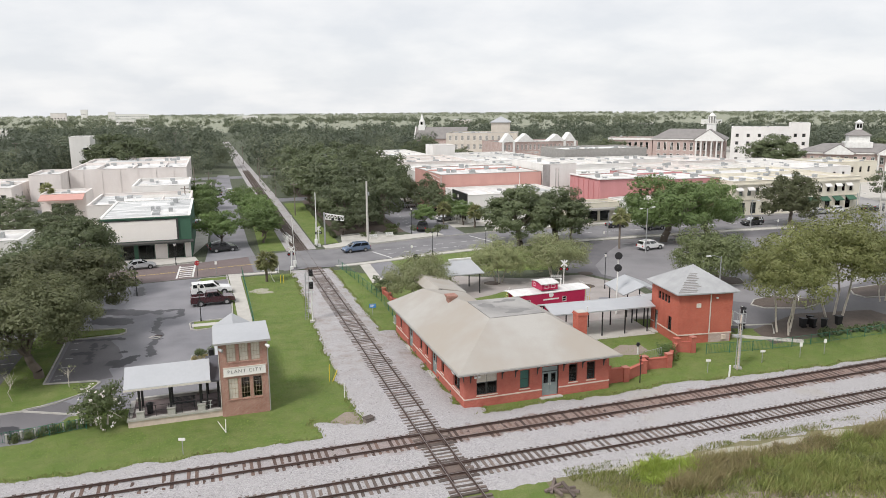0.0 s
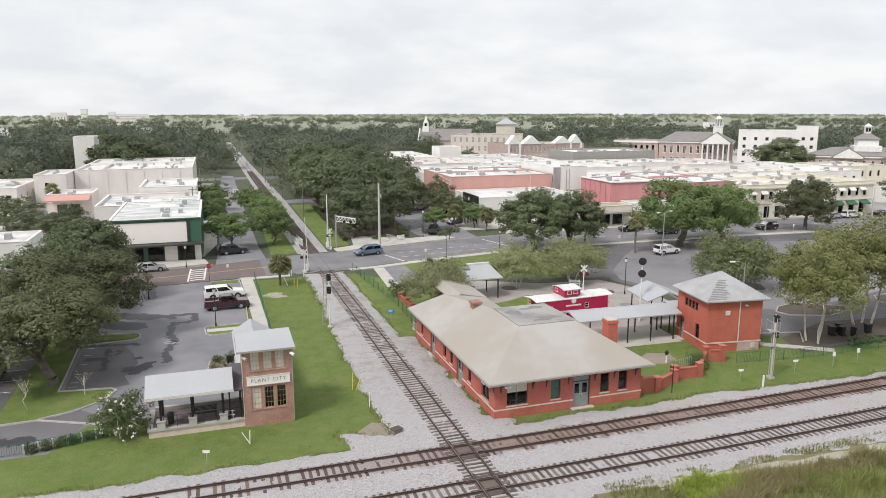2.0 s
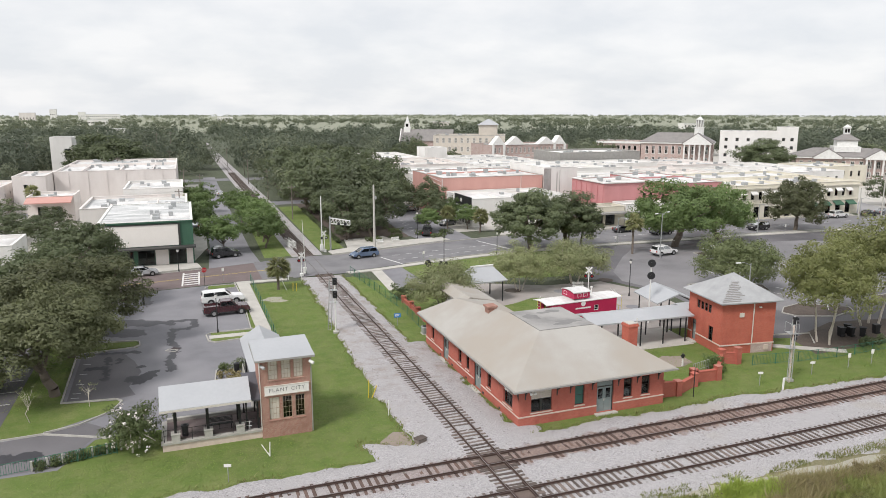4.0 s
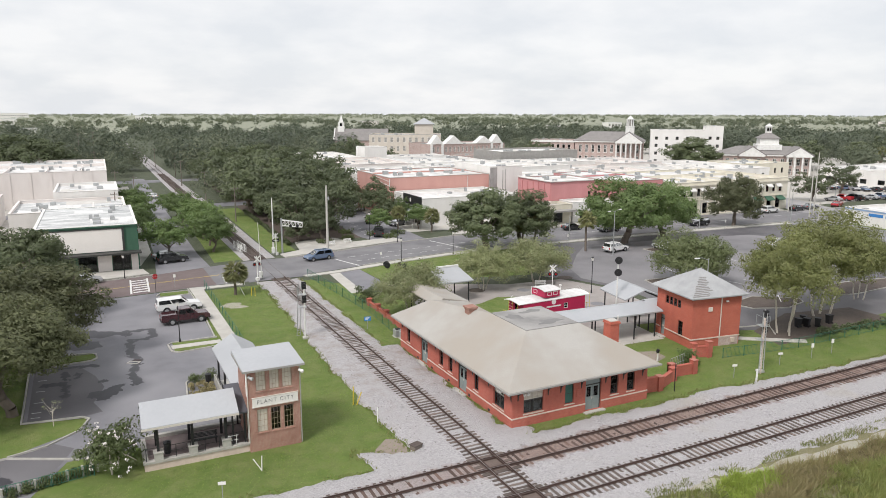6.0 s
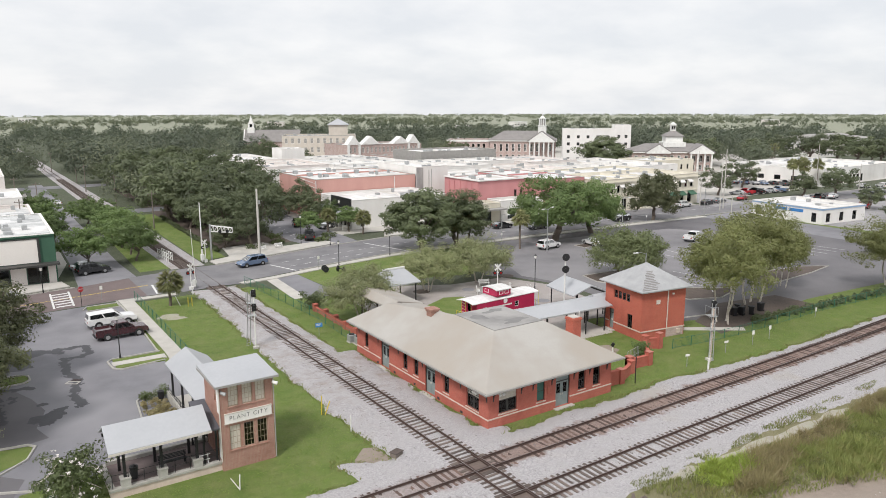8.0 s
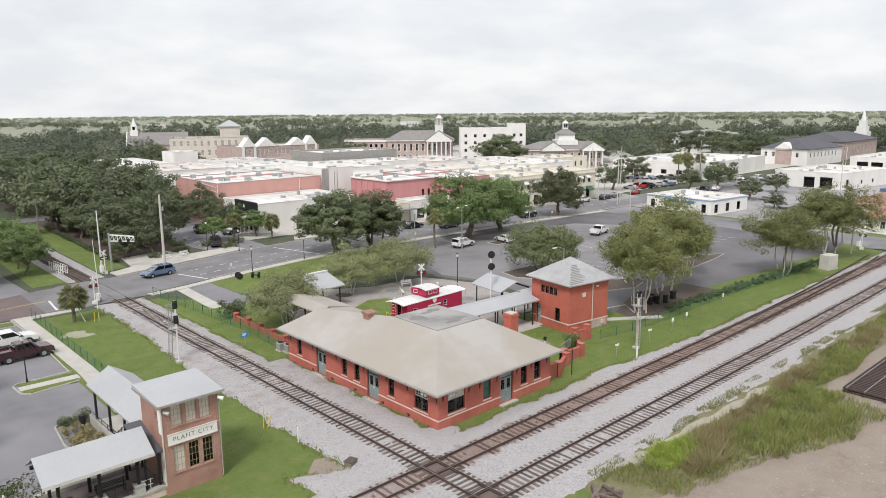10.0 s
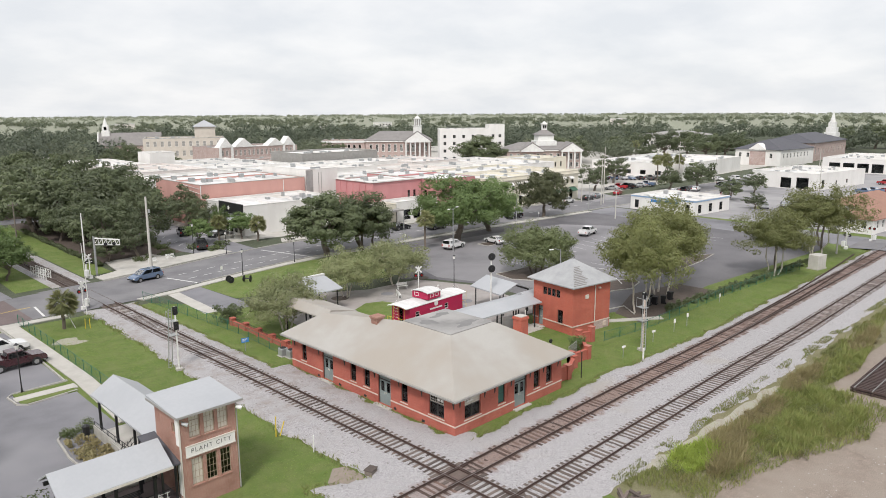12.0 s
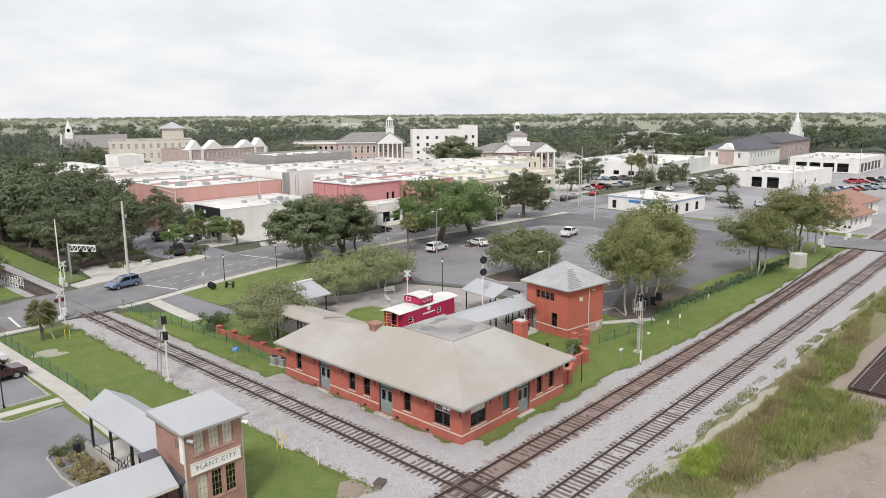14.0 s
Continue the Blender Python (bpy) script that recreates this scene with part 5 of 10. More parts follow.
def platform():
    p = thing("platform", "raised brick platform with pale concrete edge", "platform", pose(-26.98, 5.0, 0, 0, 0, 0.6))
    part("base_wall", boxes((0.0, 7.35, 0.0, 4.1, -0.1, 0.55)), M["limestone"], p)
    part("coping", boxes((-0.08, 7.37, -0.08, 0.32, 0.552, 0.72), (-0.08, 0.30, 0.322, 4.1, 0.552, 0.72), (0.302, 7.36, 3.8, 4.12, 0.552, 0.95)), M["kerb"], p, "pale concrete coping")
    part("deck", boxes((0.305, 7.34, 0.325, 3.795, 0.50, 0.70)), M["brickroad"], p, "grey-brown paved deck")
    rail = thing("platform_railing", "thin dark metal railing along the platform edge", "railing", pose(-26.98, 5.0, 0.72, 0, 0, 0.6))
    for k in range(8):
        part("post", rods(((0.15 + 1.0 * k, 0.12, 0), (0.15 + 1.0 * k, 0.12, 0.95), 0.022), seg=6), M["black"], rail)
    part("rail", rods(((0.15, 0.12, 0.93), (7.15, 0.12, 0.93), 0.018), ((0.15, 0.12, 0.5), (7.15, 0.12, 0.5), 0.012), seg=6), M["black"], rail)
    c = thing("platform_canopy", "grey metal gable canopy on dark posts over the platform", "canopy", pose(-27.0, 4.3, 0, 0, 0, 0.6))
    part("roof", gable_roof(bmesh.new(), 0, 6.55, 0.0, 4.1, 3.56, 4.72, "x", 0.12), M["metal_roof"], c, "pale grey metal roof")
    part("fascia", boxes((-0.02, 6.57, -0.03, -0.001, 3.36, 3.52)), M["trim_light"], c)
    for x in (1.0, 3.35, 5.7):
        part("post", boxes((x - 0.09, x + 0.09, 0.85, 1.03, 1.25, 3.47)), M["black"], c, "dark timber post")
        part("post", boxes((x - 0.09, x + 0.09, 3.2, 3.38, 0.7, 3.47)), M["black"], c, "dark timber post")
        part("pedestal", boxes((x - 0.3, x + 0.3, 0.64, 1.24, 0.70, 1.25), (x - 0.34, x + 0.34, 0.60, 1.28, 1.252, 1.32)), M["kerb"], c)
        part("brace", rods(((x, 0.94, 2.6), (x, 0.3, 3.3), 0.05), ((x, 0.94, 2.6), (x, 1.7, 3.7), 0.05), seg=6), M["black"], c)
    part("beam", boxes((0.1, 6.45, 0.84, 1.04, 3.46, 3.66), (0.1, 6.45, 3.19, 3.39, 3.46, 3.66)), M["black"], c)
    lean = thing("link_roof", "dark grey link roof between canopy and tower", "canopy", pose(-20.85, 5.3, 0))
    bm = bmesh.new()
    v = [bm.verts.new(q) for q in ((0, -0.3, 3.25), (1.15, -0.3, 3.25), (1.15, 3.6, 4.1), (0, 3.6, 4.1), (0, -0.3, 3.13), (1.15, -0.3, 3.13), (1.15, 3.6, 3.98), (0, 3.6, 3.98))]
    for f in ((0, 1, 2, 3), (7, 6, 5, 4), (0, 4, 5, 1), (1, 5, 6, 2), (2, 6, 7, 3), (3, 7, 4, 0)):
        bm.faces.new([v[i] for i in f])
    part("roof", bm, M["darkroof"], lean)
    part("post", boxes((0.0, 0.12, 0.02, 0.14, 0.7, 3.12), (0.0, 0.12, 3.4, 3.52, 0.7, 3.95), (0.86, 0.98, 0.02, 0.14, 0.7, 3.12), (0.86, 0.98, 3.4, 3.52, 0.7, 3.95)), M["black"], lean)
    b = thing("bench", "dark slatted metal bench on the platform", "bench", pose(-23.7, 6.1, 0.7))
    for k in range(4):
        part("slat", boxes((0, 1.9, 0.1 * k, 0.1 * k + 0.07, 0.42, 0.45)), M["black"], b)
        part("slat", boxes((0, 1.9, 0.40, 0.43, 0.52 + 0.1 * k, 0.59 + 0.1 * k)), M["black"], b)
    for x in (0.1, 1.75):
        part("leg", boxes((x, x + 0.06, 0.0, 0.06, 0, 0.44), (x, x + 0.06, 0.38, 0.44, 0, 0.92), (x, x + 0.06, 0.06, 0.38, 0.36, 0.42)), M["black"], b)
    for x, y, z in ((-25.35, 6.0, 0.7), (-20.6, 20.6, 0.02)):
        litter_bin(x, y, z)
    c2 = thing("ramp_canopy", "grey metal gable canopy over the tower ramp", "canopy", pose(-18.2, 9.0, 0, 0, 0, 0.8))
    part("roof", gable_roof(bmesh.new(), -1.85, 1.85, 0.0, 11.0, 3.55, 4.72, "y", 0.12), M["metal_roof"], c2, "pale grey metal roof")
    for y in (0.4, 3.8, 7.2, 10.6):
        for x in (-1.4, 1.4):
            part("post", boxes((x - 0.08, x + 0.08, y - 0.08, y + 0.08, 0.0, 3.55)), M["black"], c2)
    part("beam", boxes((-1.48, -1.32, 0.1, 10.9, 3.56, 3.72), (1.32, 1.48, 0.1, 10.9, 3.56, 3.72)), M["black"], c2)
    ramp = thing("access_ramp", "pale concrete access ramp with low walls", "ramp", pose(-18.2, 9.0, 0, 0, 0, 0.8))
    bm = bmesh.new()
    v = [bm.verts.new(q) for q in ((-1.3, -0.1, 0.7), (1.3, -0.1, 0.7), (1.3, 11.5, 0.1), (-1.3, 11.5, 0.1), (-1.3, -0.1, 0), (1.3, -0.1, 0), (1.3, 11.5, 0), (-1.3, 11.5, 0))]
    for f in ((0, 1, 2, 3), (7, 6, 5, 4), (0, 4, 5, 1), (1, 5, 6, 2), (2, 6, 7, 3), (3, 7, 4, 0)):
        bm.faces.new([v[i] for i in f])
    part("slab", bm, M["concrete"], ramp)
    part("side_wall", boxes((-1.75, -1.55, -0.1, 11.4, -0.05, 0.85)), M["kerb"], ramp)
    for side in (-1.66, 1.45):
        r = thing("ramp_railing", "dark metal handrail beside the ramp", "railing", pose(-18.2, 9.0, 0, 0, 0, 0.8))
        for k in range(9):
            y = 0.1 + 1.4 * k
            part("post", rods(((side, y, 0.1), (side, y, 1.6 - 0.05 * k), 0.025), seg=6), M["black"], r)
        part("rail", rods(((side, 0.1, 1.58), (side, 11.3, 1.18), 0.025), ((side, 0.1, 1.25), (side, 11.3, 0.85), 0.02), seg=6), M["black"], r)
    st = thing("stair_railing", "dark metal stair rail beside the planter", "railing", pose(-21.2, 12.4, 0))
    for k in range(6):
        part("post", rods(((0.2 + 0.33 * k, 0.3 * k, 0.2), (0.2 + 0.33 * k, 0.3 * k, 1.9), 0.022), seg=6), M["black"], st)
    part("rail", rods(((0.2, 0, 1.5), (1.9, 1.5, 1.9), 0.025), ((0.2, 0, 1.1), (1.9, 1.5, 1.5), 0.02), seg=6), M["black"], st)
    part("planter", boxes((0, 0.25, 0, 6.8, -0.05, 0.75)), M["kerb"], thing("planter_wall", "low pale concrete planter wall", "planter", pose(-20.1, 13.4, 0)))


def litter_bin(x, y, z=0.0, group=""):
    b = thing("litter_bin", "round black litter bin", "bin", pose(x, y, z), "litter bins")
    part("body", rods(((0, 0, 0), (0, 0, 0.78), 0.24, 0.27), seg=12), M["black"], b)
    part("rim", rods(((0, 0, 0.78), (0, 0, 0.85), 0.30, 0.30), ((0, 0, 0.85), (0, 0, 0.95), 0.22, 0.1), seg=12), M["black"], b)
    return b


platform()


def brick_tower():
    S, H = 6.25, 5.6
    t = thing("brick_tower", "square two-storey orange-red brick tower with pyramid roof", "tower", pose(27.25, 8.6, 0, 0, 0, -7))
    up = (3.95, 4.85)
    west = [(1.5, 2.15, *up), (2.2, 2.85, *up), (2.9, 3.55, *up), (3.6, 4.25, *up), (0.8, 1.6, 0.15, 2.5), (3.9, 4.75, 0.95, 2.6)]
    east = [(2.5, 3.4, 1.0, 2.6)]
    s = sides(0, S, 0, S)
    for key, holes in (("s", []), ("e", east), ("n", []), ("w", west)):
        m, length = s[key]
        part("wall", wall(bmesh.new(), m, length, -0.2, H, 0.3, holes, 0.3 if key in "ew" else 0.0), M["brick_rt"], t)
        for h in holes:
            if h[2] < 0.5:
                leaf_door(t, m, *h)
            else:
                window(t, m, *h, 2, 2, "trim_dark", 0.12)
        a = 0.0
        bm = bmesh.new()
        for p, q in (((0, 0.8), (1.6, length)) if key == "w" else ((0, length),)):
            more = key in "sn"
            box(bm, p - 0.06 * more * (p == 0), q + 0.06 * more * (q == length), -0.06, -0.001, 0.95, 1.08, m)
        part("stone_band", bm, M["limestone"], t, "pale stone band round the brick wall")
    part("patch", boxes((3.6, 6.12, -0.035, -0.003, 0.0, 0.94)), M["brick_town"], t, "paler patched brickwork at the foot of the wall")
    bm = bmesh.new()
    o = 0.55
    apex = bm.verts.new((S / 2, S / 2, 8.05))
    c = [bm.verts.new(p) for p in ((-o, -o, H + 0.1), (S + o, -o, H + 0.1), (S + o, S + o, H + 0.1), (-o, S + o, H + 0.1))]
    l = [bm.verts.new((p.co.x, p.co.y, H - 0.03)) for p in c]
    for i in range(4):
        bm.faces.new((c[i], c[(i + 1) % 4], apex)), bm.faces.new((l[i], l[(i + 1) % 4], c[(i + 1) % 4], c[i]))
    bm.faces.new(l[::-1])
    roof = part("roof", bm, M["roof_rt"], t, "pale grey shingle pyramid roof")
    # rows of lifted dark shingles on the south slope
    bm = bmesh.new()
    rng = random.Random(4)
    n_up = Vector((0, -2.35, 3.6)).normalized()
    for k in range(12):
        f = 0.05 + 0.055 * k
        y, z = -o + (S / 2 + o) * f, H + 0.1 + (8.05 - H - 0.1) * f
        half = (S / 2 + o) * (1 - f)
        w = half * rng.uniform(0.55, 0.75)
        x = S / 2 - half + rng.uniform(0.02, 0.25)
        box(bm, x, x + w, -0.02, 0.09, 0.012, 0.03, Matrix.Translation((0, y, z)) @ pose(0, 0, 0, 33.5))
    part("worn_shingles", bm, M["slate"], roof, "dark worn shingle courses")
    part("eave_soffit", boxes((-0.3, S + 0.3, -0.3, -0.001, H - 0.14, H - 0.04), (-0.3, -0.001, 0.0, S, H - 0.14, H - 0.04)), M["trim_grey"], roof)
    m = s["s"][0]
    part("downpipe", box(bmesh.new(), 3.55, 3.65, -0.12, -0.062, 1.1, 5.4, m), M["trim_light"], t)
    part("air_vent", box(bmesh.new(), 2.0, 2.5, -0.1, -0.002, 4.0, 4.45, m), M["trim_light"], t)
    part("wall_light", box(bmesh.new(), 4.2, 4.45, -0.2, -0.002, 4.9, 5.05, m), M["whitepaint"], t)
    part("meter_box", box(bmesh.new(), 5.1, 5.6, -0.16, -0.037, 0.3, 0.8, m), M["limestone"], t)
    part("gas_tank", boxes((S + 0.05, S + 0.9, 1.2, 3.2, 1.3, 3.0)), M["cream"], t, "cream painted cabinet on the wall")
    part("door_step", box(bmesh.new(), 0.4, 2.0, -0.7, -0.07, -0.1, 0.14, s["w"][0]), M["concrete"], t)
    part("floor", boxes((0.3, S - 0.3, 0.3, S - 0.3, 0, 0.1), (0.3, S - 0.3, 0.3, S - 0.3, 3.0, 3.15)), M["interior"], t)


brick_tower()


def shelter(name, label, x0, x1, y0, y1, ze, zr, axis, rot=0.0, posts=3, at=0.5, roof_mat="metal_roof"):
    c = thing(name, label, "canopy", pose(x0, y0, 0, 0, 0, rot))
    w, d = x1 - x0, y1 - y0
    part("roof", gable_roof(bmesh.new(), 0, w, 0, d, ze, zr, axis, 0.14, at), M[roof_mat], c, "pale grey metal roof")
    for k in range(posts):
        f = 0.05 + 0.9 * k / max(1, posts - 1)
        for s_ in (0.12, 0.88):
            px, py = (w * f, d * s_) if axis == "x" else (w * s_, d * f)
            part("post", rods(((px, py, 0.0), (px, py, ze - 0.05), 0.08), seg=8), M["black"], c)
    part("beam", boxes((0.2, w - 0.2, d * 0.12 - 0.07, d * 0.12 + 0.07, ze - 0.12, ze + 0.04), (0.2, w - 0.2, d * 0.88 - 0.07, d * 0.88 + 0.07, ze - 0.12, ze + 0.04)) if axis == "x" else boxes((w * 0.12 - 0.07, w * 0.12 + 0.07, 0.2, d - 0.2, ze - 0.12, ze + 0.04), (w * 0.88 - 0.07, w * 0.88 + 0.07, 0.2, d - 0.2, ze - 0.12, ze + 0.04)), M["trim_dark"], c)
    return c


shelter("passage_canopy", "low grey shingled canopy carrying on from the station roof", 4.3, 8.5, 23.52, 32.0, 3.75, 4.5, "y", 0.9, 3, at=0.2, roof_mat="roof_depot")
shelter("covered_walkway", "long pale metal roofed walkway between station and tower", 14.8, 27.4, 13.5, 17.9, 3.1, 3.65, "x", -2, 5)
shelter("walkway_end", "short pale metal roof joining the walkway to the tower", 27.45, 31.0, 15.35, 17.5, 3.1, 3.6, "x", -2, 2)
shelter("side_pavilion", "small pale metal gable pavilion beside the walkway", 26.9, 32.3, 19.0, 25.0, 2.9, 3.95, "y", -8, 2)


def plaza_shelter():
    c = thing("plaza_shelter", "white hipped metal roof shelter on black posts", "canopy", pose(9.9, 35.2, 0, 0, 0, 3))
    roof = part("roof", hip_roof(bmesh.new(), 0, 5.4, 0, 4.8, 2.95, 4.55, "x", 1.2, 0.14), M["metal_roof"], c, "pale metal hipped roof")
    part("ridge_cap", boxes((1.05, 4.35, 2.25, 2.55, 4.5, 4.68)), M["whitepaint"], roof, "white ridge cap")
    for x in (0.5, 4.9):
        for y in (0.5, 4.3):
            part("post", rods(((x, y, 0), (x, y, 2.9), 0.09), seg=8), M["black"], c)


plaza_shelter()


def caboose():
    c = thing("caboose", "bright crimson railway caboose with white roof and cupola", "railway wagon", pose(18.8, 23.3, 0, 0, 0, 4))
    L, w, z0, z1 = 4.55, 1.45, 1.05, 3.25
    s = {"s": (wall_pose(-L, -w, 0), 2 * L), "n": (wall_pose(L, w, 180), 2 * L), "e": (wall_pose(L, -w, 90), 2 * w), "w": (wall_pose(-L, w, 270), 2 * w)}
    for key, holes in (("s", [(0.9, 1.55, 1.95, 2.6), (5.9, 6.5, 1.95, 2.6)]), ("n", [(0.9, 1.55, 1.95, 2.6), (5.9, 6.5, 1.95, 2.6)]), ("e", [(1.1, 1.8, 1.1, 3.0)]), ("w", [(1.1, 1.8, 1.1, 3.0)])):
        m, length = s[key]
        part("body_side", wall(bmesh.new(), m, length, z0, z1, 0.08, holes, 0.08 if key in "ew" else 0.0), M["caboose"], c)
        for h in holes:
            window(c, m, *h, 1, 2, "whitepaint" if h[2] > 1.5 else "caboose", 0.02, edge=0.06)
    part("floor", boxes((-L - 0.85, L + 0.85, -w, w, 0.92, 1.045)), M["black"], c)

    def curved(x0, x1, w, z, rise, mat, name, parent):
        bm = bmesh.new()
        rings = []
        for x in (x0, x1):
            rings.append([bm.verts.new((x, -w + 2 * w * k / 8, z + rise * (1 - (k / 4 - 1) ** 2))) for k in range(9)] + [bm.verts.new((x, w - 2 * w * k / 8, z - 0.08 + rise * (1 - (k / 4 - 1) ** 2))) for k in range(9)])
        n = 18
        for k in range(n):
            bm.faces.new((rings[0][k], rings[0][(k + 1) % n], rings[1][(k + 1) % n], rings[1][k]))
        bm.faces.new(rings[0][::-1]), bm.faces.new(rings[1])
        return part(name, bm, M[mat], parent)

    curved(-L - 0.7, L + 0.7, w + 0.05, z1, 0.2, "white_roof", "roof", c)
    cup = part("cupola", boxes((-1.4, 0.8, -1.25, -1.17, 3.5, 4.3), (-1.4, 0.8, 1.17, 1.25, 3.5, 4.3), (-1.4, -1.32, -1.17, 1.17, 3.5, 4.3), (0.72, 0.8, -1.17, 1.17, 3.5, 4.3)), M["caboose"], c, "crimson cupola on the caboose roof")
    curved(-1.52, 0.92, 1.34, 4.3, 0.2, "white_roof", "cupola_roof", cup)
    for x in (-1.0, -0.15):
        window(cup, wall_pose(x, -1.262, 0), 0, 0.6, 3.72, 4.15, 1, 1, "whitepaint", -0.01, edge=0.05)
    window(cup, wall_pose(-1.412, 0.9, 270), 0, 0.7, 3.72, 4.15, 1, 1, "whitepaint", -0.01, edge=0.05)
    bm = bmesh.new()
    prism(bm, [(0.32 * math.cos(k * math.tau / 20), 0.32 * math.sin(k * math.tau / 20)) for k in range(20)], 0, 0.012, Matrix.Translation((-0.2, -1.47, 2.95)) @ pose(0, 0, 0, 90))
    part("round_emblem", bm, M["whitepaint"], c, "plain white disc on the side")
    part("name_bar", boxes((-1.25, 0.85, -1.472, -1.452, 2.32, 2.5)), M["whitepaint"], c, "unreadable white lettering bar")
    for e in (-1, 1):
        x = e * (L + 0.8)
        part("end_railing", rods(((x, -1.35, 1.04), (x, -1.35, 2.0), 0.025), ((x, 1.35, 1.04), (x, 1.35, 2.0), 0.025), ((x, -1.35, 2.0), (x, -0.35, 2.0), 0.025), ((x, 1.35, 2.0), (x, 0.35, 2.0), 0.025), ((x, -0.35, 1.04), (x, -0.35, 3.4), 0.025), ((x, 0.35, 1.04), (x, 0.35, 3.4), 0.025), ((x, -1.35, 1.04), (x, -1.35, 3.36), 0.02), ((x, -0.85, 1.04), (x, -0.85, 2.0), 0.02), ((x, 0.85, 1.04), (x, 0.85, 2.0), 0.02), seg=6), M["yellow"], c, "yellow end railing")
        part("ladder", rods(*[((x, -0.35, 1.4 + 0.35 * k), (x, 0.35, 1.4 + 0.35 * k), 0.018) for k in range(6)], ((x, -0.35, 3.4), (e * (L + 0.3), -0.35, 3.9), 0.02), ((x, 0.35, 3.4), (e * (L + 0.3), 0.35, 3.9), 0.02), seg=6), M["whitepaint"], c, "white end ladder")
        bm = bmesh.new()
        for y in (-1.3, 1.05):
            for k in range(3):
                box(bm, x - 0.25, x + 0.25, y, y + 0.25, 0.35 + 0.22 * k, 0.38 + 0.22 * k)
        part("steps", bm, M["caboose"], c)
        truck = part("bogie", boxes((e * 2.6 - 1.0, e * 2.6 + 1.0, -0.95, -0.82, 0.42, 0.72), (e * 2.6 - 1.0, e * 2.6 + 1.0, 0.82, 0.95, 0.42, 0.72), (e * 2.6 - 0.2, e * 2.6 + 0.2, -0.82, 0.82, 0.5, 0.9)), M["black"], c)
        for dx in (-0.8, 0.8):
            for y in (-0.78, 0.68):
                part("wheel", rods(((e * 2.6 + dx, y, 0.46), (e * 2.6 + dx, y + 0.1, 0.46), 0.42), seg=16), M["iron"], truck)
    part("grab_rail", rods(((-2.9, -1.5, 1.3), (-2.9, -1.5, 2.2), 0.02), ((-1.6, -1.52, 1.35), (-0.9, -1.52, 1.75), 0.025), seg=6), M["whitepaint"], c)
    part("stove_pipe", rods(((2.2, 0.4, 3.4), (2.2, 0.4, 4.2), 0.08), ((2.2, 0.4, 4.2), (2.2, 0.4, 4.35), 0.15), seg=8), M["whitepaint"], c)
    tr = thing("display_track", "short display track under the caboose", "railway track", pose(18.5, 22.9, 0.02, 0, 0, 6))
    for y in (-0.75, 0.68):
        part("rail", boxes((-6, 6, y, y + 0.07, -0.02, 0.04)), M["rail"], tr)


caboose()

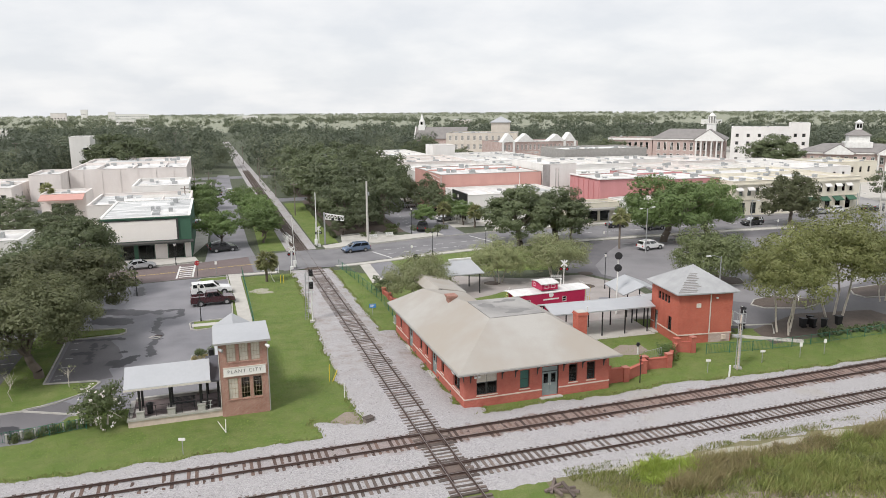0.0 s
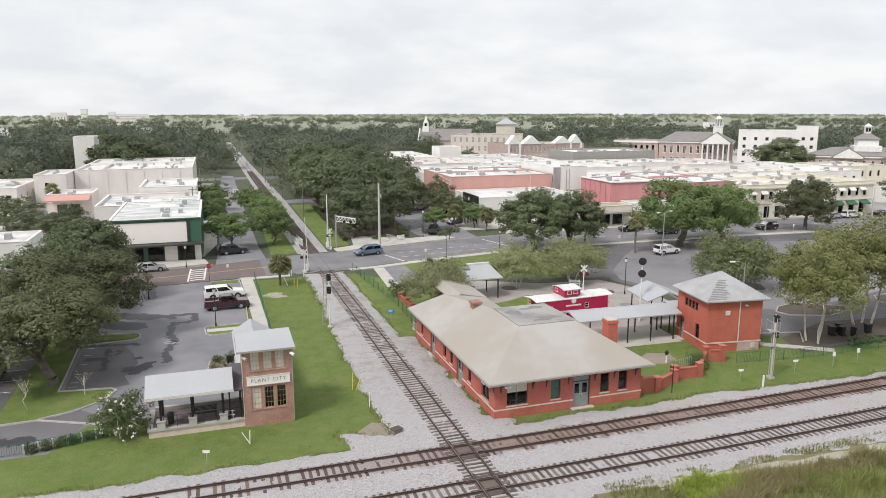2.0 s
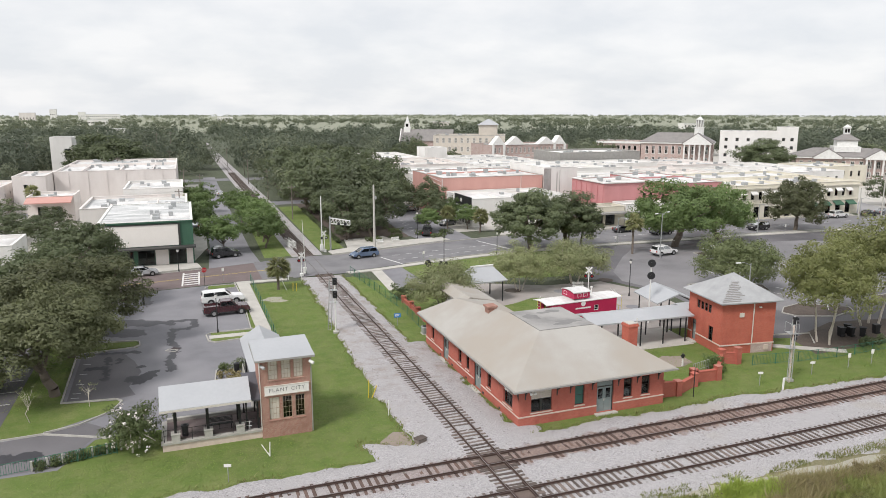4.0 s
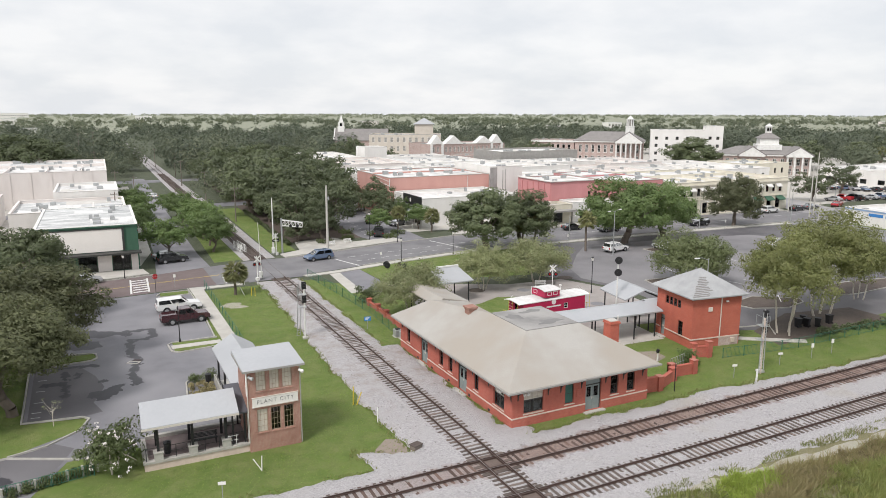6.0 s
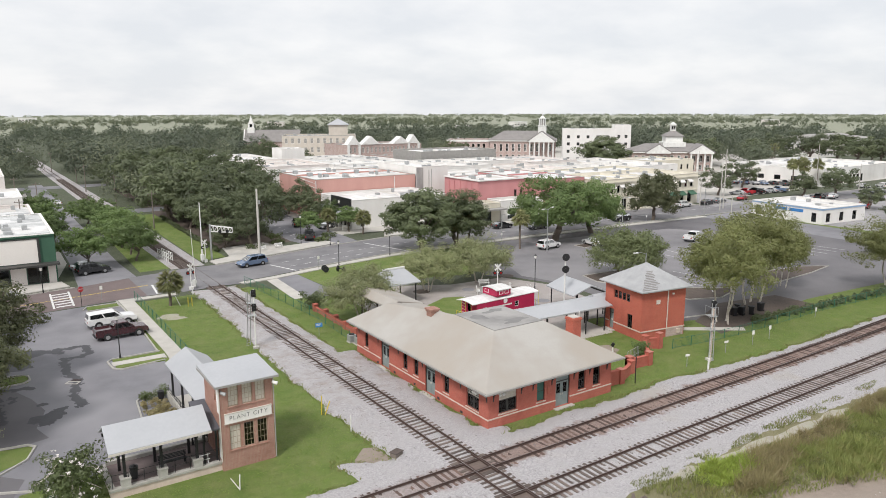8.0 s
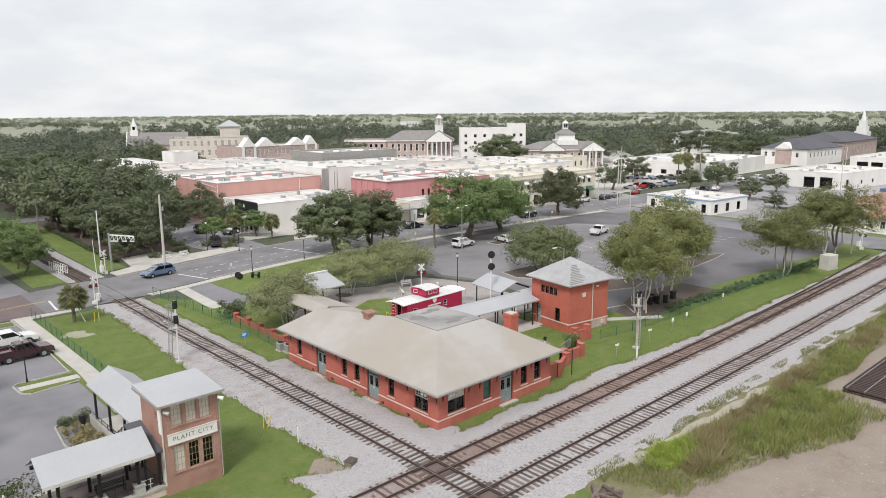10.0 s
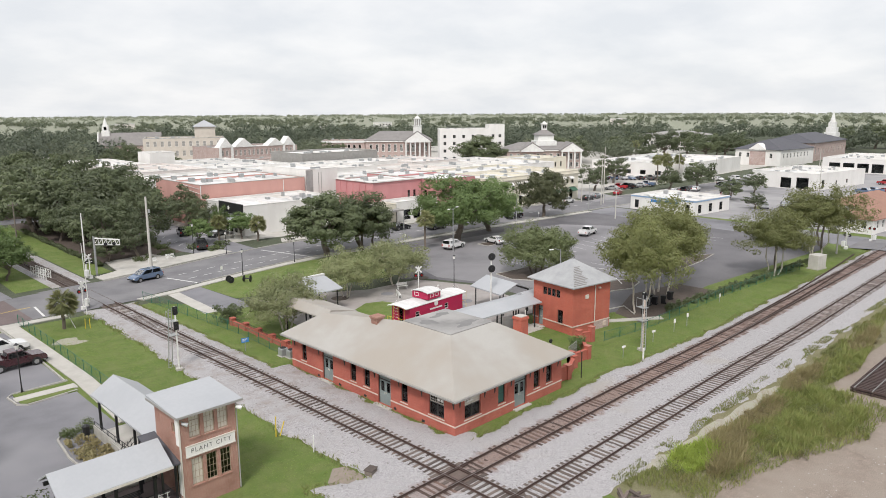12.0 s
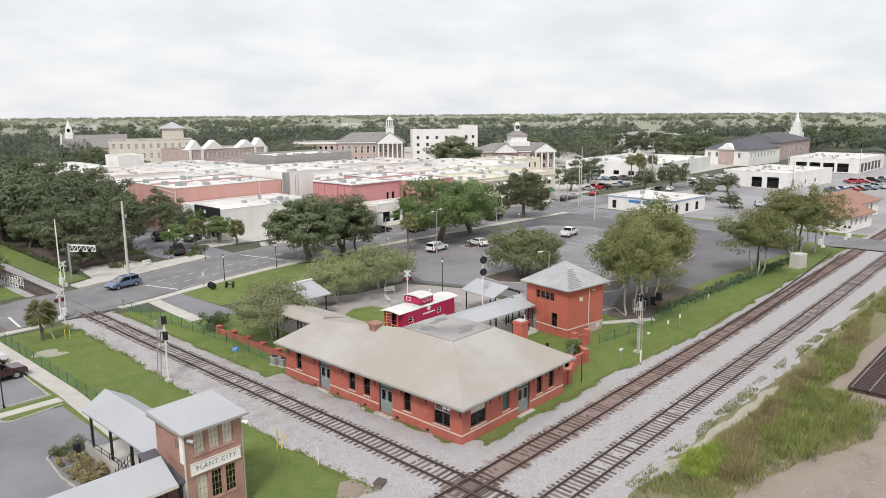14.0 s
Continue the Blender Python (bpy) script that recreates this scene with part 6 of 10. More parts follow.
# ---- town ----
def block(name, label, x0, x1, y0, y1, h, wall_mat, roof_mat="white_roof", rot=0.0, holes=None, parapet=0.5, shift=(0, 0), frame="trim_dark", category="building", pane="glass", nx=1, ny=2):
    """A flat-roofed building: walls with real openings, parapet and coping, roof below it. Sides in holes: s, e, n, w."""
    b = thing(name, label, category, pose(x0, y0, 0, 0, 0, rot))
    w, d = x1 - x0, y1 - y0
    s = sides(0, w, 0, d)
    for key in "senw":
        m, length = s[key]
        hs = [o for o in (holes or {}).get(key, []) if o[1] < length]
        part("wall", wall(bmesh.new(), m, length, -0.2, h, 0.3, hs, 0.3 if key in "ew" else 0.0), M[wall_mat], b)
        for o in hs:
            window(b, m, *o, nx, ny, frame, 0.15, edge=0.1, bar=0.06, pane=pane)
    r = part("roof", boxes((0.3, w - 0.3, 0.3, d - 0.3, h - parapet - 0.25, h - parapet)), M[roof_mat], b, "flat roof behind a low parapet")
    part("coping", boxes((-0.06, w + 0.06, -0.06, 0.36, h + 0.001, h + 0.09), (-0.06, w + 0.06, d - 0.36, d + 0.06, h + 0.001, h + 0.09), (-0.06, 0.36, 0.362, d - 0.362, h + 0.001, h + 0.09), (w - 0.36, w + 0.06, 0.362, d - 0.362, h + 0.001, h + 0.09)), M["white" if wall_mat == "green" else "kerb" if wall_mat not in ("white", "cream", "blush") else wall_mat], r)
    rng = random.Random(name + str(x0))
    for k in range(min(7, int(w * d / 70))):
        if w > 8 and d > 8:
            ux, uy = rng.uniform(0.5, w - 6), rng.uniform(0.5, d - 6)
            zz = h - parapet + 0.006 + 0.006 * k
            part("roof_patch", boxes((ux, min(w - 0.4, ux + rng.uniform(2, w * 0.5)), uy, min(d - 0.4, uy + rng.uniform(2, d * 0.4)), zz - 0.3, zz)), M[("tan_roof", "white_roof", "white_roof", "streaked_roof")[rng.randrange(4)]], r)
    if d > 22 and wall_mat != "green" and roof_mat != "roof_deck":
        part("party_wall", boxes((0.32, w - 0.32, d * 0.52, d * 0.52 + 0.3, h - parapet, h + 0.25)), M[wall_mat], r)
    if w > 13 and roof_mat != "roof_deck" and wall_mat != "green":
        for k in range(int(w / 9)):
            ux = w * (k + rng.uniform(0.7, 1.2)) / (int(w / 9) + 0.9)
            part("party_wall", boxes((ux, ux + 0.28, 0.37, d * rng.uniform(0.45, 0.5), h - parapet, h + rng.uniform(-0.2, 0.35))), M[wall_mat if wall_mat in ("white", "blush", "cream") else "white"], r)
    for k in range(max(1, int(w * d / 48))):
        if w > 6 and d > 6:
            ux, uy = rng.uniform(1.5, w - 3), rng.uniform(1.5, d - 3)
            a, c, e = rng.uniform(0.5, 1.3), rng.uniform(0.5, 1.3), rng.uniform(0.4, 1.0)
            part("roof_unit", bevelled(boxes((ux, ux + a, uy, uy + c, h - parapet - 0.01, h - parapet + e)), 0.04), M["galv"], r)
    return b


def row_of(length, z0, z1, width, gap, start=1.0):
    n = max(1, int((length - 2 * start + gap) // (width + gap)))
    off = (length - n * width - (n - 1) * gap) / 2
    return [(off + k * (width + gap), off + k * (width + gap) + width, z0, z1) for k in range(n)]


def awning(parent, m, u0, u1, z, depth, mat, drop=0.6):
    bm = bmesh.new()
    v = [bm.verts.new(m @ Vector(p)) for p in ((u0, -0.004, z), (u1, -0.004, z), (u1, -depth, z - drop), (u0, -depth, z - drop), (u0, -0.004, z - 0.1), (u1, -0.004, z - 0.1), (u1, -depth, z - drop - 0.2), (u0, -depth, z - drop - 0.2))]
    for f in ((0, 3, 2, 1), (4, 5, 6, 7), (0, 1, 5, 4), (1, 2, 6, 5), (2, 3, 7, 6), (3, 0, 4, 7)):
        bm.faces.new([v[i] for i in f])
    return part("awning", bm, M[mat], parent)


# the shop with the green side, by the crossing
shop = block("corner_shop", "white fronted shop with dark green side wall and pale roof", -38, -23.7, 75, 99.3, 7.3, "green", holes={"s": [(0.6, 2.6, 0.15, 2.6), (3.0, 5.0, 0.15, 2.6), (5.6, 8.2, 0.15, 2.6), (10.4, 13.0, 0.15, 2.6)]}, parapet=0.04, nx=2, ny=1, roof_mat="streaked_roof")
part("front_panel", boxes((0.3, 12.0, -0.12, -0.002, 3.3, 6.75)), M["panel"], shop, "blank off-white front panel")
part("panel_frame", boxes((0.2, 12.3, -0.2, -0.003, 6.752, 6.9), (12.002, 12.3, -0.2, -0.003, 3.3, 6.75)), M["trim_dark"], shop)
part("shop_canopy", boxes((-0.5, 14.6, -1.9, -0.004, 2.95, 3.2)), M["trim_dark"], shop, "flat dark canopy over the shop front")
for a, b in ((8.3, 10.3), (13.1, 14.1)):
    part("front_pier", boxes((a, b, -0.08, -0.002, 0.0, 2.9)), M["blush"], shop)
part("roof_edge", boxes((-0.15, 14.25, -0.15, 0.0, 7.1, 7.3)), M["green"], shop)

block("white_store", "plain white flat-roofed store behind the corner shop", -43.7, -24.4, 100.4, 120.9, 6.6, "blush", "streaked_roof")
block("white_annex", "low white annex with stepped flat roof", -37.5, -25.2, 122, 141.2, 7.9, "white")
hall = block("white_hall", "large off-white windowless hall with flat roof", -56.8, -26.9, 160.6, 206.3, 9.1, "blush")
block("pale_shop", "pale stucco shop with small square windows", -94.3, -66, 140, 164.8, 6.9, "blush", holes={"e": row_of(20, 4, 5, 1, 5), "s": row_of(28, 4.2, 5.2, 1.0, 4)})
rb = block("low_red_shop", "low shop with a faded red canopy", -58.2, -48.6, 131.5, 142, 5.9, "blush", holes={"s": row_of(9, 0.3, 3.6, 2.0, 0.8)})
awning(rb, wall_pose(0, 0, 0), 0.1, 9.4, 5.8, 3.6, "pinkwall", 0.9)
for k in range(6):
    part("buttress", boxes((3.2 + 4.6 * k, 3.5 + 4.6 * k, -0.12, -0.002, 0, 8.7)), M["blush"], hall)
block("pale_side_hall", "off-white two-storey hall with one small window", -64.3, -57, 150, 166, 9.0, "blush", holes={"s": [(2.4, 3.3, 6.0, 7.0)]})
block("tall_white_block", "tall narrow white block above the trees", -66.6, -60, 222, 233, 15.8, "white", holes={"s": [(4.2, 6.0, 9.0, 12.0)], "e": row_of(11, 8, 10, 1, 2.5)})
block("white_shed", "small white flat-roofed shed among the trees", -66.8, -50.6, 77.6, 88.7, 4.2, "white")
block("brick_block", "low faded red row of shops far along the street", -58, -32, 372, 392, 5.0, "pinkwall", "roof_deck")

# the blocks across the street
low = block("market_shop", "low white shop with a black sign panel and pale canopy", 33.4, 57, 93.6, 109.6, 6.1, "white", holes={"w": row_of(16, 0.4, 2.9, 1.3, 0.5), "s": [(2.0, 3.0, 0.4, 2.6), (14.0, 15.2, 0.4, 2.8)]})
part("sign_panel", boxes((-0.3, -0.002, 0.0, 9.8, 4.25, 6.45)), M["black"], low, "black sign panel")
part("sign_emblem", prism(bmesh.new(), [(0.55 * math.cos(k * math.tau / 10) * (1 if k % 2 else 0.55), 0.55 * math.sin(k * math.tau / 10) * (1 if k % 2 else 0.55)) for k in range(10)], -0.34, -0.31, Matrix.Translation((0, 5.6, 5.35)) @ Matrix(((0, 0, 1, 0), (1, 0, 0, 0), (0, 1, 0, 0), (0, 0, 0, 1)))), M["sign_white"], low, "plain white star-like emblem")
awning(low, wall_pose(0, 16, 270), 0.3, 15.6, 3.7, 2.2, "metal_roof", 0.5)
for k in range(9):
    part("canopy_post", rods(((-2.0, 0.6 + 1.8 * k, 0.0), (-2.0, 0.6 + 1.8 * k, 3.0), 0.07), seg=6), M["whitepaint"], low)
pink = block("pink_wall_store", "long flat-roofed store with a pink painted side wall", 32.3, 58.8, 110, 133, 9.2, "pinkwall", parapet=0.12)
part("downpipe", rods(((20.6, -0.08, 6.2), (20.6, -0.08, 9.0), 0.07), ((0.1, -0.1, 6.3), (0.1, -0.1, 9.0), 0.09), ((-0.1, 0.3, 8.4), (-0.1, 9, 8.9), 0.06), ((-0.1, 0.2, 7.4), (-0.1, 9, 8.1), 0.06), seg=6), M["whitepaint"], pink, "white pipes on the pink wall")
white_mid = block("white_mid_store", "white painted store with stained flat roof", 59.2, 68.5, 110, 130, 10.9, "white", holes={"s": [(6.6, 7.4, 3.0, 4.2), (8.0, 8.6, 3.0, 4.2)]})
part("grey_strip", boxes((0.0, 2.0, -0.03, -0.002, 4.0, 10.7)), M["roof_deck"], white_mid, "stained grey strip of bare wall")
part("downpipe", rods(((3.6, -0.07, 4.5), (3.6, -0.07, 10.0), 0.06), ((4.4, -0.07, 4.5), (4.4, -0.07, 10.3), 0.05), seg=6), M["trim_grey"], white_mid)
red = block("red_wall_store", "rose-red painted brick store with tall pilasters", 64.3, 79, 90.6, 105, 8.6, "redwall", parapet=0.12, holes={"s": [(10.4, 11.2, 4.4, 6.2), (12.2, 13.0, 4.4, 6.2)]})
for k in range(6):
    part("pilaster", boxes((-0.22, -0.002, 0.2 + 2.4 * k, 0.75 + 2.4 * k, 0.0, 8.2)), M["redwall"], red)
part("parapet_cap", boxes((-0.3, 14.6, -0.3, 0.4, 8.692, 8.95), (-0.3, 0.4, 0.401, 14.4, 8.692, 8.95)), M["white"], red, "broad white parapet cap")
corner = block("red_corner_store", "rose-red two-storey corner store", 79.4, 93, 86, 112, 8.6, "redwall", parapet=0.12, holes={"s": row_of(13, 4.2, 6.4, 1.1, 1.4) + row_of(13, 0.4, 2.9, 2.2, 0.8), "e": row_of(25, 4.2, 6.4, 1.1, 2.2), "w": [(19, 20, 4.4, 6.0), (22, 23, 4.4, 6.0)]})
part("brick_band", boxes((-0.06, 13.66, -0.09, -0.002, 7.2, 7.5)), M["roof_deck"], corner)
store = block("low_store", "low cream store with a flat canopy on the street", 53.5, 66.0, 84.8, 90.2, 4.3, "cream", "roof_deck", holes={"s": row_of(12, 0.3, 2.6, 2.4, 0.6)})
part("shop_canopy", boxes((-0.5, 13, -2.2, -0.004, 2.9, 3.25)), M["trim_grey"], store, "flat grey canopy over the shop front")
block("white_low_store", "small white store with air conditioners on the roof", 66.4, 78.8, 84.8, 90.2, 4.6, "white", holes={"s": row_of(12, 0.4, 2.7, 2.2, 0.8)})
cream = block("cream_corner_building", "long cream two-storey corner building with green awnings", 93.4, 130.6, 81.6, 111.1, 8.0, "cream", holes={"s": row_of(37, 4.6, 6.4, 1.0, 1.3) + row_of(37, 0.4, 3.0, 1.6, 1.5), "e": row_of(26, 4.6, 6.4, 1.0, 1.3) + row_of(26, 0.4, 3.0, 2.0, 1.2)})
part("cornice", boxes((-0.2, 37.4, -0.3, -0.002, 7.1, 7.4), (37.202, 37.5, 0, 26, 7.1, 7.4), (-0.1, 37.3, -0.15, -0.002, 3.6, 3.8)), M["cream"], cream)
for k in range(5):
    awning(cream, wall_pose(0, 0, 0), 17.0 + 4.0 * k, 19.6 + 4.0 * k, 3.5, 1.3, "green", 0.8)
for k in range(11):
    awning(cream, wall_pose(0, 0, 0), 0.8 + 3.2 * k, 2.6 + 3.2 * k, 6.6, 0.7, "white", 0.6)
for k in range(4):
    awning(cream, wall_pose(37.2, 0, 90), 2 + 5.5 * k, 4.6 + 5.5 * k, 3.5, 1.2, "green", 0.8)
    awning(cream, wall_pose(37.2, 0, 90), 2 + 5.5 * k, 4.6 + 5.5 * k, 6.6, 0.7, "white", 0.6)
# rows of flat white roofs behind
ROOFS = [(33, 57.5, 134.5, 156, 8.0, "white"), (59.2, 73.8, 131.5, 158, 8.4, "white"), (69.5, 92.6, 113, 129, 7.8, "white"), (74.5, 97.9, 130.7, 158.5, 8.6, "white"), (99.6, 117.7, 113.4, 143.5, 7.4, "blush"), (119.8, 141.9, 113.4, 138.8, 7.0, "white"), (34.9, 57.5, 158.5, 188, 8.6, "blush"), (60, 88, 161, 188, 8.2, "white"), (91.5, 122.4, 161, 180, 11.0, "trim_grey"), (99, 118, 145, 159.5, 8.4, "white"), (122.8, 144.8, 143.5, 169.7, 7.4, "blush"), (55.6, 63.8, 193.4, 203, 11.6, "white"), (66, 92, 190, 214, 7.4, "white"), (145, 164.1, 115.7, 152.9, 6.8, "white"), (96, 128, 183, 206, 7.6, "brick_town"), (37.2, 54, 192, 226, 8.4, "white"), (168, 188, 128, 146, 6.8, "cream")]
ROOF_KINDS = ("white_roof", "streaked_roof", "white_roof", "tan_roof", "white_roof")
for x0, x1, y0, y1, h, mat in ROOFS:
    block("flat_roofed_store", "pale flat-roofed town building with roof units", x0, x1, y0, y1, h, mat, ROOF_KINDS[int(x0 + y0) % 5], holes={"s": row_of(x1 - x0, h - 3.4, h - 1.6, 1.0, 2.4)} if h < 9 else None)


def portico(b, x0, x1, h, rise, roof_mat, cols, deep=3.8, back=8.0):
    """A white gabled front with its roof running back, on round columns."""
    xm = (x0 + x1) / 2
    part("portico_roof", gable_roof(bmesh.new(), x0 - 0.5, x1 + 0.5, -deep - 0.4, back, h, h + rise, "y", 0.35), M[roof_mat], b)
    part("pediment", prism(bmesh.new(), [(x0, h - 0.7), (x1, h - 0.7), (x1, h - 0.1), (xm, h + rise - 0.35), (x0, h - 0.1)], 0, 0.3, Matrix.Translation((0, -deep, 0)) @ pose(0, 0, 0, 90)), M["whitepaint"], b, "white triangular pediment")
    part("entablature", boxes((x0, x1, -deep + 0.01, -0.75, h - 0.7, h - 0.36)), M["whitepaint"], b)
    for k in range(cols):
        cx = x0 + 0.6 + (x1 - x0 - 1.2) * k / max(1, cols - 1)
        part("column", rods(((cx, -deep + 0.3, 0.0), (cx, -deep + 0.3, h - 0.7), 0.4, 0.34), seg=10), M["whitepaint"], b)
    part("portico_floor", boxes((x0, x1, -deep - 0.4, -0.01, -0.1, 0.4)), M["concrete"], b)


def brick_hall(name, label, x, y, rot, x0, x1, d, h, roof_mat, rise):
    """A two-storey brick hall with white-framed windows, white cornice and a hipped roof."""
    b = thing(name, label, "civic building", pose(x, y, 0, 0, 0, rot))
    for key, (m, length) in sides(x0, x1, 0, d).items():
        top = h - 1.1
        hs = row_of(length, top * 0.12, top * 0.42, 1.3, 1.5) + row_of(length, top * 0.58, top * 0.95, 1.3, 1.5)
        part("wall", wall(bmesh.new(), m, length, -0.2, h - 0.502, 0.3, hs, 0.3 if key in "ew" else 0.0), M["brick_town"], b)
        if key in "sw":
            for o in hs:
                window(b, m, *o, 2, 2, "whitepaint", 0.1, edge=0.16, bar=0.09, sill="whitepaint")
    part("cornice", boxes((x0 - 0.6, x1 + 0.6, -0.6, d + 0.6, h - 0.5, h - 0.001)), M["whitepaint"], b, "white cornice")
    w = x1 - x0
    part("roof", hip_roof(bmesh.new(), x0 - 0.7, x1 + 0.7, -0.7, d + 0.7, h + 0.2, h + rise, "x", min(w, d) / 2), M[roof_mat], b)
    return b


def courthouse():
    b = brick_hall("courthouse", "long brick courthouse with white columned portico and cupola", 182.9, 216.1, -42, -18, 12.4, 14, 10.5, "slate", 4.2)
    portico(b, 0.2, 12.0, 10.5, 4.5, "slate", 6, 3.8, 10)
    c = part("cupola", boxes((4.2, 8.0, 3.1, 6.9, 13.6, 17.0), (3.9, 8.3, 2.8, 7.2, 17.001, 17.25)), M["whitepaint"], b, "white tiered cupola")
    part("lantern", rods(((6.1, 5, 17.25), (6.1, 5, 20.2), 1.35), seg=8), M["trim_grey"], c)
    for k in range(8):
        a = (k + 0.5) * math.tau / 8
        part("lantern_post", rods(((6.1 + 1.5 * math.cos(a), 5 + 1.5 * math.sin(a), 17.25), (6.1 + 1.5 * math.cos(a), 5 + 1.5 * math.sin(a), 20.2), 0.22), seg=6), M["whitepaint"], c)
    part("lantern_roof", rods(((6.1, 5, 20.2), (6.1, 5, 20.5), 1.9), ((6.1, 5, 20.5), (6.1, 5, 21.6), 1.4, 0.5), ((6.1, 5, 21.6), (6.1, 5, 24.0), 0.18, 0.03), seg=10), M["whitepaint"], c)


def town_hall():
    b = brick_hall("town_hall", "brick town hall with two white pediments and a tiered cupola", 188.3, 158.0, -38, 0, 31.5, 14, 8.0, "slate", 3.0)
    portico(b, 22.0, 31.2, 8.0, 3.2, "slate", 4, 2.6, 7)
    portico(b, 5.6, 15.0, 8.0, 3.2, "slate", 0, 0.9, 7)
    c = part("drum", boxes((12.6, 21.4, 2.6, 11.4, 9.6, 11.6), (13.6, 20.4, 3.6, 10.4, 11.601, 13.9)), M["whitepaint"], b, "white stepped drum")
    part("drum_roof", hip_roof(bmesh.new(), 13.1, 20.9, 3.1, 10.9, 14.06, 16.6, "x", 3.85), M["slate"], c)
    part("lantern", boxes((16.0, 18.0, 6.0, 8.0, 16.0, 18.3), (15.7, 18.3, 5.7, 8.3, 18.301, 18.6)), M["whitepaint"], c)
    part("lantern_roof", rods(((17, 7, 18.6), (17, 7, 19.6), 1.3, 0.1), seg=8), M["whitepaint"], c)
    for k in range(2):
        part("lantern_window", boxes((16.25 + 0.85 * k, 16.9 + 0.85 * k, 5.96, 5.998, 16.6, 18.0)), M["carglass"], c)


courthouse()
town_hall()
wing = block("courthouse_wing", "long brick wing with white cornice", 155.3, 174.9, 242.3, 254.3, 10.8, "brick_town", "roof_deck", -42, {"s": row_of(19.6, 1.0, 3.6, 1.3, 1.2) + row_of(19.6, 5.6, 8.8, 1.3, 1.2)}, frame="whitepaint")
part("cornice", boxes((-0.4, 20.0, -0.4, -0.002, 9.7, 10.6)), M["whitepaint"], wing, "white cornice")
block("white_office_block", "plain white multi-storey office block with small windows", 180, 201.5, 189.5, 203, 16.3, "white", "white_roof", -40, {"s": [o for z in (3, 6.2, 9.4, 12.4) for o in row_of(21, z, z + 1.3, 1.2, 2.9)], "w": [o for z in (3, 6.2, 9.4, 12.4) for o in row_of(13, z, z + 1.3, 1.2, 2.3)]}, frame="trim_grey")
block("white_office_tower", "taller white stair tower of the office block", 196.6, 203.6, 176, 187, 18.0, "white", "white_roof", -40, {"s": [o for z in (3, 6.2, 9.4, 12.6) for o in row_of(7, z, z + 1.3, 1.2, 1.8)]}, frame="trim_grey")
g = block("gabled_brick_hall", "pale pink hall with a row of white gables", 93, 128, 221, 243, 10.6, "brick_town", "roof_deck", 0, {"s": row_of(34, 1.0, 3.0, 1.0, 0.9) + row_of(34, 7.4, 9.6, 1.0, 0.9)}, frame="whitepaint", pane="trim_grey")
for cx, wide, top in ((3.2, 2.95, 14.3), (10.9, 4.2, 14.1), (25.0, 4.0, 13.7), (31.1, 2.9, 14.3)):
    part("gable", prism(bmesh.new(), [(cx - wide, 10.7), (cx + wide, 10.7), (cx, top)], -0.3, 3.6, pose(0, 0, 0, 90) @ Matrix.Scale(-1, 4, (0, 0, 1))), M["whitepaint"], g, "white triangular gable")
    for u in (-wide + 0.5, wide - 0.5):
        if wide < 3:
            part("pier", boxes((cx + u - 0.45, cx + u + 0.45, -0.5, -0.002, 0.0, 10.68)), M["whitepaint"], g)


def museum():
    b = block("school_building", "pale brick school building with a square roof tower", 90.2, 125, 285.9, 310, 12.4, "school_wall", "roof_deck", -25, {"s": row_of(34, 4.6, 7.0, 1.4, 1.6) + row_of(34, 8.8, 11.2, 1.4, 1.6)}, frame="whitepaint", pane="trim_grey")
    part("roof_tower", boxes((22, 31, 3, 12, 12.5, 17.4)), M["school_wall"], b, "square pale brick roof tower")
    part("tower_roof", hip_roof(bmesh.new(), 21.3, 31.7, 2.3, 12.7, 17.5, 20.3, "x", 5.0), M["metal_roof"], b)
    s_ = thing("church", "white steepled brick church among trees", "church", pose(86.9, 331.8, 0, 0, 0, -25))
    part("nave", boxes((0, 28, 0, 12, 0, 8)), M["brick_town"], s_)
    part("nave_roof", gable_roof(bmesh.new(), -0.3, 28.6, -0.6, 12.6, 8, 14, "x", 0.3), M["slate"], s_)
    part("gable_front", prism(bmesh.new(), [(0.2, 8), (11.8, 8), (6, 13.6)], -0.25, -0.002, Matrix(((0, 0, 1, 0), (1, 0, 0, 0), (0, 1, 0, 0), (0, 0, 0, 1)))), M["brick_town"], s_)
    for a, b in (((-0.45, -0.8, 7.6), (-0.45, 6, 14.3)), ((-0.45, 12.8, 7.6), (-0.45, 6, 14.3))):
        part("gable_trim", rods((a, b, 0.3), seg=6), M["whitepaint"], s_, "white gable trim")
    tower = part("steeple", boxes((1.2, 4.8, 4.2, 7.8, 8, 15)), M["whitepaint"], s_, "white steeple")
    part("belfry", boxes((1.6, 4.4, 4.6, 7.4, 15.002, 17.6)), M["whitepaint"], tower)
    part("spire", rods(((3, 6, 17.6), (3, 6, 21.5), 1.2, 0.05), seg=8), M["whitepaint"], tower)
    part("window", boxes((2.4, 3.6, 4.54, 4.598, 15.4, 17.0)), M["carglass"], tower)


museum()

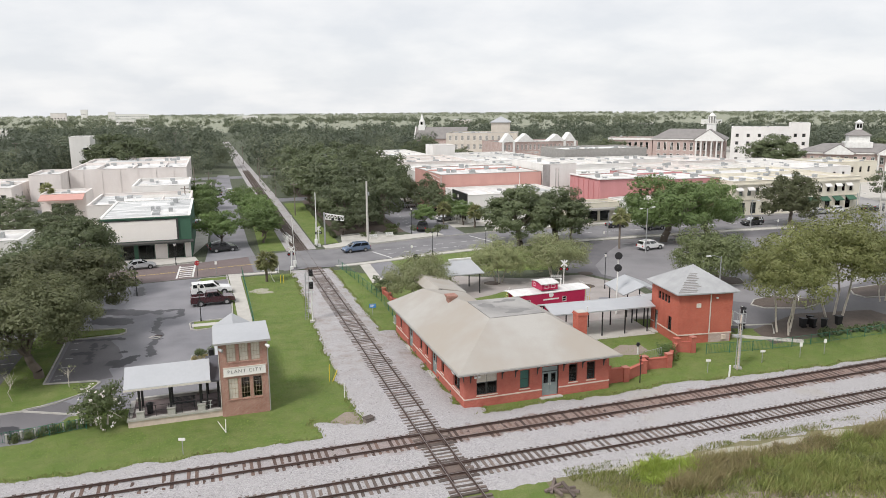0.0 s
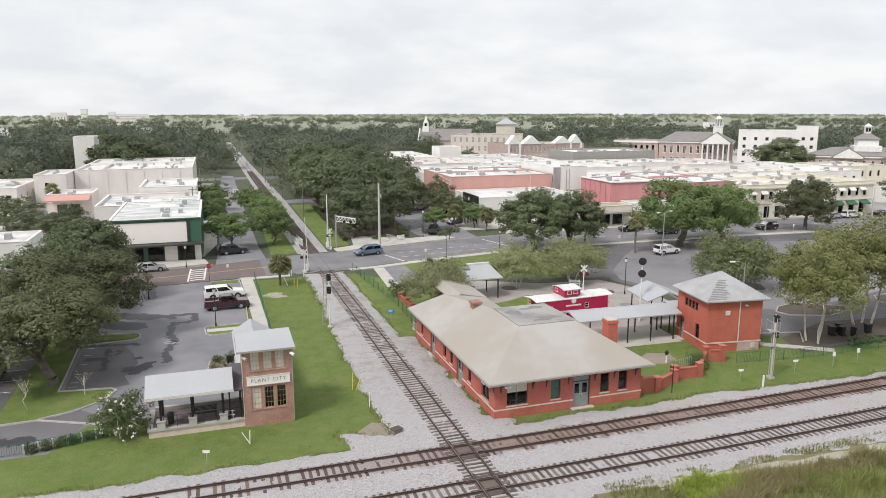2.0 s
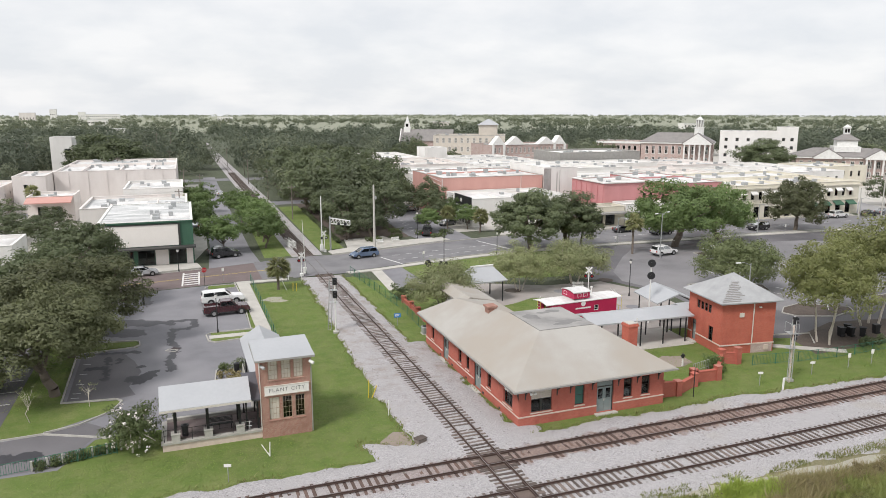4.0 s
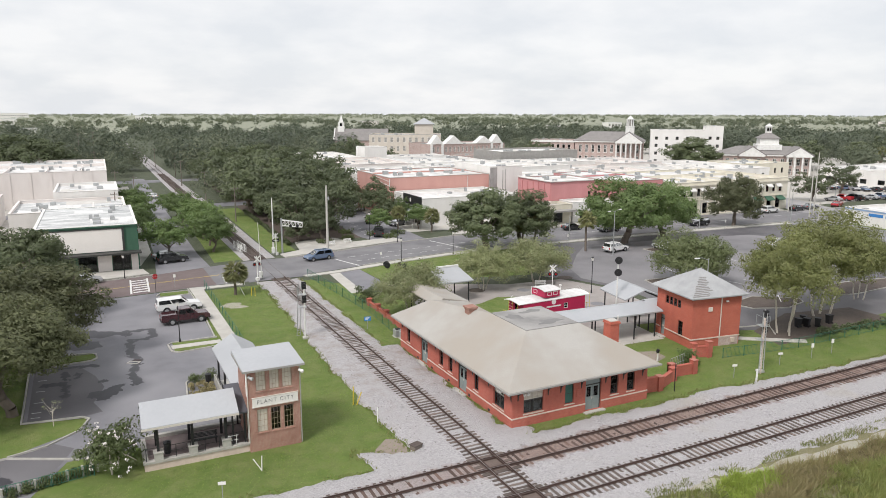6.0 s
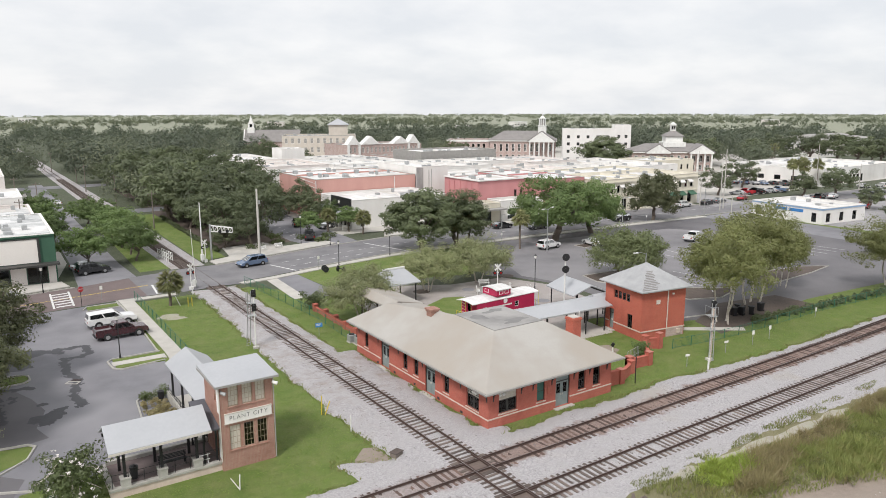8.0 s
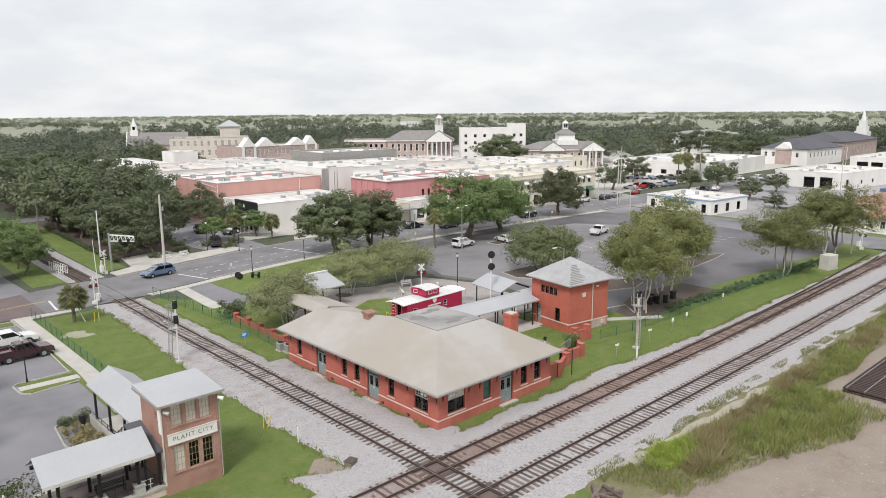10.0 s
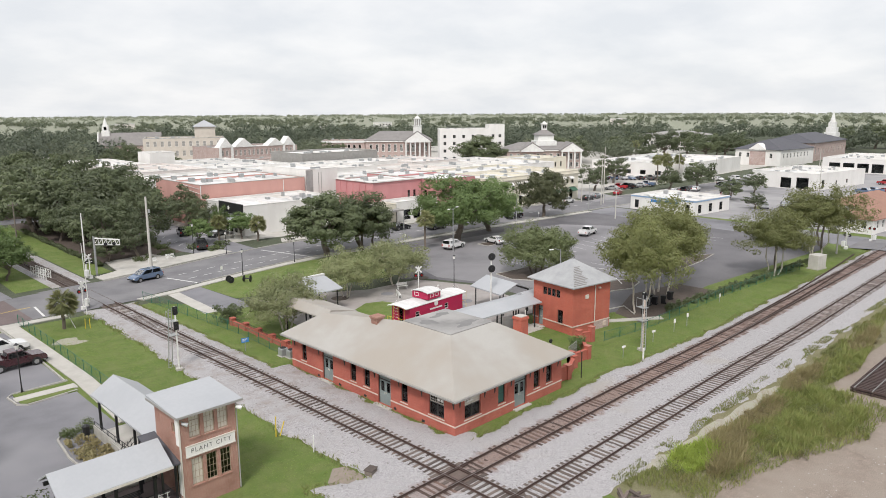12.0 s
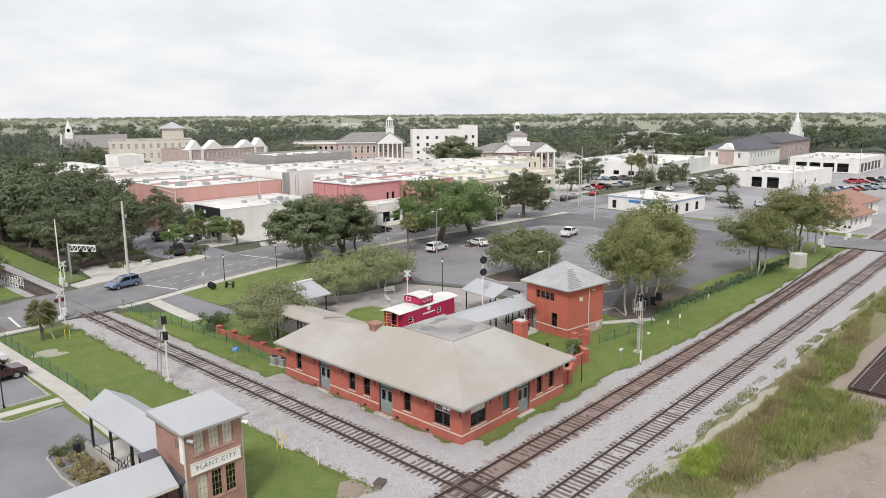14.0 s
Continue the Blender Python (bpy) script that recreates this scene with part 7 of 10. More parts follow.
# east of the street
def hipped_house(name, label, x0, x1, y0, y1, h, rise, wall_mat, roof_mat, rot=0.0, holes=None, ridge="x", frame="whitepaint"):
    b = thing(name, label, "building", pose(x0, y0, 0, 0, 0, rot))
    w, d = x1 - x0, y1 - y0
    for key, (m, length) in sides(0, w, 0, d).items():
        hs = [o for o in (holes or {}).get(key, []) if o[1] < length]
        part("wall", wall(bmesh.new(), m, length, -0.2, h, 0.25, hs, 0.25 if key in "ew" else 0.0), M[wall_mat], b)
        for o in hs:
            window(b, m, *o, 2, 2, frame, 0.1, edge=0.1, bar=0.06)
    part("roof", hip_roof(bmesh.new(), -0.6, w + 0.6, -0.6, d + 0.6, h + 0.2, h + rise, ridge, min(w, d) / 2 * 0.95), M[roof_mat], b)
    return b


blu = block("white_blue_store", "low white store with a blue roof edge", 121.8, 137.5, 42, 60, 3.5, "white", "white_roof", -4, {"w": [(1.2, 2.4, 0.4, 2.4), (15.4, 16.6, 0.4, 2.4)], "s": row_of(14, 0.4, 2.4, 1.6, 3.2)})
part("blue_band", boxes((-0.1, 16.0, -0.1, -0.002, 3.15, 3.45), (-0.1, -0.002, 0.0, 17.9, 3.15, 3.45)), M["paleblue"], blu, "blue painted roof band")
part("name_bar", boxes((-0.06, -0.004, 4.6, 8.0, 2.2, 2.85), (-0.06, -0.004, 8.6, 12.0, 2.2, 2.85)), M["blue"], blu, "unreadable dark lettering bar")
block("long_white_store", "long white store with a brick arcade front", 196, 250, 84, 120, 5.6, "white", holes={"s": row_of(30, 0.4, 2.9, 2.0, 0.8), "w": row_of(30, 1.4, 2.9, 2.2, 3.6)}, rot=4)
block("white_garage", "white flat-roofed garage with wide dark bays", 195, 227, 40, 61, 5.0, "white", holes={"w": [(9.6, 13.0, 0.2, 3.4), (14.6, 18.4, 0.2, 3.6), (3.0, 4.2, 0.6, 2.6)], "s": [(3.0, 4.6, 0.4, 3.0), (12, 13.0, 1.2, 2.4), (19, 20.2, 1.2, 2.4)]}, rot=-7)
chapel = hipped_house("white_chapel_hall", "white hall with dark blue-grey hipped roof", 278, 311, 83, 103, 6.8, 4.2, "white", "darkroof", -3, {"s": row_of(30, 3.4, 5.4, 1.2, 2.2), "w": row_of(18, 3.4, 5.4, 1.2, 2.2)})
hipped_house("long_dark_roof_hall", "large brick hall with long dark roof", 320, 372, 84, 108, 8.2, 4.0, "brick_town", "darkroof", 3, {"s": row_of(50, 3.0, 6.0, 1.2, 3.0)})
part("brick_panel", boxes((-0.08, -0.002, 6.5, 13.5, 0.2, 6.2)), M["brick_town"], chapel, "brown brick panel between the windows")
part("front_gable", prism(bmesh.new(), [(6.0, 6.85), (14.0, 6.85), (10.0, 9.6)], -0.7, 4.0, Matrix(((0, 0, 1, 0), (1, 0, 0, 0), (0, 1, 0, 0), (0, 0, 0, 1)))), M["white"], chapel)
block("flat_motel", "low white flat-roofed building with dark bays", 268, 306, 38, 63, 5.4, "white", holes={"s": row_of(36, 0.3, 3.6, 4.2, 1.0), "w": row_of(24, 0.3, 3.6, 4.0, 1.0)}, rot=0)
hipped_house("white_lodge", "white two-storey lodge behind palm trees", 328, 384, 160, 186, 8.6, 2.8, "white", "trim_grey", 3, {"s": row_of(26, 1, 3, 1.4, 1.8), "w": row_of(16, 4.5, 6.6, 1.2, 1.8)})
hipped_house("terracotta_house", "white stucco house with terracotta hipped roof", 122.2, 136, 4.8, 11.4, 2.9, 2.5, "white", "terracotta", -6, {"w": row_of(10, 1.0, 2.6, 1.0, 1.4), "s": row_of(13, 1.0, 2.6, 1.0, 1.6)})
hipped_house("terracotta_annex", "white annex with low terracotta roof", 137.5, 156, 8.5, 19, 3.4, 2.6, "white", "terracotta", -6, {"s": row_of(17, 1.0, 2.8, 1.2, 1.6)})
st = thing("white_steeple", "tall white church steeple above the hall roofs", "steeple", pose(378, 95.8, 0))
part("base", boxes((-3.0, 3.0, -3.0, 3.0, 0, 11.5)), M["whitepaint"], st)
part("belfry", boxes((-2.3, 2.3, -2.3, 2.3, 11.502, 14.2), (-1.6, 1.6, -1.6, 1.6, 14.201, 17.0)), M["whitepaint"], st)
part("spire", rods(((0, 0, 17.0), (0, 0, 23.0), 1.4, 0.06), seg=8), M["whitepaint"], st)

# pale buildings far off among the woods
for x, y, w, d, h in ((-300, 1421, 25, 12, 18), (-359, 2120, 16, 14, 25), (-268, 1931, 16, 12, 18), (-280, 2135, 90, 20, 12), (-160, 1150, 28, 14, 9), (-190, 620, 16, 10, 5), (-140, 480, 14, 9, 5), (-230, 760, 20, 10, 6), (-110, 560, 14, 9, 5), (-320, 900, 26, 12, 7), (-420, 1250, 34, 14, 8), (-95, 720, 16, 9, 6), (40, 1500, 30, 14, 9), (420, 620, 18, 10, 6), (560, 700, 22, 12, 7), (900, 560, 26, 12, 8), (300, 900, 24, 12, 7)):
    f = thing("far_building", "pale flat-roofed building among far trees", "building", pose(x, y, land_z(x, y)), "far pale buildings")
    part("wall", boxes((0, w, 0, d, -0.2, h)), M["white" if x % 3 else "blush"], f)
    part("roof", boxes((-0.2, w + 0.2, -0.2, d + 0.2, h + 0.001, h + 0.35)), M["white_roof"], f)
    for k in range(int(w / 5)):
        part("window", boxes((1.5 + 5 * k, 3.5 + 5 * k, -0.06, -0.002, h * 0.45, h * 0.45 + 1.6)), M["carglass"], f)

# ---- trees ----
def leaves_at(rng, centres, radii, per, size, flat=0.6, outward=0.9, middle=None, bunch=0.45):
    """Quads of leaf sprays scattered through clumps: array (n, 4, 3)."""
    n = len(centres) * per
    c = np.repeat(centres, per, 0)
    r = np.repeat(radii, per)
    d = rng.normal(size=(n, 3))
    d /= np.linalg.norm(d, axis=1, keepdims=True)
    dist = r * rng.uniform(0.35, 1.0, n) ** 0.6
    p = c + d * dist[:, None] * np.array([1, 1, flat])
    if middle is not None:
        d = d * bunch + (p - middle) / np.linalg.norm(p - middle, axis=1, keepdims=True)
    nrm = d * outward + rng.normal(size=(n, 3)) * 0.6 + np.array([0, 0, 0.35])
    nrm /= np.linalg.norm(nrm, axis=1, keepdims=True)
    a = np.cross(nrm, rng.normal(size=(n, 3)))
    a /= np.linalg.norm(a, axis=1, keepdims=True)
    b = np.cross(nrm, a)
    s = size * rng.uniform(0.6, 1.35, n)[:, None]
    e = rng.uniform(0.32, 0.6, n)[:, None]
    return np.stack([p - a * s, p - b * s * e, p + a * s, p + b * s * e], 1)


def clumps(rng, n, rx, rz, z0, hollow=0.55, lump=0.18):
    """Clump centres through a flattened crown whose underside is flatter, with bulges and gaps."""
    out = []
    ph = rng.uniform(0, 6.28, 6)
    while len(out) < n:
        d = rng.normal(size=3)
        d /= np.linalg.norm(d)
        if d[2] < -0.7:
            continue
        az = math.atan2(d[1], d[0])
        k = 1 + lump * (math.sin(2 * az + ph[0]) + 0.7 * math.sin(3 * az + ph[1]) + 0.6 * math.sin(5 * az + 3 * d[2] + ph[2]))
        r = rng.uniform(hollow, 1.0) * k
        out.append((d[0] * r * rx, d[1] * r * rx, z0 + (d[2] * rz * r if d[2] > 0 else d[2] * rz * 0.9 * r)))
    return np.array(out)


def limb(bm, p, q, r0, r1, rng, seg=6, bend=0.12, parts=3):
    p, q = Vector(p), Vector(q)
    length = (q - p).length
    last, lr = p, r0
    for k in range(1, parts + 1):
        f = k / parts
        at = p.lerp(q, f) + (Vector(rng.normal(size=3)) * length * bend * (1 if k < parts else 0) / parts)
        rr = r0 + (r1 - r0) * f
        rod(bm, last, at, lr, rr, seg, cap=(k == parts))
        last, lr = at, rr


def make_tree(name, label, seed, height, radius, leaf, bark="bark", n=150, per=42, size=0.26, trunk=0.28, stems=1, crown_z=None, rz=None, clump=0.205, hollow=0.5, lean=0.0, flat=0.65, lump=0.18, stand_off=0.35, splay=0.32):
    rng = np.random.default_rng(seed)
    t = thing(name, label, "tree")
    z0 = crown_z or height * 0.5
    rz = rz or (height - z0) * 0.92
    cs = clumps(rng, n, radius * 0.9, rz * 0.9, z0, hollow, lump)
    cr = radius * clump * rng.uniform(0.7, 1.4, n)
    fork = height * 0.24
    bm = bmesh.new()
    for s in range(stems):
        a = s * math.tau / stems + 0.5
        off = 0.0 if stems == 1 else stand_off
        base = Vector((off * math.cos(a), off * math.sin(a), -0.15))
        spread = (0.12 if stems == 1 else splay) * radius
        top = Vector((spread * math.cos(a) + lean, spread * math.sin(a), fork if stems == 1 else height * 0.42))
        limb(bm, base, top, trunk / math.sqrt(stems), trunk * 0.72 / math.sqrt(stems), rng, 8)
        far = [c for c in cs if stems == 1 or (c[0] * math.cos(a) + c[1] * math.sin(a)) > 0]
        for k in range(9 if stems == 1 else 4):
            c = Vector(far[rng.integers(len(far))])
            mid = top.lerp(c, 0.5) + Vector((0, 0, 0.3))
            limb(bm, top, mid, trunk * 0.42 / math.sqrt(stems), trunk * 0.2, rng, 6)
            limb(bm, mid, c, trunk * 0.2, 0.03, rng, 5)
            c2 = Vector(far[rng.integers(len(far))])
            if (c2 - mid).length < radius * 0.9:
                limb(bm, mid, c2, trunk * 0.15, 0.02, rng, 5)
        if stand_off > 0.5:
            part("trunk", bm, M[bark], t, smooth=True)
            bm = bmesh.new()
    if stand_off <= 0.5:
        part("trunk", bm, M[bark], t, smooth=True)
    me = tris_mesh("crown", leaves_at(rng, cs, cr, per, size, flat, 1.1, np.array([0, 0, z0 * 0.8]), 1.9))
    linked("crown", me, M[leaf], t)
    return t


SPECIES = {
    "fine": [make_tree("oak_tree", "broad grey-green live oak beside the car park", s, 10.0, 5.4, "oak", n=300, per=130, size=0.155, trunk=0.42, hollow=0.6, clump=0.155, crown_z=6.1, rz=3.7, flat=0.75) for s in (5,)],
    "oak": [make_tree("oak_tree", "broad dark green live oak with dense crown", s, 10.0, 5.4, "oak", n=150, per=120, size=0.21, trunk=0.42, hollow=0.62, clump=0.19) for s in (1, 2, 3)],
    "dark": [make_tree("oak_tree", "dense dark oak with uneven crown", s, 10.0, 5.0, "oak_dark", n=150, per=120, size=0.20, trunk=0.4, hollow=0.6, clump=0.185) for s in (11, 12)],
    "laurel": [make_tree("laurel_tree", "dense bright green round-headed laurel tree", s, 10.0, 6.2, "laurel", n=170, per=120, size=0.20, trunk=0.5, hollow=0.65, lump=0.12, clump=0.175) for s in (21, 22)],
    "elm": [make_tree("elm_tree", "airy yellow-green elm on pale slender trunks", s, 10.0, 5.4, "elm", "bark_pale", n=380, per=95, size=0.140, trunk=0.19, stems=3, crown_z=6.6, rz=4.0, clump=0.165, hollow=0.3, lump=0.2, stand_off=0.7, splay=0.24) for s in (31, 32)],
    "crape": [make_tree("crape_myrtle", "pale airy crape myrtle with thin branches", s, 6.5, 4.2, "crape", "bark_pale", n=280, per=90, size=0.115, trunk=0.16, stems=3, crown_z=3.3, rz=3.1, clump=0.2, hollow=0.25, lump=0.2) for s in (41, 42)],
    "street": [make_tree("street_tree", "small green street tree", s, 7.0, 3.5, "laurel", n=130, per=60, size=0.19, trunk=0.18, hollow=0.4, lump=0.2, crown_z=4.3, rz=2.8) for s in (51, 52)],
    "park": [make_tree("park_tree", "dark green park oak", s, 10.0, 5.2, "park_leaf", n=72, per=68, size=0.28, trunk=0.38, hollow=0.5) for s in (61, 62, 63)],
    "weeping": [make_tree("weeping_tree", "dense dark green weeping tree in the car park", 71, 8.0, 6.2, "weeping_leaf", n=270, per=80, size=0.18, trunk=0.3, stems=3, crown_z=4.0, rz=3.8, clump=0.18, hollow=0.4, lump=0.12)],
}
SIZE = {"fine": (10.0, 5.4), "oak": (10.0, 5.4), "dark": (10.0, 5.0), "laurel": (10.0, 6.2), "elm": (10.0, 5.4), "crape": (6.5, 4.2), "street": (7.0, 3.5), "park": (10.0, 5.2), "weeping": (8.0, 6.2)}
used = set()


def plant(kind, x, y, height, radius, seed=0, group="", label=""):
    rng = random.Random(seed * 7919 + int(x * 31) + int(y * 17))
    pick = rng.randrange(len(SPECIES[kind]))
    h, r = SIZE[kind]
    m = pose(x, y, 0, 0, 0, rng.uniform(0, 360)) @ Matrix.Diagonal((radius / r, radius / r, height / h, 1))
    first = SPECIES[kind][pick]
    if (kind, pick) in used:
        ob = copy_thing(first, m)
    else:
        used.add((kind, pick))
        first.matrix_basis = m
        ob = first
    tagged(ob, label, "", group)
    return ob


# by the car park
for k, (kind, x, y, h, r) in enumerate([("fine", -36.4, 19.9, 9.8, 6.3), ("fine", -36.4, 30.8, 10.8, 6.2), ("dark", -40.6, 40.6, 10.6, 6.2), ("dark", -46, 24.4, 9.4, 5.2), ("dark", -37.4, 51.6, 12.0, 6.3)]):
    plant(kind, x, y, h, r, k, "car park trees")
for x, y, h in ((-37.4, 14.2, 2.6), (-33.2, 16.2, 1.9)):
    rng_s = np.random.default_rng(int(h * 10))
    sp = thing("sapling", "thin nearly bare sapling on the verge", "tree", pose(x, y, 0), "saplings")
    stem, tips = bmesh.new(), []
    limb(stem, (0, 0, -0.05), (0.03, 0.02, h), 0.035, 0.012, rng_s, 5)
    for k in range(9):
        e = Vector((rng_s.uniform(-0.7, 0.7), rng_s.uniform(-0.7, 0.7), h * rng_s.uniform(0.75, 1.15)))
        limb(stem, (0.01, 0, h * rng_s.uniform(0.4, 0.7)), e, 0.014, 0.006, rng_s, 4)
        tips.append(tuple(e))
    part("trunk", stem, M["bark_pale"], sp)
    linked("crown", quads_mesh("crown", leaves_at(rng_s, np.array(tips), np.full(9, 0.22), 12, 0.05)), M["crape"], sp)
# round the plaza
plant("crape", 5.6, 33.4, 7.2, 5.1, 1, "plaza trees")
plant("crape", 19.4, 40.4, 7.0, 4.5, 2, "plaza trees")
plant("crape", 28.6, 41.2, 6.6, 4.4, 3, "plaza trees")
# in and round the east car park
plant("elm", 41.0, 8.0, 11.4, 6.0, 1, "car park elms")
plant("elm", 51.2, 11.2, 10.8, 6.4, 2, "car park elms")
plant("elm", 73.3, 4.6, 9.6, 5.6, 3, "car park elms")
plant("elm", 92, 5, 10.2, 6.2, 4, "car park elms")
plant("elm", 62.9, 14.4, 8.0, 4.0, 5, "car park elms")
plant("weeping", 48.6, 31, 8.0, 6.4, 6)
plant("laurel", 60.7, 60.2, 13.3, 9.0, 1, "street laurels")
plant("laurel", 72.5, 62.4, 9.0, 5.0, 2, "street laurels")
plant("dark", 33.4, 65.0, 11.2, 6.2, 3, "street oaks")
plant("dark", 41.4, 65.6, 10.4, 5.2, 4, "street oaks")
plant("oak", 96.1, 66.7, 12.0, 5.6, 5, "street oaks")
# side street
for k, (x, y, h, r) in enumerate([(-19.2, 82.0, 7.0, 4.2), (-11.2, 84.6, 6.6, 3.4), (-11.0, 91.0, 7.6, 3.7), (-11.2, 98.5, 7.4, 3.6), (-11.6, 107, 7.0, 3.5), (-22, 104.6, 5.8, 3.0), (-22.2, 121.4, 6.8, 3.8), (-13.1, 117.3, 6.6, 3.8), (-22.5, 136.5, 6.8, 3.8), (-13.3, 129, 6, 3.6)]):
    plant("street", x, y, h, r, k, "side street trees")
# the park beside the railway, and the streets behind
rng = random.Random(8)
spots = []
while len(spots) < 46:
    x, y = rng.uniform(3.5, 23), rng.uniform(85, 205)
    if y < 118 and x > 16.5 - 0.05 * (118 - y):
        continue
    if all((x - a) ** 2 + (y - b) ** 2 > 20 for a, b in spots) and not 141 < y < 159:
        spots.append((x, y))
for k, (x, y) in enumerate(spots):
    h = rng.uniform(7.0, 9.8) + (3.4 if y > 118 else 0)
    plant("park", x, y, h, h * rng.uniform(0.46, 0.6), k, "park trees")
for k, (x, y, h, r) in enumerate([(31.6, 91.4, 5.4, 2.6), (30.8, 98.6, 5.2, 2.2), (22.9, 91.7, 5.0, 2.6), (149.3, 88.7, 7, 4), (173.6, 97.6, 8, 4.5), (156.4, 49.5, 6, 4), (177.8, 51.6, 6, 4), (143.3, 36.9, 4, 3), (166.8, 73.2, 7, 4.4), (176.6, 68.9, 7.4, 4.6), (-58.5, 68.9, 7, 4), (-47.4, 71.1, 6.5, 4), (-64.5, 62.4, 7, 4.5), (-50, 100, 6, 5.2), (-57, 106, 6, 5), (-45.5, 92, 5.5, 4.4), (-63, 118, 6.5, 5), (-51, 116, 5.5, 4.5)]):
    plant("park" if k > 2 else "street", x, y, h, r, 60 + k, "town trees")
for k, (x, y, h, r) in enumerate([(30.6, 106, 7.4, 3.8), (30.4, 114, 9.0, 4.6), (30.6, 123, 9.6, 5.0), (29.4, 133, 11, 5.6), (27.6, 145, 11.5, 6), (28.4, 160, 12, 6.2), (27, 172, 12, 6.4), (26.4, 186, 12.4, 6.6), (28, 201, 11.5, 6.2), (24, 214, 12, 6.5), (14, 214, 13, 7), (4, 220, 13, 7), (18, 228, 12, 7), (58, 232, 11.5, 6.5), (66, 238, 12, 6.8), (76, 236, 11.6, 6.4), (84, 244, 12, 7), (70, 250, 12.5, 7), (142, 214, 10, 6), (150, 208, 9, 5.5)]):
    plant("park", x, y, h, r, 90 + k, "town trees")
plant("dark", 178, 163, 14.0, 9.5, 89, "town trees", "large round dark oak among the town roofs")
for k, (x, y, h, r) in enumerate([(263, 154, 13, 8), (284, 159, 13, 8), (272, 142, 11, 7), (252, 146, 11, 7), (300, 128, 11, 8), (312, 123, 11, 7), (322, 132, 12, 8), (338, 128, 12, 8), (293, 88, 4, 5), (449, 94, 13, 9), (455, 82, 13, 9), (430, 104, 13, 9), (300, 150, 12, 8), (318, 146, 12, 8), (222, 168, 10, 6), (232, 160, 11, 7)]):
    plant("park", x, y, h, r, 120 + k, "town trees")
plant("dark", -49, 217, 16.6, 11.4, 88, "town trees", "old broad oak with bare lower limbs")

for kind, trees in SPECIES.items():
    for n, t in enumerate(trees):
        if (kind, n) not in used:
            for o in (*t.children, t):
                bpy.data.objects.remove(o)


def palm(x, y, h, seed, spread=1.9, n=58):
    rng = np.random.default_rng(seed)
    t = thing("palm_tree", "cabbage palm with a round head of fronds", "palm", pose(x, y, 0), "palms")
    bm = bmesh.new()
    limb(bm, (0, 0, -0.1), (0.1, 0.05, h), 0.2, 0.17, rng, 8)
    part("trunk", bm, M["bark"], t, smooth=True)
    qs = []
    for k in range(n):
        az, el = rng.uniform(0, math.tau), rng.uniform(-0.9, 1.35)
        way = np.array([math.cos(az) * math.cos(el), math.sin(az) * math.cos(el), math.sin(el)])
        root = np.array([0.1, 0.05, h])
        side = np.cross(way, (0, 0, 1.0)); side /= np.linalg.norm(side) + 1e-6
        hub = root + way * spread * 0.45
        for j in range(13):
            f = (j - 6) / 6
            tip = hub + (way * math.cos(f * 1.35) + side * math.sin(f * 1.35)) * spread * 0.62 * (1 - 0.2 * abs(f)) + np.array([0, 0, -0.28 * spread * (0.5 + abs(f))])
            mid = (hub + tip) / 2 + np.array([0, 0, 0.05])
            w = np.cross(tip - hub, way + 0.01) ; w = w / (np.linalg.norm(w) + 1e-6) * 0.085
            qs.append([hub, mid + w, tip, mid - w])
    linked("fronds", quads_mesh("fronds", np.array(qs)), M["palm"], t)
    return t


for k, (x, y, h) in enumerate([(-12.8, 52.3, 3.3), (49.4, 57, 5.8), (40.9, 64.5, 4.6), (44.4, 65.8, 4.4), (99.2, 6.5, 7.5), (76, 5.4, 5.2), (102.7, 8, 7.0), (-58.3, 138.8, 6.5), (27.8, 93.4, 3.6), (32.6, 87.0, 3.6), (187, 89, 7.6), (186.2, 84.4, 7.2), (191.9, 83.6, 7.8), (189.4, 87.2, 8.2), (242, 131, 9.5)]):
    palm(x, y, h, 70 + k, 1.9 if h < 7 else 2.2)


def bush(name, label, x, y, rx, ry, h, seed, leaf="shrub", per=40, n=40, size=0.12, group=""):
    rng = np.random.default_rng(seed)
    b = thing(name, label, "shrub", pose(x, y, 0), group)
    c = rng.uniform(-1, 1, (n, 3)) * np.array([rx, ry, 0]) * 0.85
    c[:, 2] = rng.uniform(0.12, 0.85, n) * h
    linked("foliage", quads_mesh("foliage", leaves_at(rng, c, np.full(n, min(0.45, h * 0.4)), per, size, 0.8)), M[leaf], b)
    bm = bmesh.new()
    for k in range(5):
        rod(bm, (0.1 * (k - 2), 0, -0.05), (rx * 0.5 * rng.uniform(-1, 1), ry * 0.5 * rng.uniform(-1, 1), h * 0.6), 0.03, 0.012, 5)
    part("stem", bm, M["bark"], b)
    return b


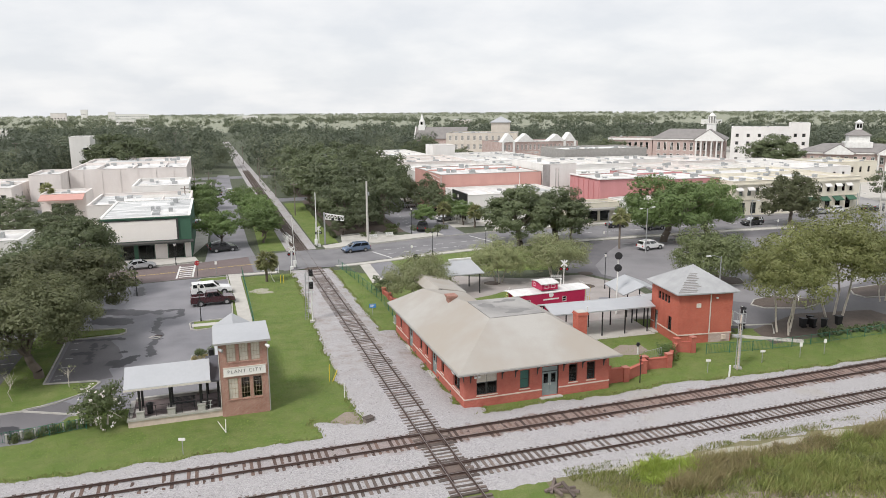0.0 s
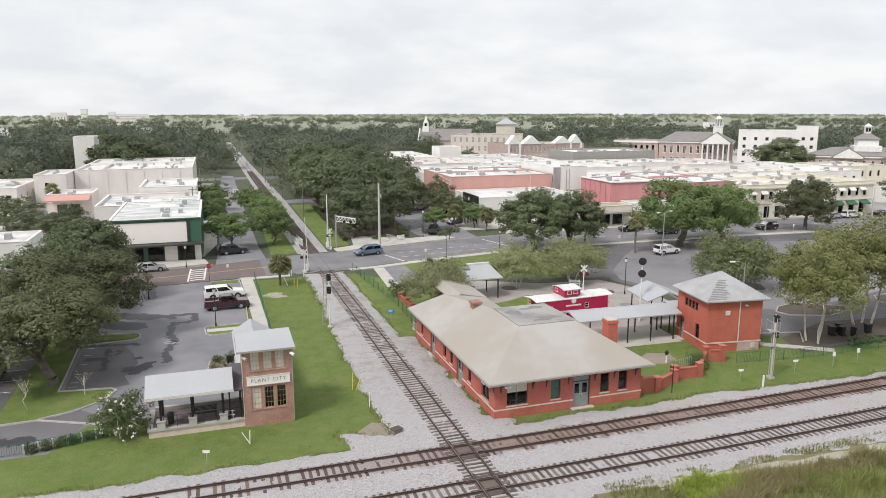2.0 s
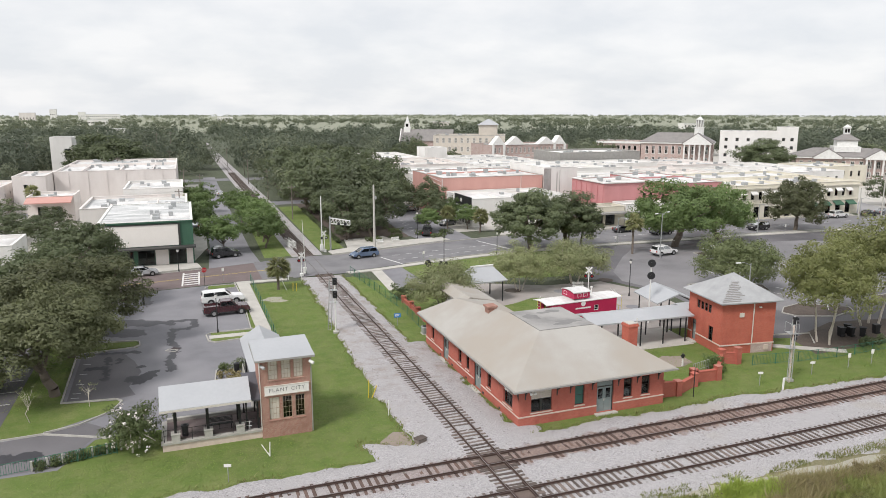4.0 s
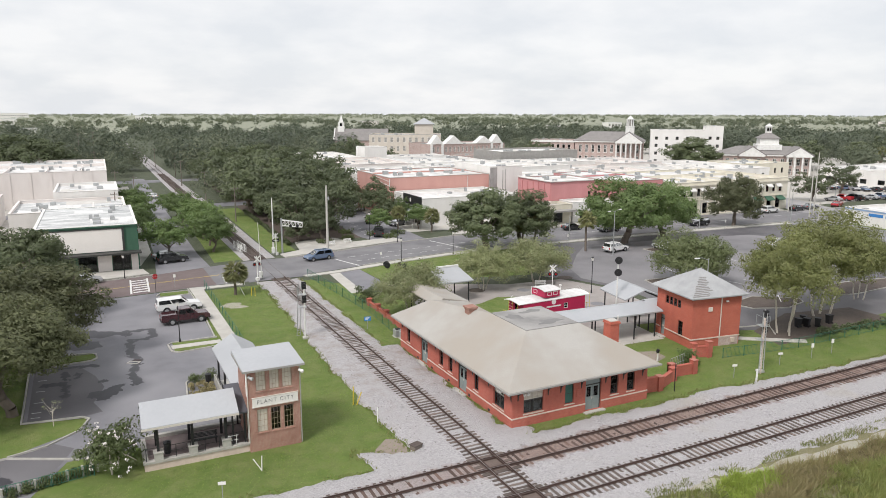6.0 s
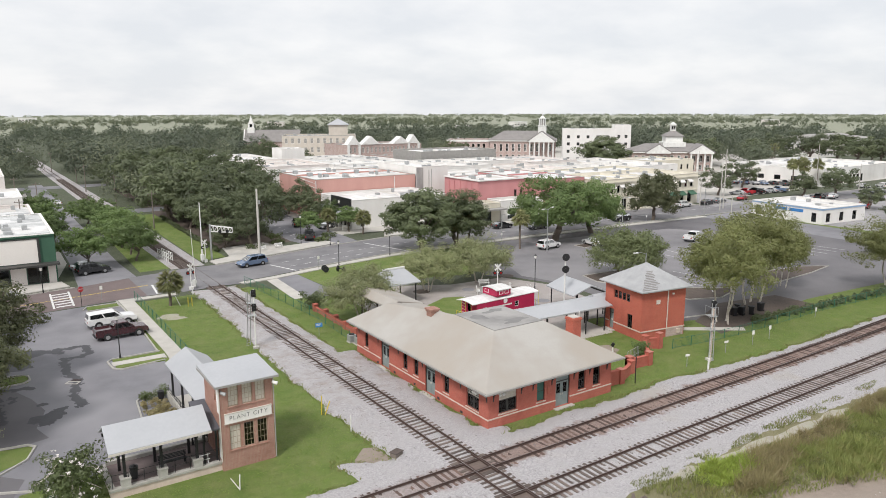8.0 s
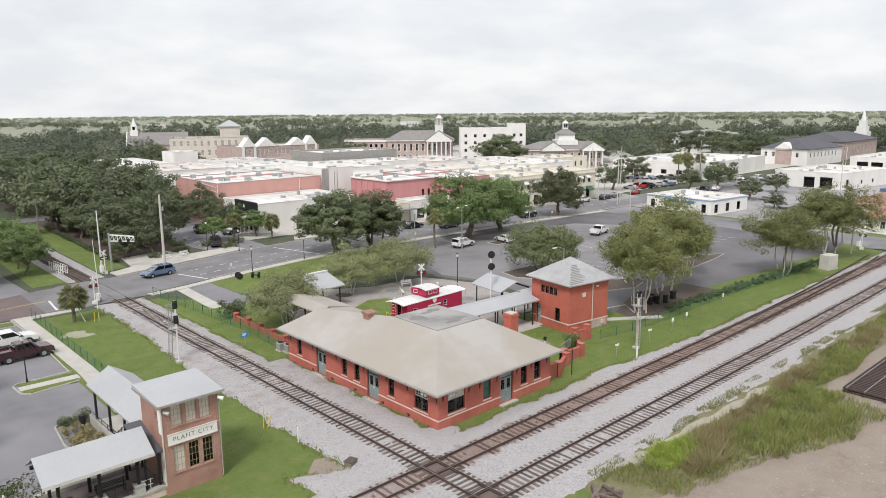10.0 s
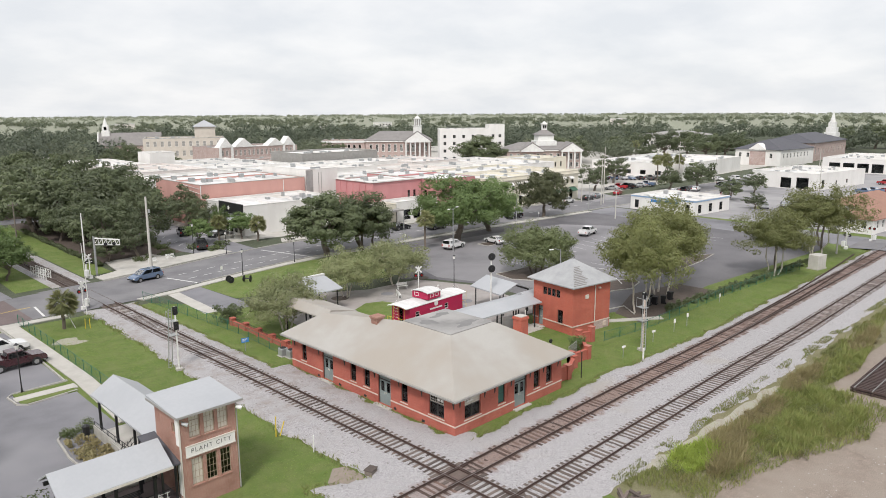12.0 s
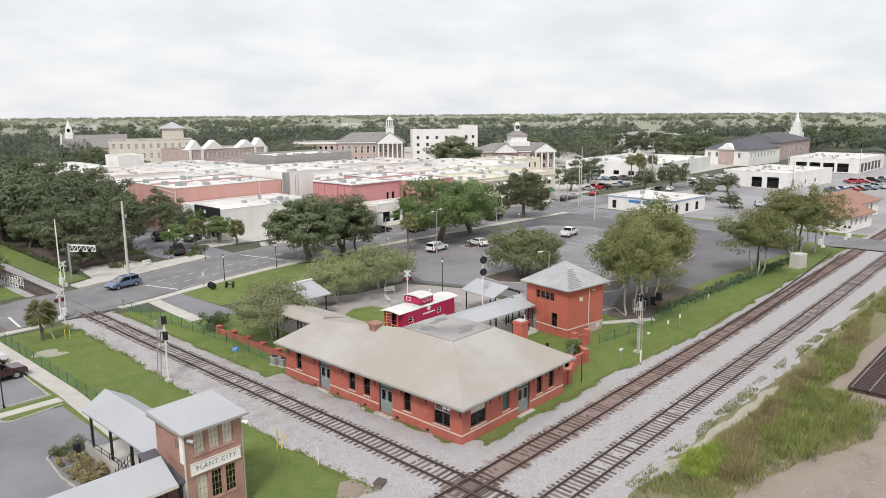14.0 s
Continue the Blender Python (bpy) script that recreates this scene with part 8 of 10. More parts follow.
fl = make_tree("flowering_shrub", "bushy crape myrtle shrub with white blossom", 91, 3.3, 2.1, "shrub", "bark_pale", n=120, per=60, size=0.10, trunk=0.12, stems=3, crown_z=1.5, rz=1.5, clump=0.22, hollow=0.2)
fl.matrix_basis = pose(-29.1, 6.2, 0) @ Matrix.Scale(1.22, 4)
tagged(fl, "", "shrub")
rngf = np.random.default_rng(5)
cf = clumps(rngf, 34, 1.9, 1.5, 1.6, 0.85)
linked("blossom", quads_mesh("blossom", leaves_at(rngf, cf, np.full(34, 0.13), 10, 0.07)), M["flower"], fl, "white blossom clusters")
for k in range(7):
    fp = thing("fence_pillar", "short pale concrete pillar between hedge blocks", "post", pose(-35.68 + 0.95 * k, 5.08 + 0.25 * k, 0, 0, 0, 15), "hedge pillars")
    part("pillar", boxes((-0.07, 0.07, -0.12, 0.12, -0.05, 0.78)), M["kerb"], fp)
for k in range(6):
    bush("clipped_hedge", "clipped dark green hedge block", -35.2 + 0.95 * k, 5.2 + 0.28 * k * 0.9, 0.38, 0.3, 0.75, 100 + k, n=16, per=46, size=0.07, group="hedge blocks")
bush("planter_shrubs", "low dry brownish shrubs in a kerbed planter", -21.3, 18.0, 1.3, 3.0, 0.6, 120, "weeds_dry", 46, 70, 0.1)
bush("clipped_shrub", "clipped round dark shrub", -20.3, 21.5, 0.55, 0.55, 1.1, 121, n=16, per=40, size=0.08)
bush("clipped_shrub", "clipped round dark shrub", -21.7, 21.3, 0.5, 0.45, 0.8, 122, n=16, per=40, size=0.08)
for k in range(9):
    bush("dark_hedge", "loose dark green hedge along the fence", 46 + 5.2 * k, 6.0 - 0.25 * k, 2.7, 0.7, 0.8, 140 + k, "oak_dark", 36, 32, 0.15, "lot hedge")
bush("garden_shrub", "small green shrub in the walled garden", 23.4, 5.1, 0.9, 0.8, 1.7, 160, "laurel", 44, 34, 0.1)
bush("flower_bed", "low mixed planting by the tower", 26.6, 6.9, 1.0, 0.7, 0.8, 161, "laurel", 40, 24, 0.09)
bush("plaza_shrub", "small dark shrub by the path", 2.6, 41.6, 1.5, 1.3, 2.2, 162, "oak_dark", 44, 40, 0.13)
for k in range(8):
    bush("park_hedge", "low dark hedge along the park edge", 2.4 + 0.06 * k, 87 + 6.0 * k, 0.45, 3.0, 0.8, 190 + k, "oak_dark", 34, 30, 0.16, "park hedge")
for k, (x, y) in enumerate([(22.4, 84.2), (20.4, 88.5), (25.4, 87.5), (14.2, 86.4), (9, 84.2), (16.3, 93)]):
    bush("park_shrub", "low green shrub at the park corner", x, y, 1.6, 1.2, 1.0, 170 + k, "shrub", 36, 26, 0.12, "park shrubs")


# far woods: leaf sprays of thousands of crowns in one mesh
def clear_of(x, y):
    """Whether a far tree may stand here: not on streets, tracks or roofs."""
    if (abs(x - cross_x(y)) < 6.5 + y * 0.004 and y < 900) or (-23 < x < -12 and y < 232):
        return False
    if y < 92 and x > -32 and y > -60 - x * 0.3 and x < 260:
        return False
    if (18 < x < 232 and -40 < y < 236) or (232 <= x < 400 and -40 < y < 125) or (320 < x < 395 and 150 < y < 195) or (240 < x < 400 and 118 < y < 165):
        return False
    if (-68 < x < -24 and 205 < y < 240) or noise.noise(Vector((x * 0.004, y * 0.004, 3))) > 0.5:
        return False
    if (-76 < x < -20 and 68 < y < 212) or (-100 < x < -62 and 132 < y < 170) or (66 < x < 150 and 215 < y < 330 and x + y < 450):
        return False
    return not (x < -30 and y < 58 + x * 0.05 and x > -56)


def woods(name, label, seed, count, near, far, leaf, per, size, low, high, n=14, wide=1.0, belts=False):
    """Trees over a fan of distance round the station; in belts they leave open fields between them."""
    rng = np.random.default_rng(seed)
    out, tries = [], 0
    while len(out) < count and tries < count * 12:
        tries += 1
        d = math.sqrt(rng.uniform(near**2, far**2))
        a = radians(rng.uniform(-38, 92))
        x, y = -30 + d * math.sin(a), -45 + d * math.cos(a)
        if not clear_of(x, y) or (belts and noise.noise(Vector((x * 0.0035, y * 0.006, 11))) < -0.08):
            continue
        h = rng.uniform(low, high)
        r = h * rng.uniform(0.5, 0.75) * wide
        z = land_z(x, y)
        c = clumps(rng, n, r * 0.85, h * 0.42, h * 0.55, 0.5) + np.array([x, y, z])
        out.append(leaves_at(rng, c, np.full(n, r * 0.40), per, size * r / 5.5, 0.75, 1.9, np.array([x, y, z + h * 0.42]), 1.1))
    me = tris_mesh(name, np.concatenate(out))
    return tagged(linked(name, me, M[leaf]), label, "woods", "", "stuff")


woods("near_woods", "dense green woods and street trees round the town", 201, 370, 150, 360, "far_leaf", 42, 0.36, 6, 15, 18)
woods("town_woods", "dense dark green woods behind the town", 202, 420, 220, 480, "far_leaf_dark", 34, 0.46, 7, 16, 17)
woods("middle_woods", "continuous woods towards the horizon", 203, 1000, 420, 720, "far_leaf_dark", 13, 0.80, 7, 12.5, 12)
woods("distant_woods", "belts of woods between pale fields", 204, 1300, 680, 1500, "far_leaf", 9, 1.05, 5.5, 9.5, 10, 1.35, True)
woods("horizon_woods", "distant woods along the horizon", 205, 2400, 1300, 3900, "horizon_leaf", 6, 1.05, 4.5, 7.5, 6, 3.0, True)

# ---- vehicles ----
def car(name, label, paint, x, y, heading, kind="sedan", group="parked cars"):
    """A parked vehicle, its nose along +x before it is turned: body, glass, wheels, lamps, bumpers."""
    key = (paint, kind)
    m = pose(x, y, 0.02, 0, 0, heading)
    if key in CARS:
        ob = copy_thing(CARS[key], m)
        ob.name = name
        return tagged(ob, label, "car", group)
    c = thing(name, label, "car", m, group)
    CARS[key] = c
    if kind == "sedan":
        L, W, low = 4.6, 0.9, [(-2.3, 0.42), (-2.25, 0.85), (-1.9, 0.98), (1.0, 0.95), (2.1, 0.78), (2.3, 0.6), (2.3, 0.35), (-2.2, 0.3)]
        cab = [(-1.75, 0.95), (-1.05, 1.42), (0.15, 1.45), (1.05, 0.94)]
    elif kind == "suv":
        L, W, low = 4.8, 0.95, [(-2.35, 0.45), (-2.35, 1.05), (1.15, 1.08), (2.2, 0.95), (2.4, 0.75), (2.4, 0.42), (-2.25, 0.38)]
        cab = [(-2.3, 1.05), (-2.1, 1.72), (0.25, 1.76), (1.15, 1.07)]
    elif kind == "van":
        L, W, low = 4.9, 0.97, [(-2.4, 0.42), (-2.4, 1.0), (1.3, 1.02), (2.2, 0.85), (2.45, 0.65), (2.45, 0.38), (-2.3, 0.35)]
        cab = [(-2.3, 1.0), (-2.0, 1.68), (0.4, 1.7), (1.6, 0.98)]
    elif kind == "camper":
        L, W, low = 5.4, 0.98, [(-2.7, 0.5), (-2.7, 1.12), (1.2, 1.14), (2.5, 1.02), (2.7, 0.8), (2.7, 0.45), (-2.6, 0.42)]
        cab = [(-2.65, 1.12), (-2.55, 1.75), (0.35, 1.8), (1.15, 1.13)]
    else:
        L, W, low = 5.5, 0.98, [(-2.75, 0.55), (-2.75, 1.12), (1.3, 1.15), (2.55, 1.04), (2.75, 0.85), (2.75, 0.48), (-2.65, 0.45)]
        cab = [(-0.95, 1.13), (-0.75, 1.8), (0.55, 1.83), (1.35, 1.14)]
    side = Matrix(((1, 0, 0, 0), (0, 0, -1, 0), (0, 1, 0, 0), (0, 0, 0, 1)))
    bm = prism(bmesh.new(), low, -W, W, side)
    bmesh.ops.bevel(bm, geom=list(bm.edges), offset=0.06, segments=2, affect="EDGES")
    if kind == "pickup":
        box(bm, -2.7, -0.98, -W + 0.02, -W + 0.12, 1.0, 1.3), box(bm, -2.7, -0.98, W - 0.12, W - 0.02, 1.0, 1.3), box(bm, -2.74, -2.64, -W + 0.12, W - 0.12, 1.0, 1.3)
    body = part("body", bm, CAR[paint], c, smooth=False)
    bm = bmesh.new()
    rings = []
    for s, inset in ((-1, 1), (1, 1)):
        rings.append([bm.verts.new((p[0], s * (W - (0.04 if k in (0, 3) else 0.2)), p[1])) for k, p in enumerate(cab)])
    n = len(cab)
    for k in range(n - 1):
        bm.faces.new((rings[0][k], rings[0][k + 1], rings[1][k + 1], rings[1][k]))
    bm.faces.new(rings[0][::-1]), bm.faces.new(rings[1]), bm.faces.new((rings[0][0], rings[1][0], rings[1][n - 1], rings[0][n - 1]))
    bmesh.ops.bevel(bm, geom=list(bm.edges), offset=0.05, segments=1, affect="EDGES")
    cabin = part("cabin", bm, CAR[paint], c)

    def lerp(a, b, f):
        return (a[0] + (b[0] - a[0]) * f, a[1] + (b[1] - a[1]) * f)

    for s in (-1, 1):
        lo0, lo1, hi0, hi1 = cab[0], cab[3], cab[1], cab[2]
        for f0, f1 in ((0.06, 0.46), (0.5, 0.93)):
            bm = bmesh.new()
            pts = []
            for f, g in ((f0, 0.15), (f1, 0.15), (f1, 0.88), (f0, 0.88)):
                a, b = lerp(lo0, lo1, f), lerp(hi0, hi1, f)
                p = lerp(a, b, g)
                pts.append((p[0], s * (W - 0.035 - 0.16 * g), p[1]))
            off = Vector((0, s * 0.012, 0.003))
            quad(bm, *[Vector(p) + off for p in pts])
            bmesh.ops.solidify(bm, geom=list(bm.faces), thickness=0.01)
            part("side_window", bm, M["carglass"], cabin)
    for a, b, push in ((cab[3], cab[2], 0.015), (cab[0], cab[1], -0.015)):
        bm = bmesh.new()
        p, q = lerp(a, b, 0.12), lerp(a, b, 0.9)
        quad(bm, (p[0] + push, -W + 0.14, p[1] + 0.01), (p[0] + push, W - 0.14, p[1] + 0.01), (q[0] + push, W - 0.26, q[1] + 0.01), (q[0] + push, -W + 0.26, q[1] + 0.01))
        bmesh.ops.solidify(bm, geom=list(bm.faces), thickness=0.01)
        part("windscreen" if push > 0 else "rear_window", bm, M["carglass"], cabin)
    r = 0.33 if kind in ("sedan", "van") else 0.38
    for wx in (-L * 0.29, L * 0.305):
        for s in (-1, 1):
            y1 = s * (W + 0.01)
            bm = rods(((wx, y1 - s * 0.24, r), (wx, y1, r), r), seg=18)
            wh = part("wheel", bm, M["tyre"], c)
            part("rim", rods(((wx, y1 - s * 0.02, r), (wx, y1 + s * 0.012, r), r * 0.62), seg=12), M["rim"], wh)
            part("wheel_arch", rods(((wx, y1 - s * 0.3, r + 0.02), (wx, y1 - s * 0.006, r + 0.02), r + 0.07), seg=18), M["black"], body)
    z = low[-3][1] - 0.06
    for s in (-1, 1):
        part("headlight", boxes((L / 2 - 0.14, L / 2 + 0.015, s * W * 0.75 - 0.16, s * W * 0.75 + 0.16, z - 0.02, z + 0.1)), M["lamp_clear"], c)
        part("tail_light", boxes((-L / 2 - 0.015, -L / 2 + 0.1, s * W * 0.82 - 0.1, s * W * 0.82 + 0.1, 0.72, 0.98)), M["lamp_red"], c)
        part("mirror", boxes((0.75, 0.9, s * (W + 0.02), s * (W + 0.17), 1.0, 1.12)), CAR[paint], c)
    part("bumper", boxes((L / 2 - 0.1, L / 2 + 0.05, -W + 0.1, W - 0.1, 0.36, 0.52)), M["black"] if paint != "white" else CAR["grey"], c)
    part("bumper", boxes((-L / 2 - 0.06, -L / 2 + 0.1, -W + 0.1, W - 0.1, 0.4, 0.56)), M["black"] if paint != "white" else CAR["grey"], c)
    return c


CARS = {}
car("suv", "white camper-topped truck parked by the footpath", "white", -20.6, 47.4, 4, "camper")
car("pickup_truck", "dark maroon pickup truck parked by the footpath", "maroon", -20.4, 42.0, 4, "pickup")
car("minivan", "metallic blue minivan stopped at the crossing", "blue", 4.0, 70.2, 192, "van", "street cars")
for label, paint, kind, x, y, a in [
    ("black suv under a street tree", "black", "suv", -18.6, 78.4, 10), ("silver sedan under a street tree", "silver", "sedan", -19.2, 81.6, 10), ("silver sedan on the brick street", "silver", "sedan", -31.5, 68.0, 7),
    ("white suv in the car park", "white", "suv", 54.2, 54.6, 8), ("small white car beside a tree", "white", "sedan", 63.2, 52.5, 80), ("white pickup in the car park", "white", "pickup", 83.0, 45.2, 12),
    ("black sedan outside the low store", "black", "sedan", 60.9, 77.2, 2), ("black suv on the street", "black", "suv", 89.6, 70.2, 182), ("grey suv outside the low store", "grey", "suv", 66.8, 72.4, 181),
    ("silver sedan outside the cream building", "silver", "sedan", 115.2, 77.9, 3), ("white suv outside the cream building", "white", "suv", 120.2, 77.6, 3), ("black sedan outside the cream building", "black", "sedan", 129.6, 77.4, 3), ("grey sedan outside the cream building", "grey", "sedan", 134.9, 77.8, 3),
    ("red car on the far street", "red", "sedan", 145.5, 78.0, 20), ("black pickup in a far bay", "black", "pickup", 21.4, 88.0, 70), ("dark suv in a market bay", "black", "suv", 25.2, 104.0, 75), ("grey sedan in a market bay", "grey", "sedan", 29.5, 98.0, 210), ("silver sedan in a market bay", "silver", "sedan", 27.7, 122, 205), ("black sedan in a market bay", "black", "sedan", 30.2, 109, 205),
    ("dark car at the kerb of the side street", "black", "sedan", -23.2, 146, 95), ("white suv at the kerb of the side street", "white", "suv", -23.2, 128, 95), ("grey sedan at the kerb of the side street", "grey", "sedan", -23.3, 112, 92), ("silver suv at the end of the side street", "silver", "suv", -19.0, 168, 100), ("white sedan at the end of the side street", "white", "sedan", -15.5, 172, 100), ("silver car at the kerb of the side street", "silver", "sedan", -23.3, 138, 95),
    ("green suv under the oaks", "green", "suv", -43.5, 22.5, 180), ("blue van under the oaks", "blue", "van", -43.2, 12.5, 10),
]:
    car(kind if kind in ("suv", "sedan") else ("pickup_truck" if kind == "pickup" else "minivan"), label, paint, x, y, a, kind)
rngc = random.Random(12)
ROWS = [((155, 86), (172, 84), 6, 100), ((181, 106), (193, 92), 7, 60), ((157, 51), (176, 60), 5, 20), ((189, 66), (206, 60), 5, 80), ((196, 27), (216, 20), 6, 70), ((146, 36), (158, 30), 3, 30), ((228, 30), (246, 22), 5, 75), ((205, 76), (222, 66), 4, 60), ((160, 68), (170, 66), 3, 10)]
for (x0, y0), (x1, y1), n, a in ROWS:
    for k in range(n):
        f = k / max(1, n - 1)
        paint = rngc.choice(["white", "silver", "black", "grey", "white", "red", "blue", "silver"])
        kind = rngc.choice(["sedan", "suv", "sedan", "pickup", "suv"])
        car({"pickup": "pickup_truck"}.get(kind, kind), f"{paint} {'pickup truck' if kind == 'pickup' else kind} parked in a far town lot", paint, x0 + (x1 - x0) * f + rngc.uniform(-0.3, 0.3), y0 + (y1 - y0) * f + rngc.uniform(-0.3, 0.3), a + rngc.choice([0, 180]) + rngc.uniform(-4, 4), kind, "town lot cars")


# ---- poles, lamps, signals ----
def pole(name, label, x, y, h, r, mat, seg=8, arm=0.0):
    p = thing(name, label, "pole", pose(x, y, 0), "poles")
    part("shaft", rods(((0, 0, -0.1), (0, 0, h), r, r * 0.62), seg=seg), M[mat], p)
    if arm:
        part("crossarm", boxes((-arm, arm, -0.06, 0.06, h - 0.6, h - 0.48)), M["wood_pole"], p)
        for k in (-0.8, 0, 0.8):
            part("insulator", rods(((arm * k, 0, h - 0.48), (arm * k, 0, h - 0.3), 0.05), seg=6), M["galv"], p)
    return p


p = pole("utility_pole", "tall pale concrete utility pole at the street corner", 7.5, 76.7, 11.8, 0.26, "pole")
part("transformer", rods(((0.3, -0.25, 9.2), (0.3, -0.25, 9.8), 0.16), seg=10), M["galv"], p)
pole("utility_pole", "slim white pole beside the railway", -1.9, 77.9, 10.0, 0.13, "whitepaint")
for x, y, h in ((-6.9, 288, 8), (-3.4, 237, 9), (-3.0, 157, 8.6), (-4.7, 202, 8.5), (-1.6, 118, 8.0), (-26, 118, 8.0), (-25, 160, 9), (-45, 205, 10), (-30, 240, 10), (-88.9, 247, 13.5), (-82.8, 245, 14), (-76.5, 238, 13.8), (-75.4, 256, 14), (-36, 300, 14.5), (-30.4, 306, 15), (-21, 150, 8.4)):
    pole("utility_pole", "grey timber utility pole beside the railway", x, y, h, 0.15, "wood_pole", arm=0.9)
for x, y, h in ((126.3, 70.2, 15.0), (125.2, 76.4, 7.0), (188.4, 81.8, 14.0), (152.7, 25.3, 12.0), (105.1, 52.9, 6.4), (196.3, 72.6, 8.2), (122.8, 68.6, 11.9), (97.5, 3.4, 7.6), (232, 52, 11), (235, 30, 11), (170, 112, 11)):
    pole("utility_pole", "pale street pole in the town", x, y, h, 0.15, "pole")


def street_lamp(x, y, h, rot, double=False, group="street lamps"):
    l = thing("street_lamp", "pale metal street lamp with curved arm" if not double else "tall pale street lamp with two arms", "street lamp", pose(x, y, 0, 0, 0, rot), group)
    part("pole", rods(((0, 0, -0.05), (0, 0, h), 0.11, 0.06), seg=8), M["galv"], l)
    for s in ((-1, 1) if double else (1,)):
        part("arm", rods(((0, 0, h - 0.2), (s * 1.0, 0, h + 0.15), 0.035), ((s * 1.0, 0, h + 0.15), (s * 1.5, 0, h + 0.12), 0.03), seg=6), M["galv"], l)
        part("lamp_head", bevelled(boxes((min(s * 1.4, s * 2.1), max(s * 1.4, s * 2.1), -0.15, 0.15, h + 0.03, h + 0.17)), 0.04), M["whitepaint"], l)
    return l


street_lamp(51.7, 52.2, 7.8, 20, True)
street_lamp(52.6, 66.6, 5.0, -80)
for x, y, h, r in ((43.5, 22.5, 5.8, 170), (57, 20, 6, 10), (78, 22, 6, 40), (86, 66.5, 6, -90), (112, 65.0, 6.5, -90), (150, 82, 7, -60)):
    street_lamp(x, y, h, r)


def post_lamp(x, y, h, group="post lamps"):
    l = thing("post_lamp", "black post-top lantern on a slim pole", "street lamp", pose(x, y, 0), group)
    part("pole", rods(((0, 0, -0.05), (0, 0, 0.5), 0.12, 0.08), ((0, 0, 0.5), (0, 0, h), 0.055, 0.045), seg=8), M["black"], l)
    part("lantern", rods(((0, 0, h), (0, 0, h + 0.4), 0.13, 0.2), seg=8), M["sign_white"], l)
    part("cap", rods(((0, 0, h + 0.4), (0, 0, h + 0.58), 0.22, 0.03), seg=8), M["black"], l)
    return l


for x, y, h in ((17.9, 83.6, 5.0), (22.0, 79.4, 3.6), (26.6, 64.6, 3.6), (32.2, 32.4, 4.6), (-21.8, 34.0, 4.2), (-26.2, 68.9, 3.2), (-30.4, 49.8, 4.0), (15.9, 62.4, 3.6), (40, 81.0, 3.6), (30.8, 46.5, 3.8)):
    post_lamp(x, y, h)


def target_signal(x, y, h, rot):
    """An old wayside signal: a pale pole with two black round targets."""
    s = thing("target_signal", "old railway signal with two round black targets", "railway signal", pose(x, y, 0, 0, 0, rot))
    part("pole", rods(((0, 0, 0), (0, 0, h), 0.1, 0.08), seg=10), M["whitepaint"], s)
    for z in (h - 0.35, h - 1.85):
        t = part("target", rods(((0, -0.16, z), (0, -0.22, z), 0.46), seg=20), M["black"], s, "round black target")
        part("lens", rods(((0, -0.22, z), (0, -0.36, z), 0.13, 0.15), seg=12), M["black"], t)
        part("lamp_case", boxes((-0.14, 0.14, -0.16, 0.14, z - 0.2, z + 0.2)), M["black"], s)


target_signal(27.1, 20.8, 7.75, -25)


def signal_head(parent, x, y, z, rot, n=2):
    m = pose(x, y, z, 0, 0, rot)
    bm = box(bmesh.new(), -0.24, 0.24, -0.02, 0.02, -0.05, n * 0.36 + 0.05, m)
    box(bm, -0.14, 0.14, 0.02, 0.24, 0, n * 0.36, m)
    h = part("signal_head", bm, M["black"], parent, "black signal head with hoods")
    for k in range(n):
        c = m @ Vector((0, -0.02, 0.18 + 0.36 * k))
        e = m @ Vector((0, -0.24, 0.16 + 0.36 * k))
        part("hood", rod(bmesh.new(), c, e, 0.13, 0.14, 12, cap=True), M["black"], h)


def signal_mast(x, y, h, rot, label):
    s = thing("signal_mast", label, "railway signal", pose(x, y, 0, 0, 0, rot))
    part("foundation", boxes((-0.3, 0.3, -0.3, 0.3, -0.1, 0.22)), M["concrete"], s)
    part("mast", rods(((0, 0, 0.2), (0, 0, h), 0.08), seg=10), M["whitepaint"], s)
    bm = rods(((-0.5, 0.5, 0.3), (-0.22, 0.3, h - 0.2), 0.04), ((-0.9, 0.3, 0.3), (-0.55, 0.12, h - 0.2), 0.04), seg=6)
    for k in range(int(h / 0.32)):
        f = k / (h / 0.32)
        a, b = Vector((-0.5, 0.5, 0.3)).lerp(Vector((-0.22, 0.3, h - 0.2)), f), Vector((-0.9, 0.3, 0.3)).lerp(Vector((-0.55, 0.12, h - 0.2)), f)
        rod(bm, a, b, 0.022, seg=5)
    part("ladder", bm, M["galv"], s, "galvanised ladder")
    part("platform", boxes((-0.7, 0.25, -0.1, 0.7, h - 1.5, h - 1.46)), M["galv"], s)
    part("platform", boxes((-0.7, 0.25, -0.1, 0.7, h - 2.9, h - 2.86)), M["galv"], s)
    part("guard_hoop", rods(((-0.7, -0.1, h - 0.5), (-0.7, 0.7, h - 0.5), 0.02), ((-0.7, 0.7, h - 0.5), (0.25, 0.7, h - 0.5), 0.02), ((-0.7, -0.1, h - 1.5), (-0.7, -0.1, h - 0.5), 0.02), ((-0.7, 0.7, h - 1.5), (-0.7, 0.7, h - 0.5), 0.02), ((0.25, 0.7, h - 1.5), (0.25, 0.7, h - 0.5), 0.02), seg=6), M["galv"], s)
    signal_head(s, 0.0, -0.12, h - 0.75, 0, 2)
    signal_head(s, 0.0, -0.12, h - 2.3, 0, 2)
    return s


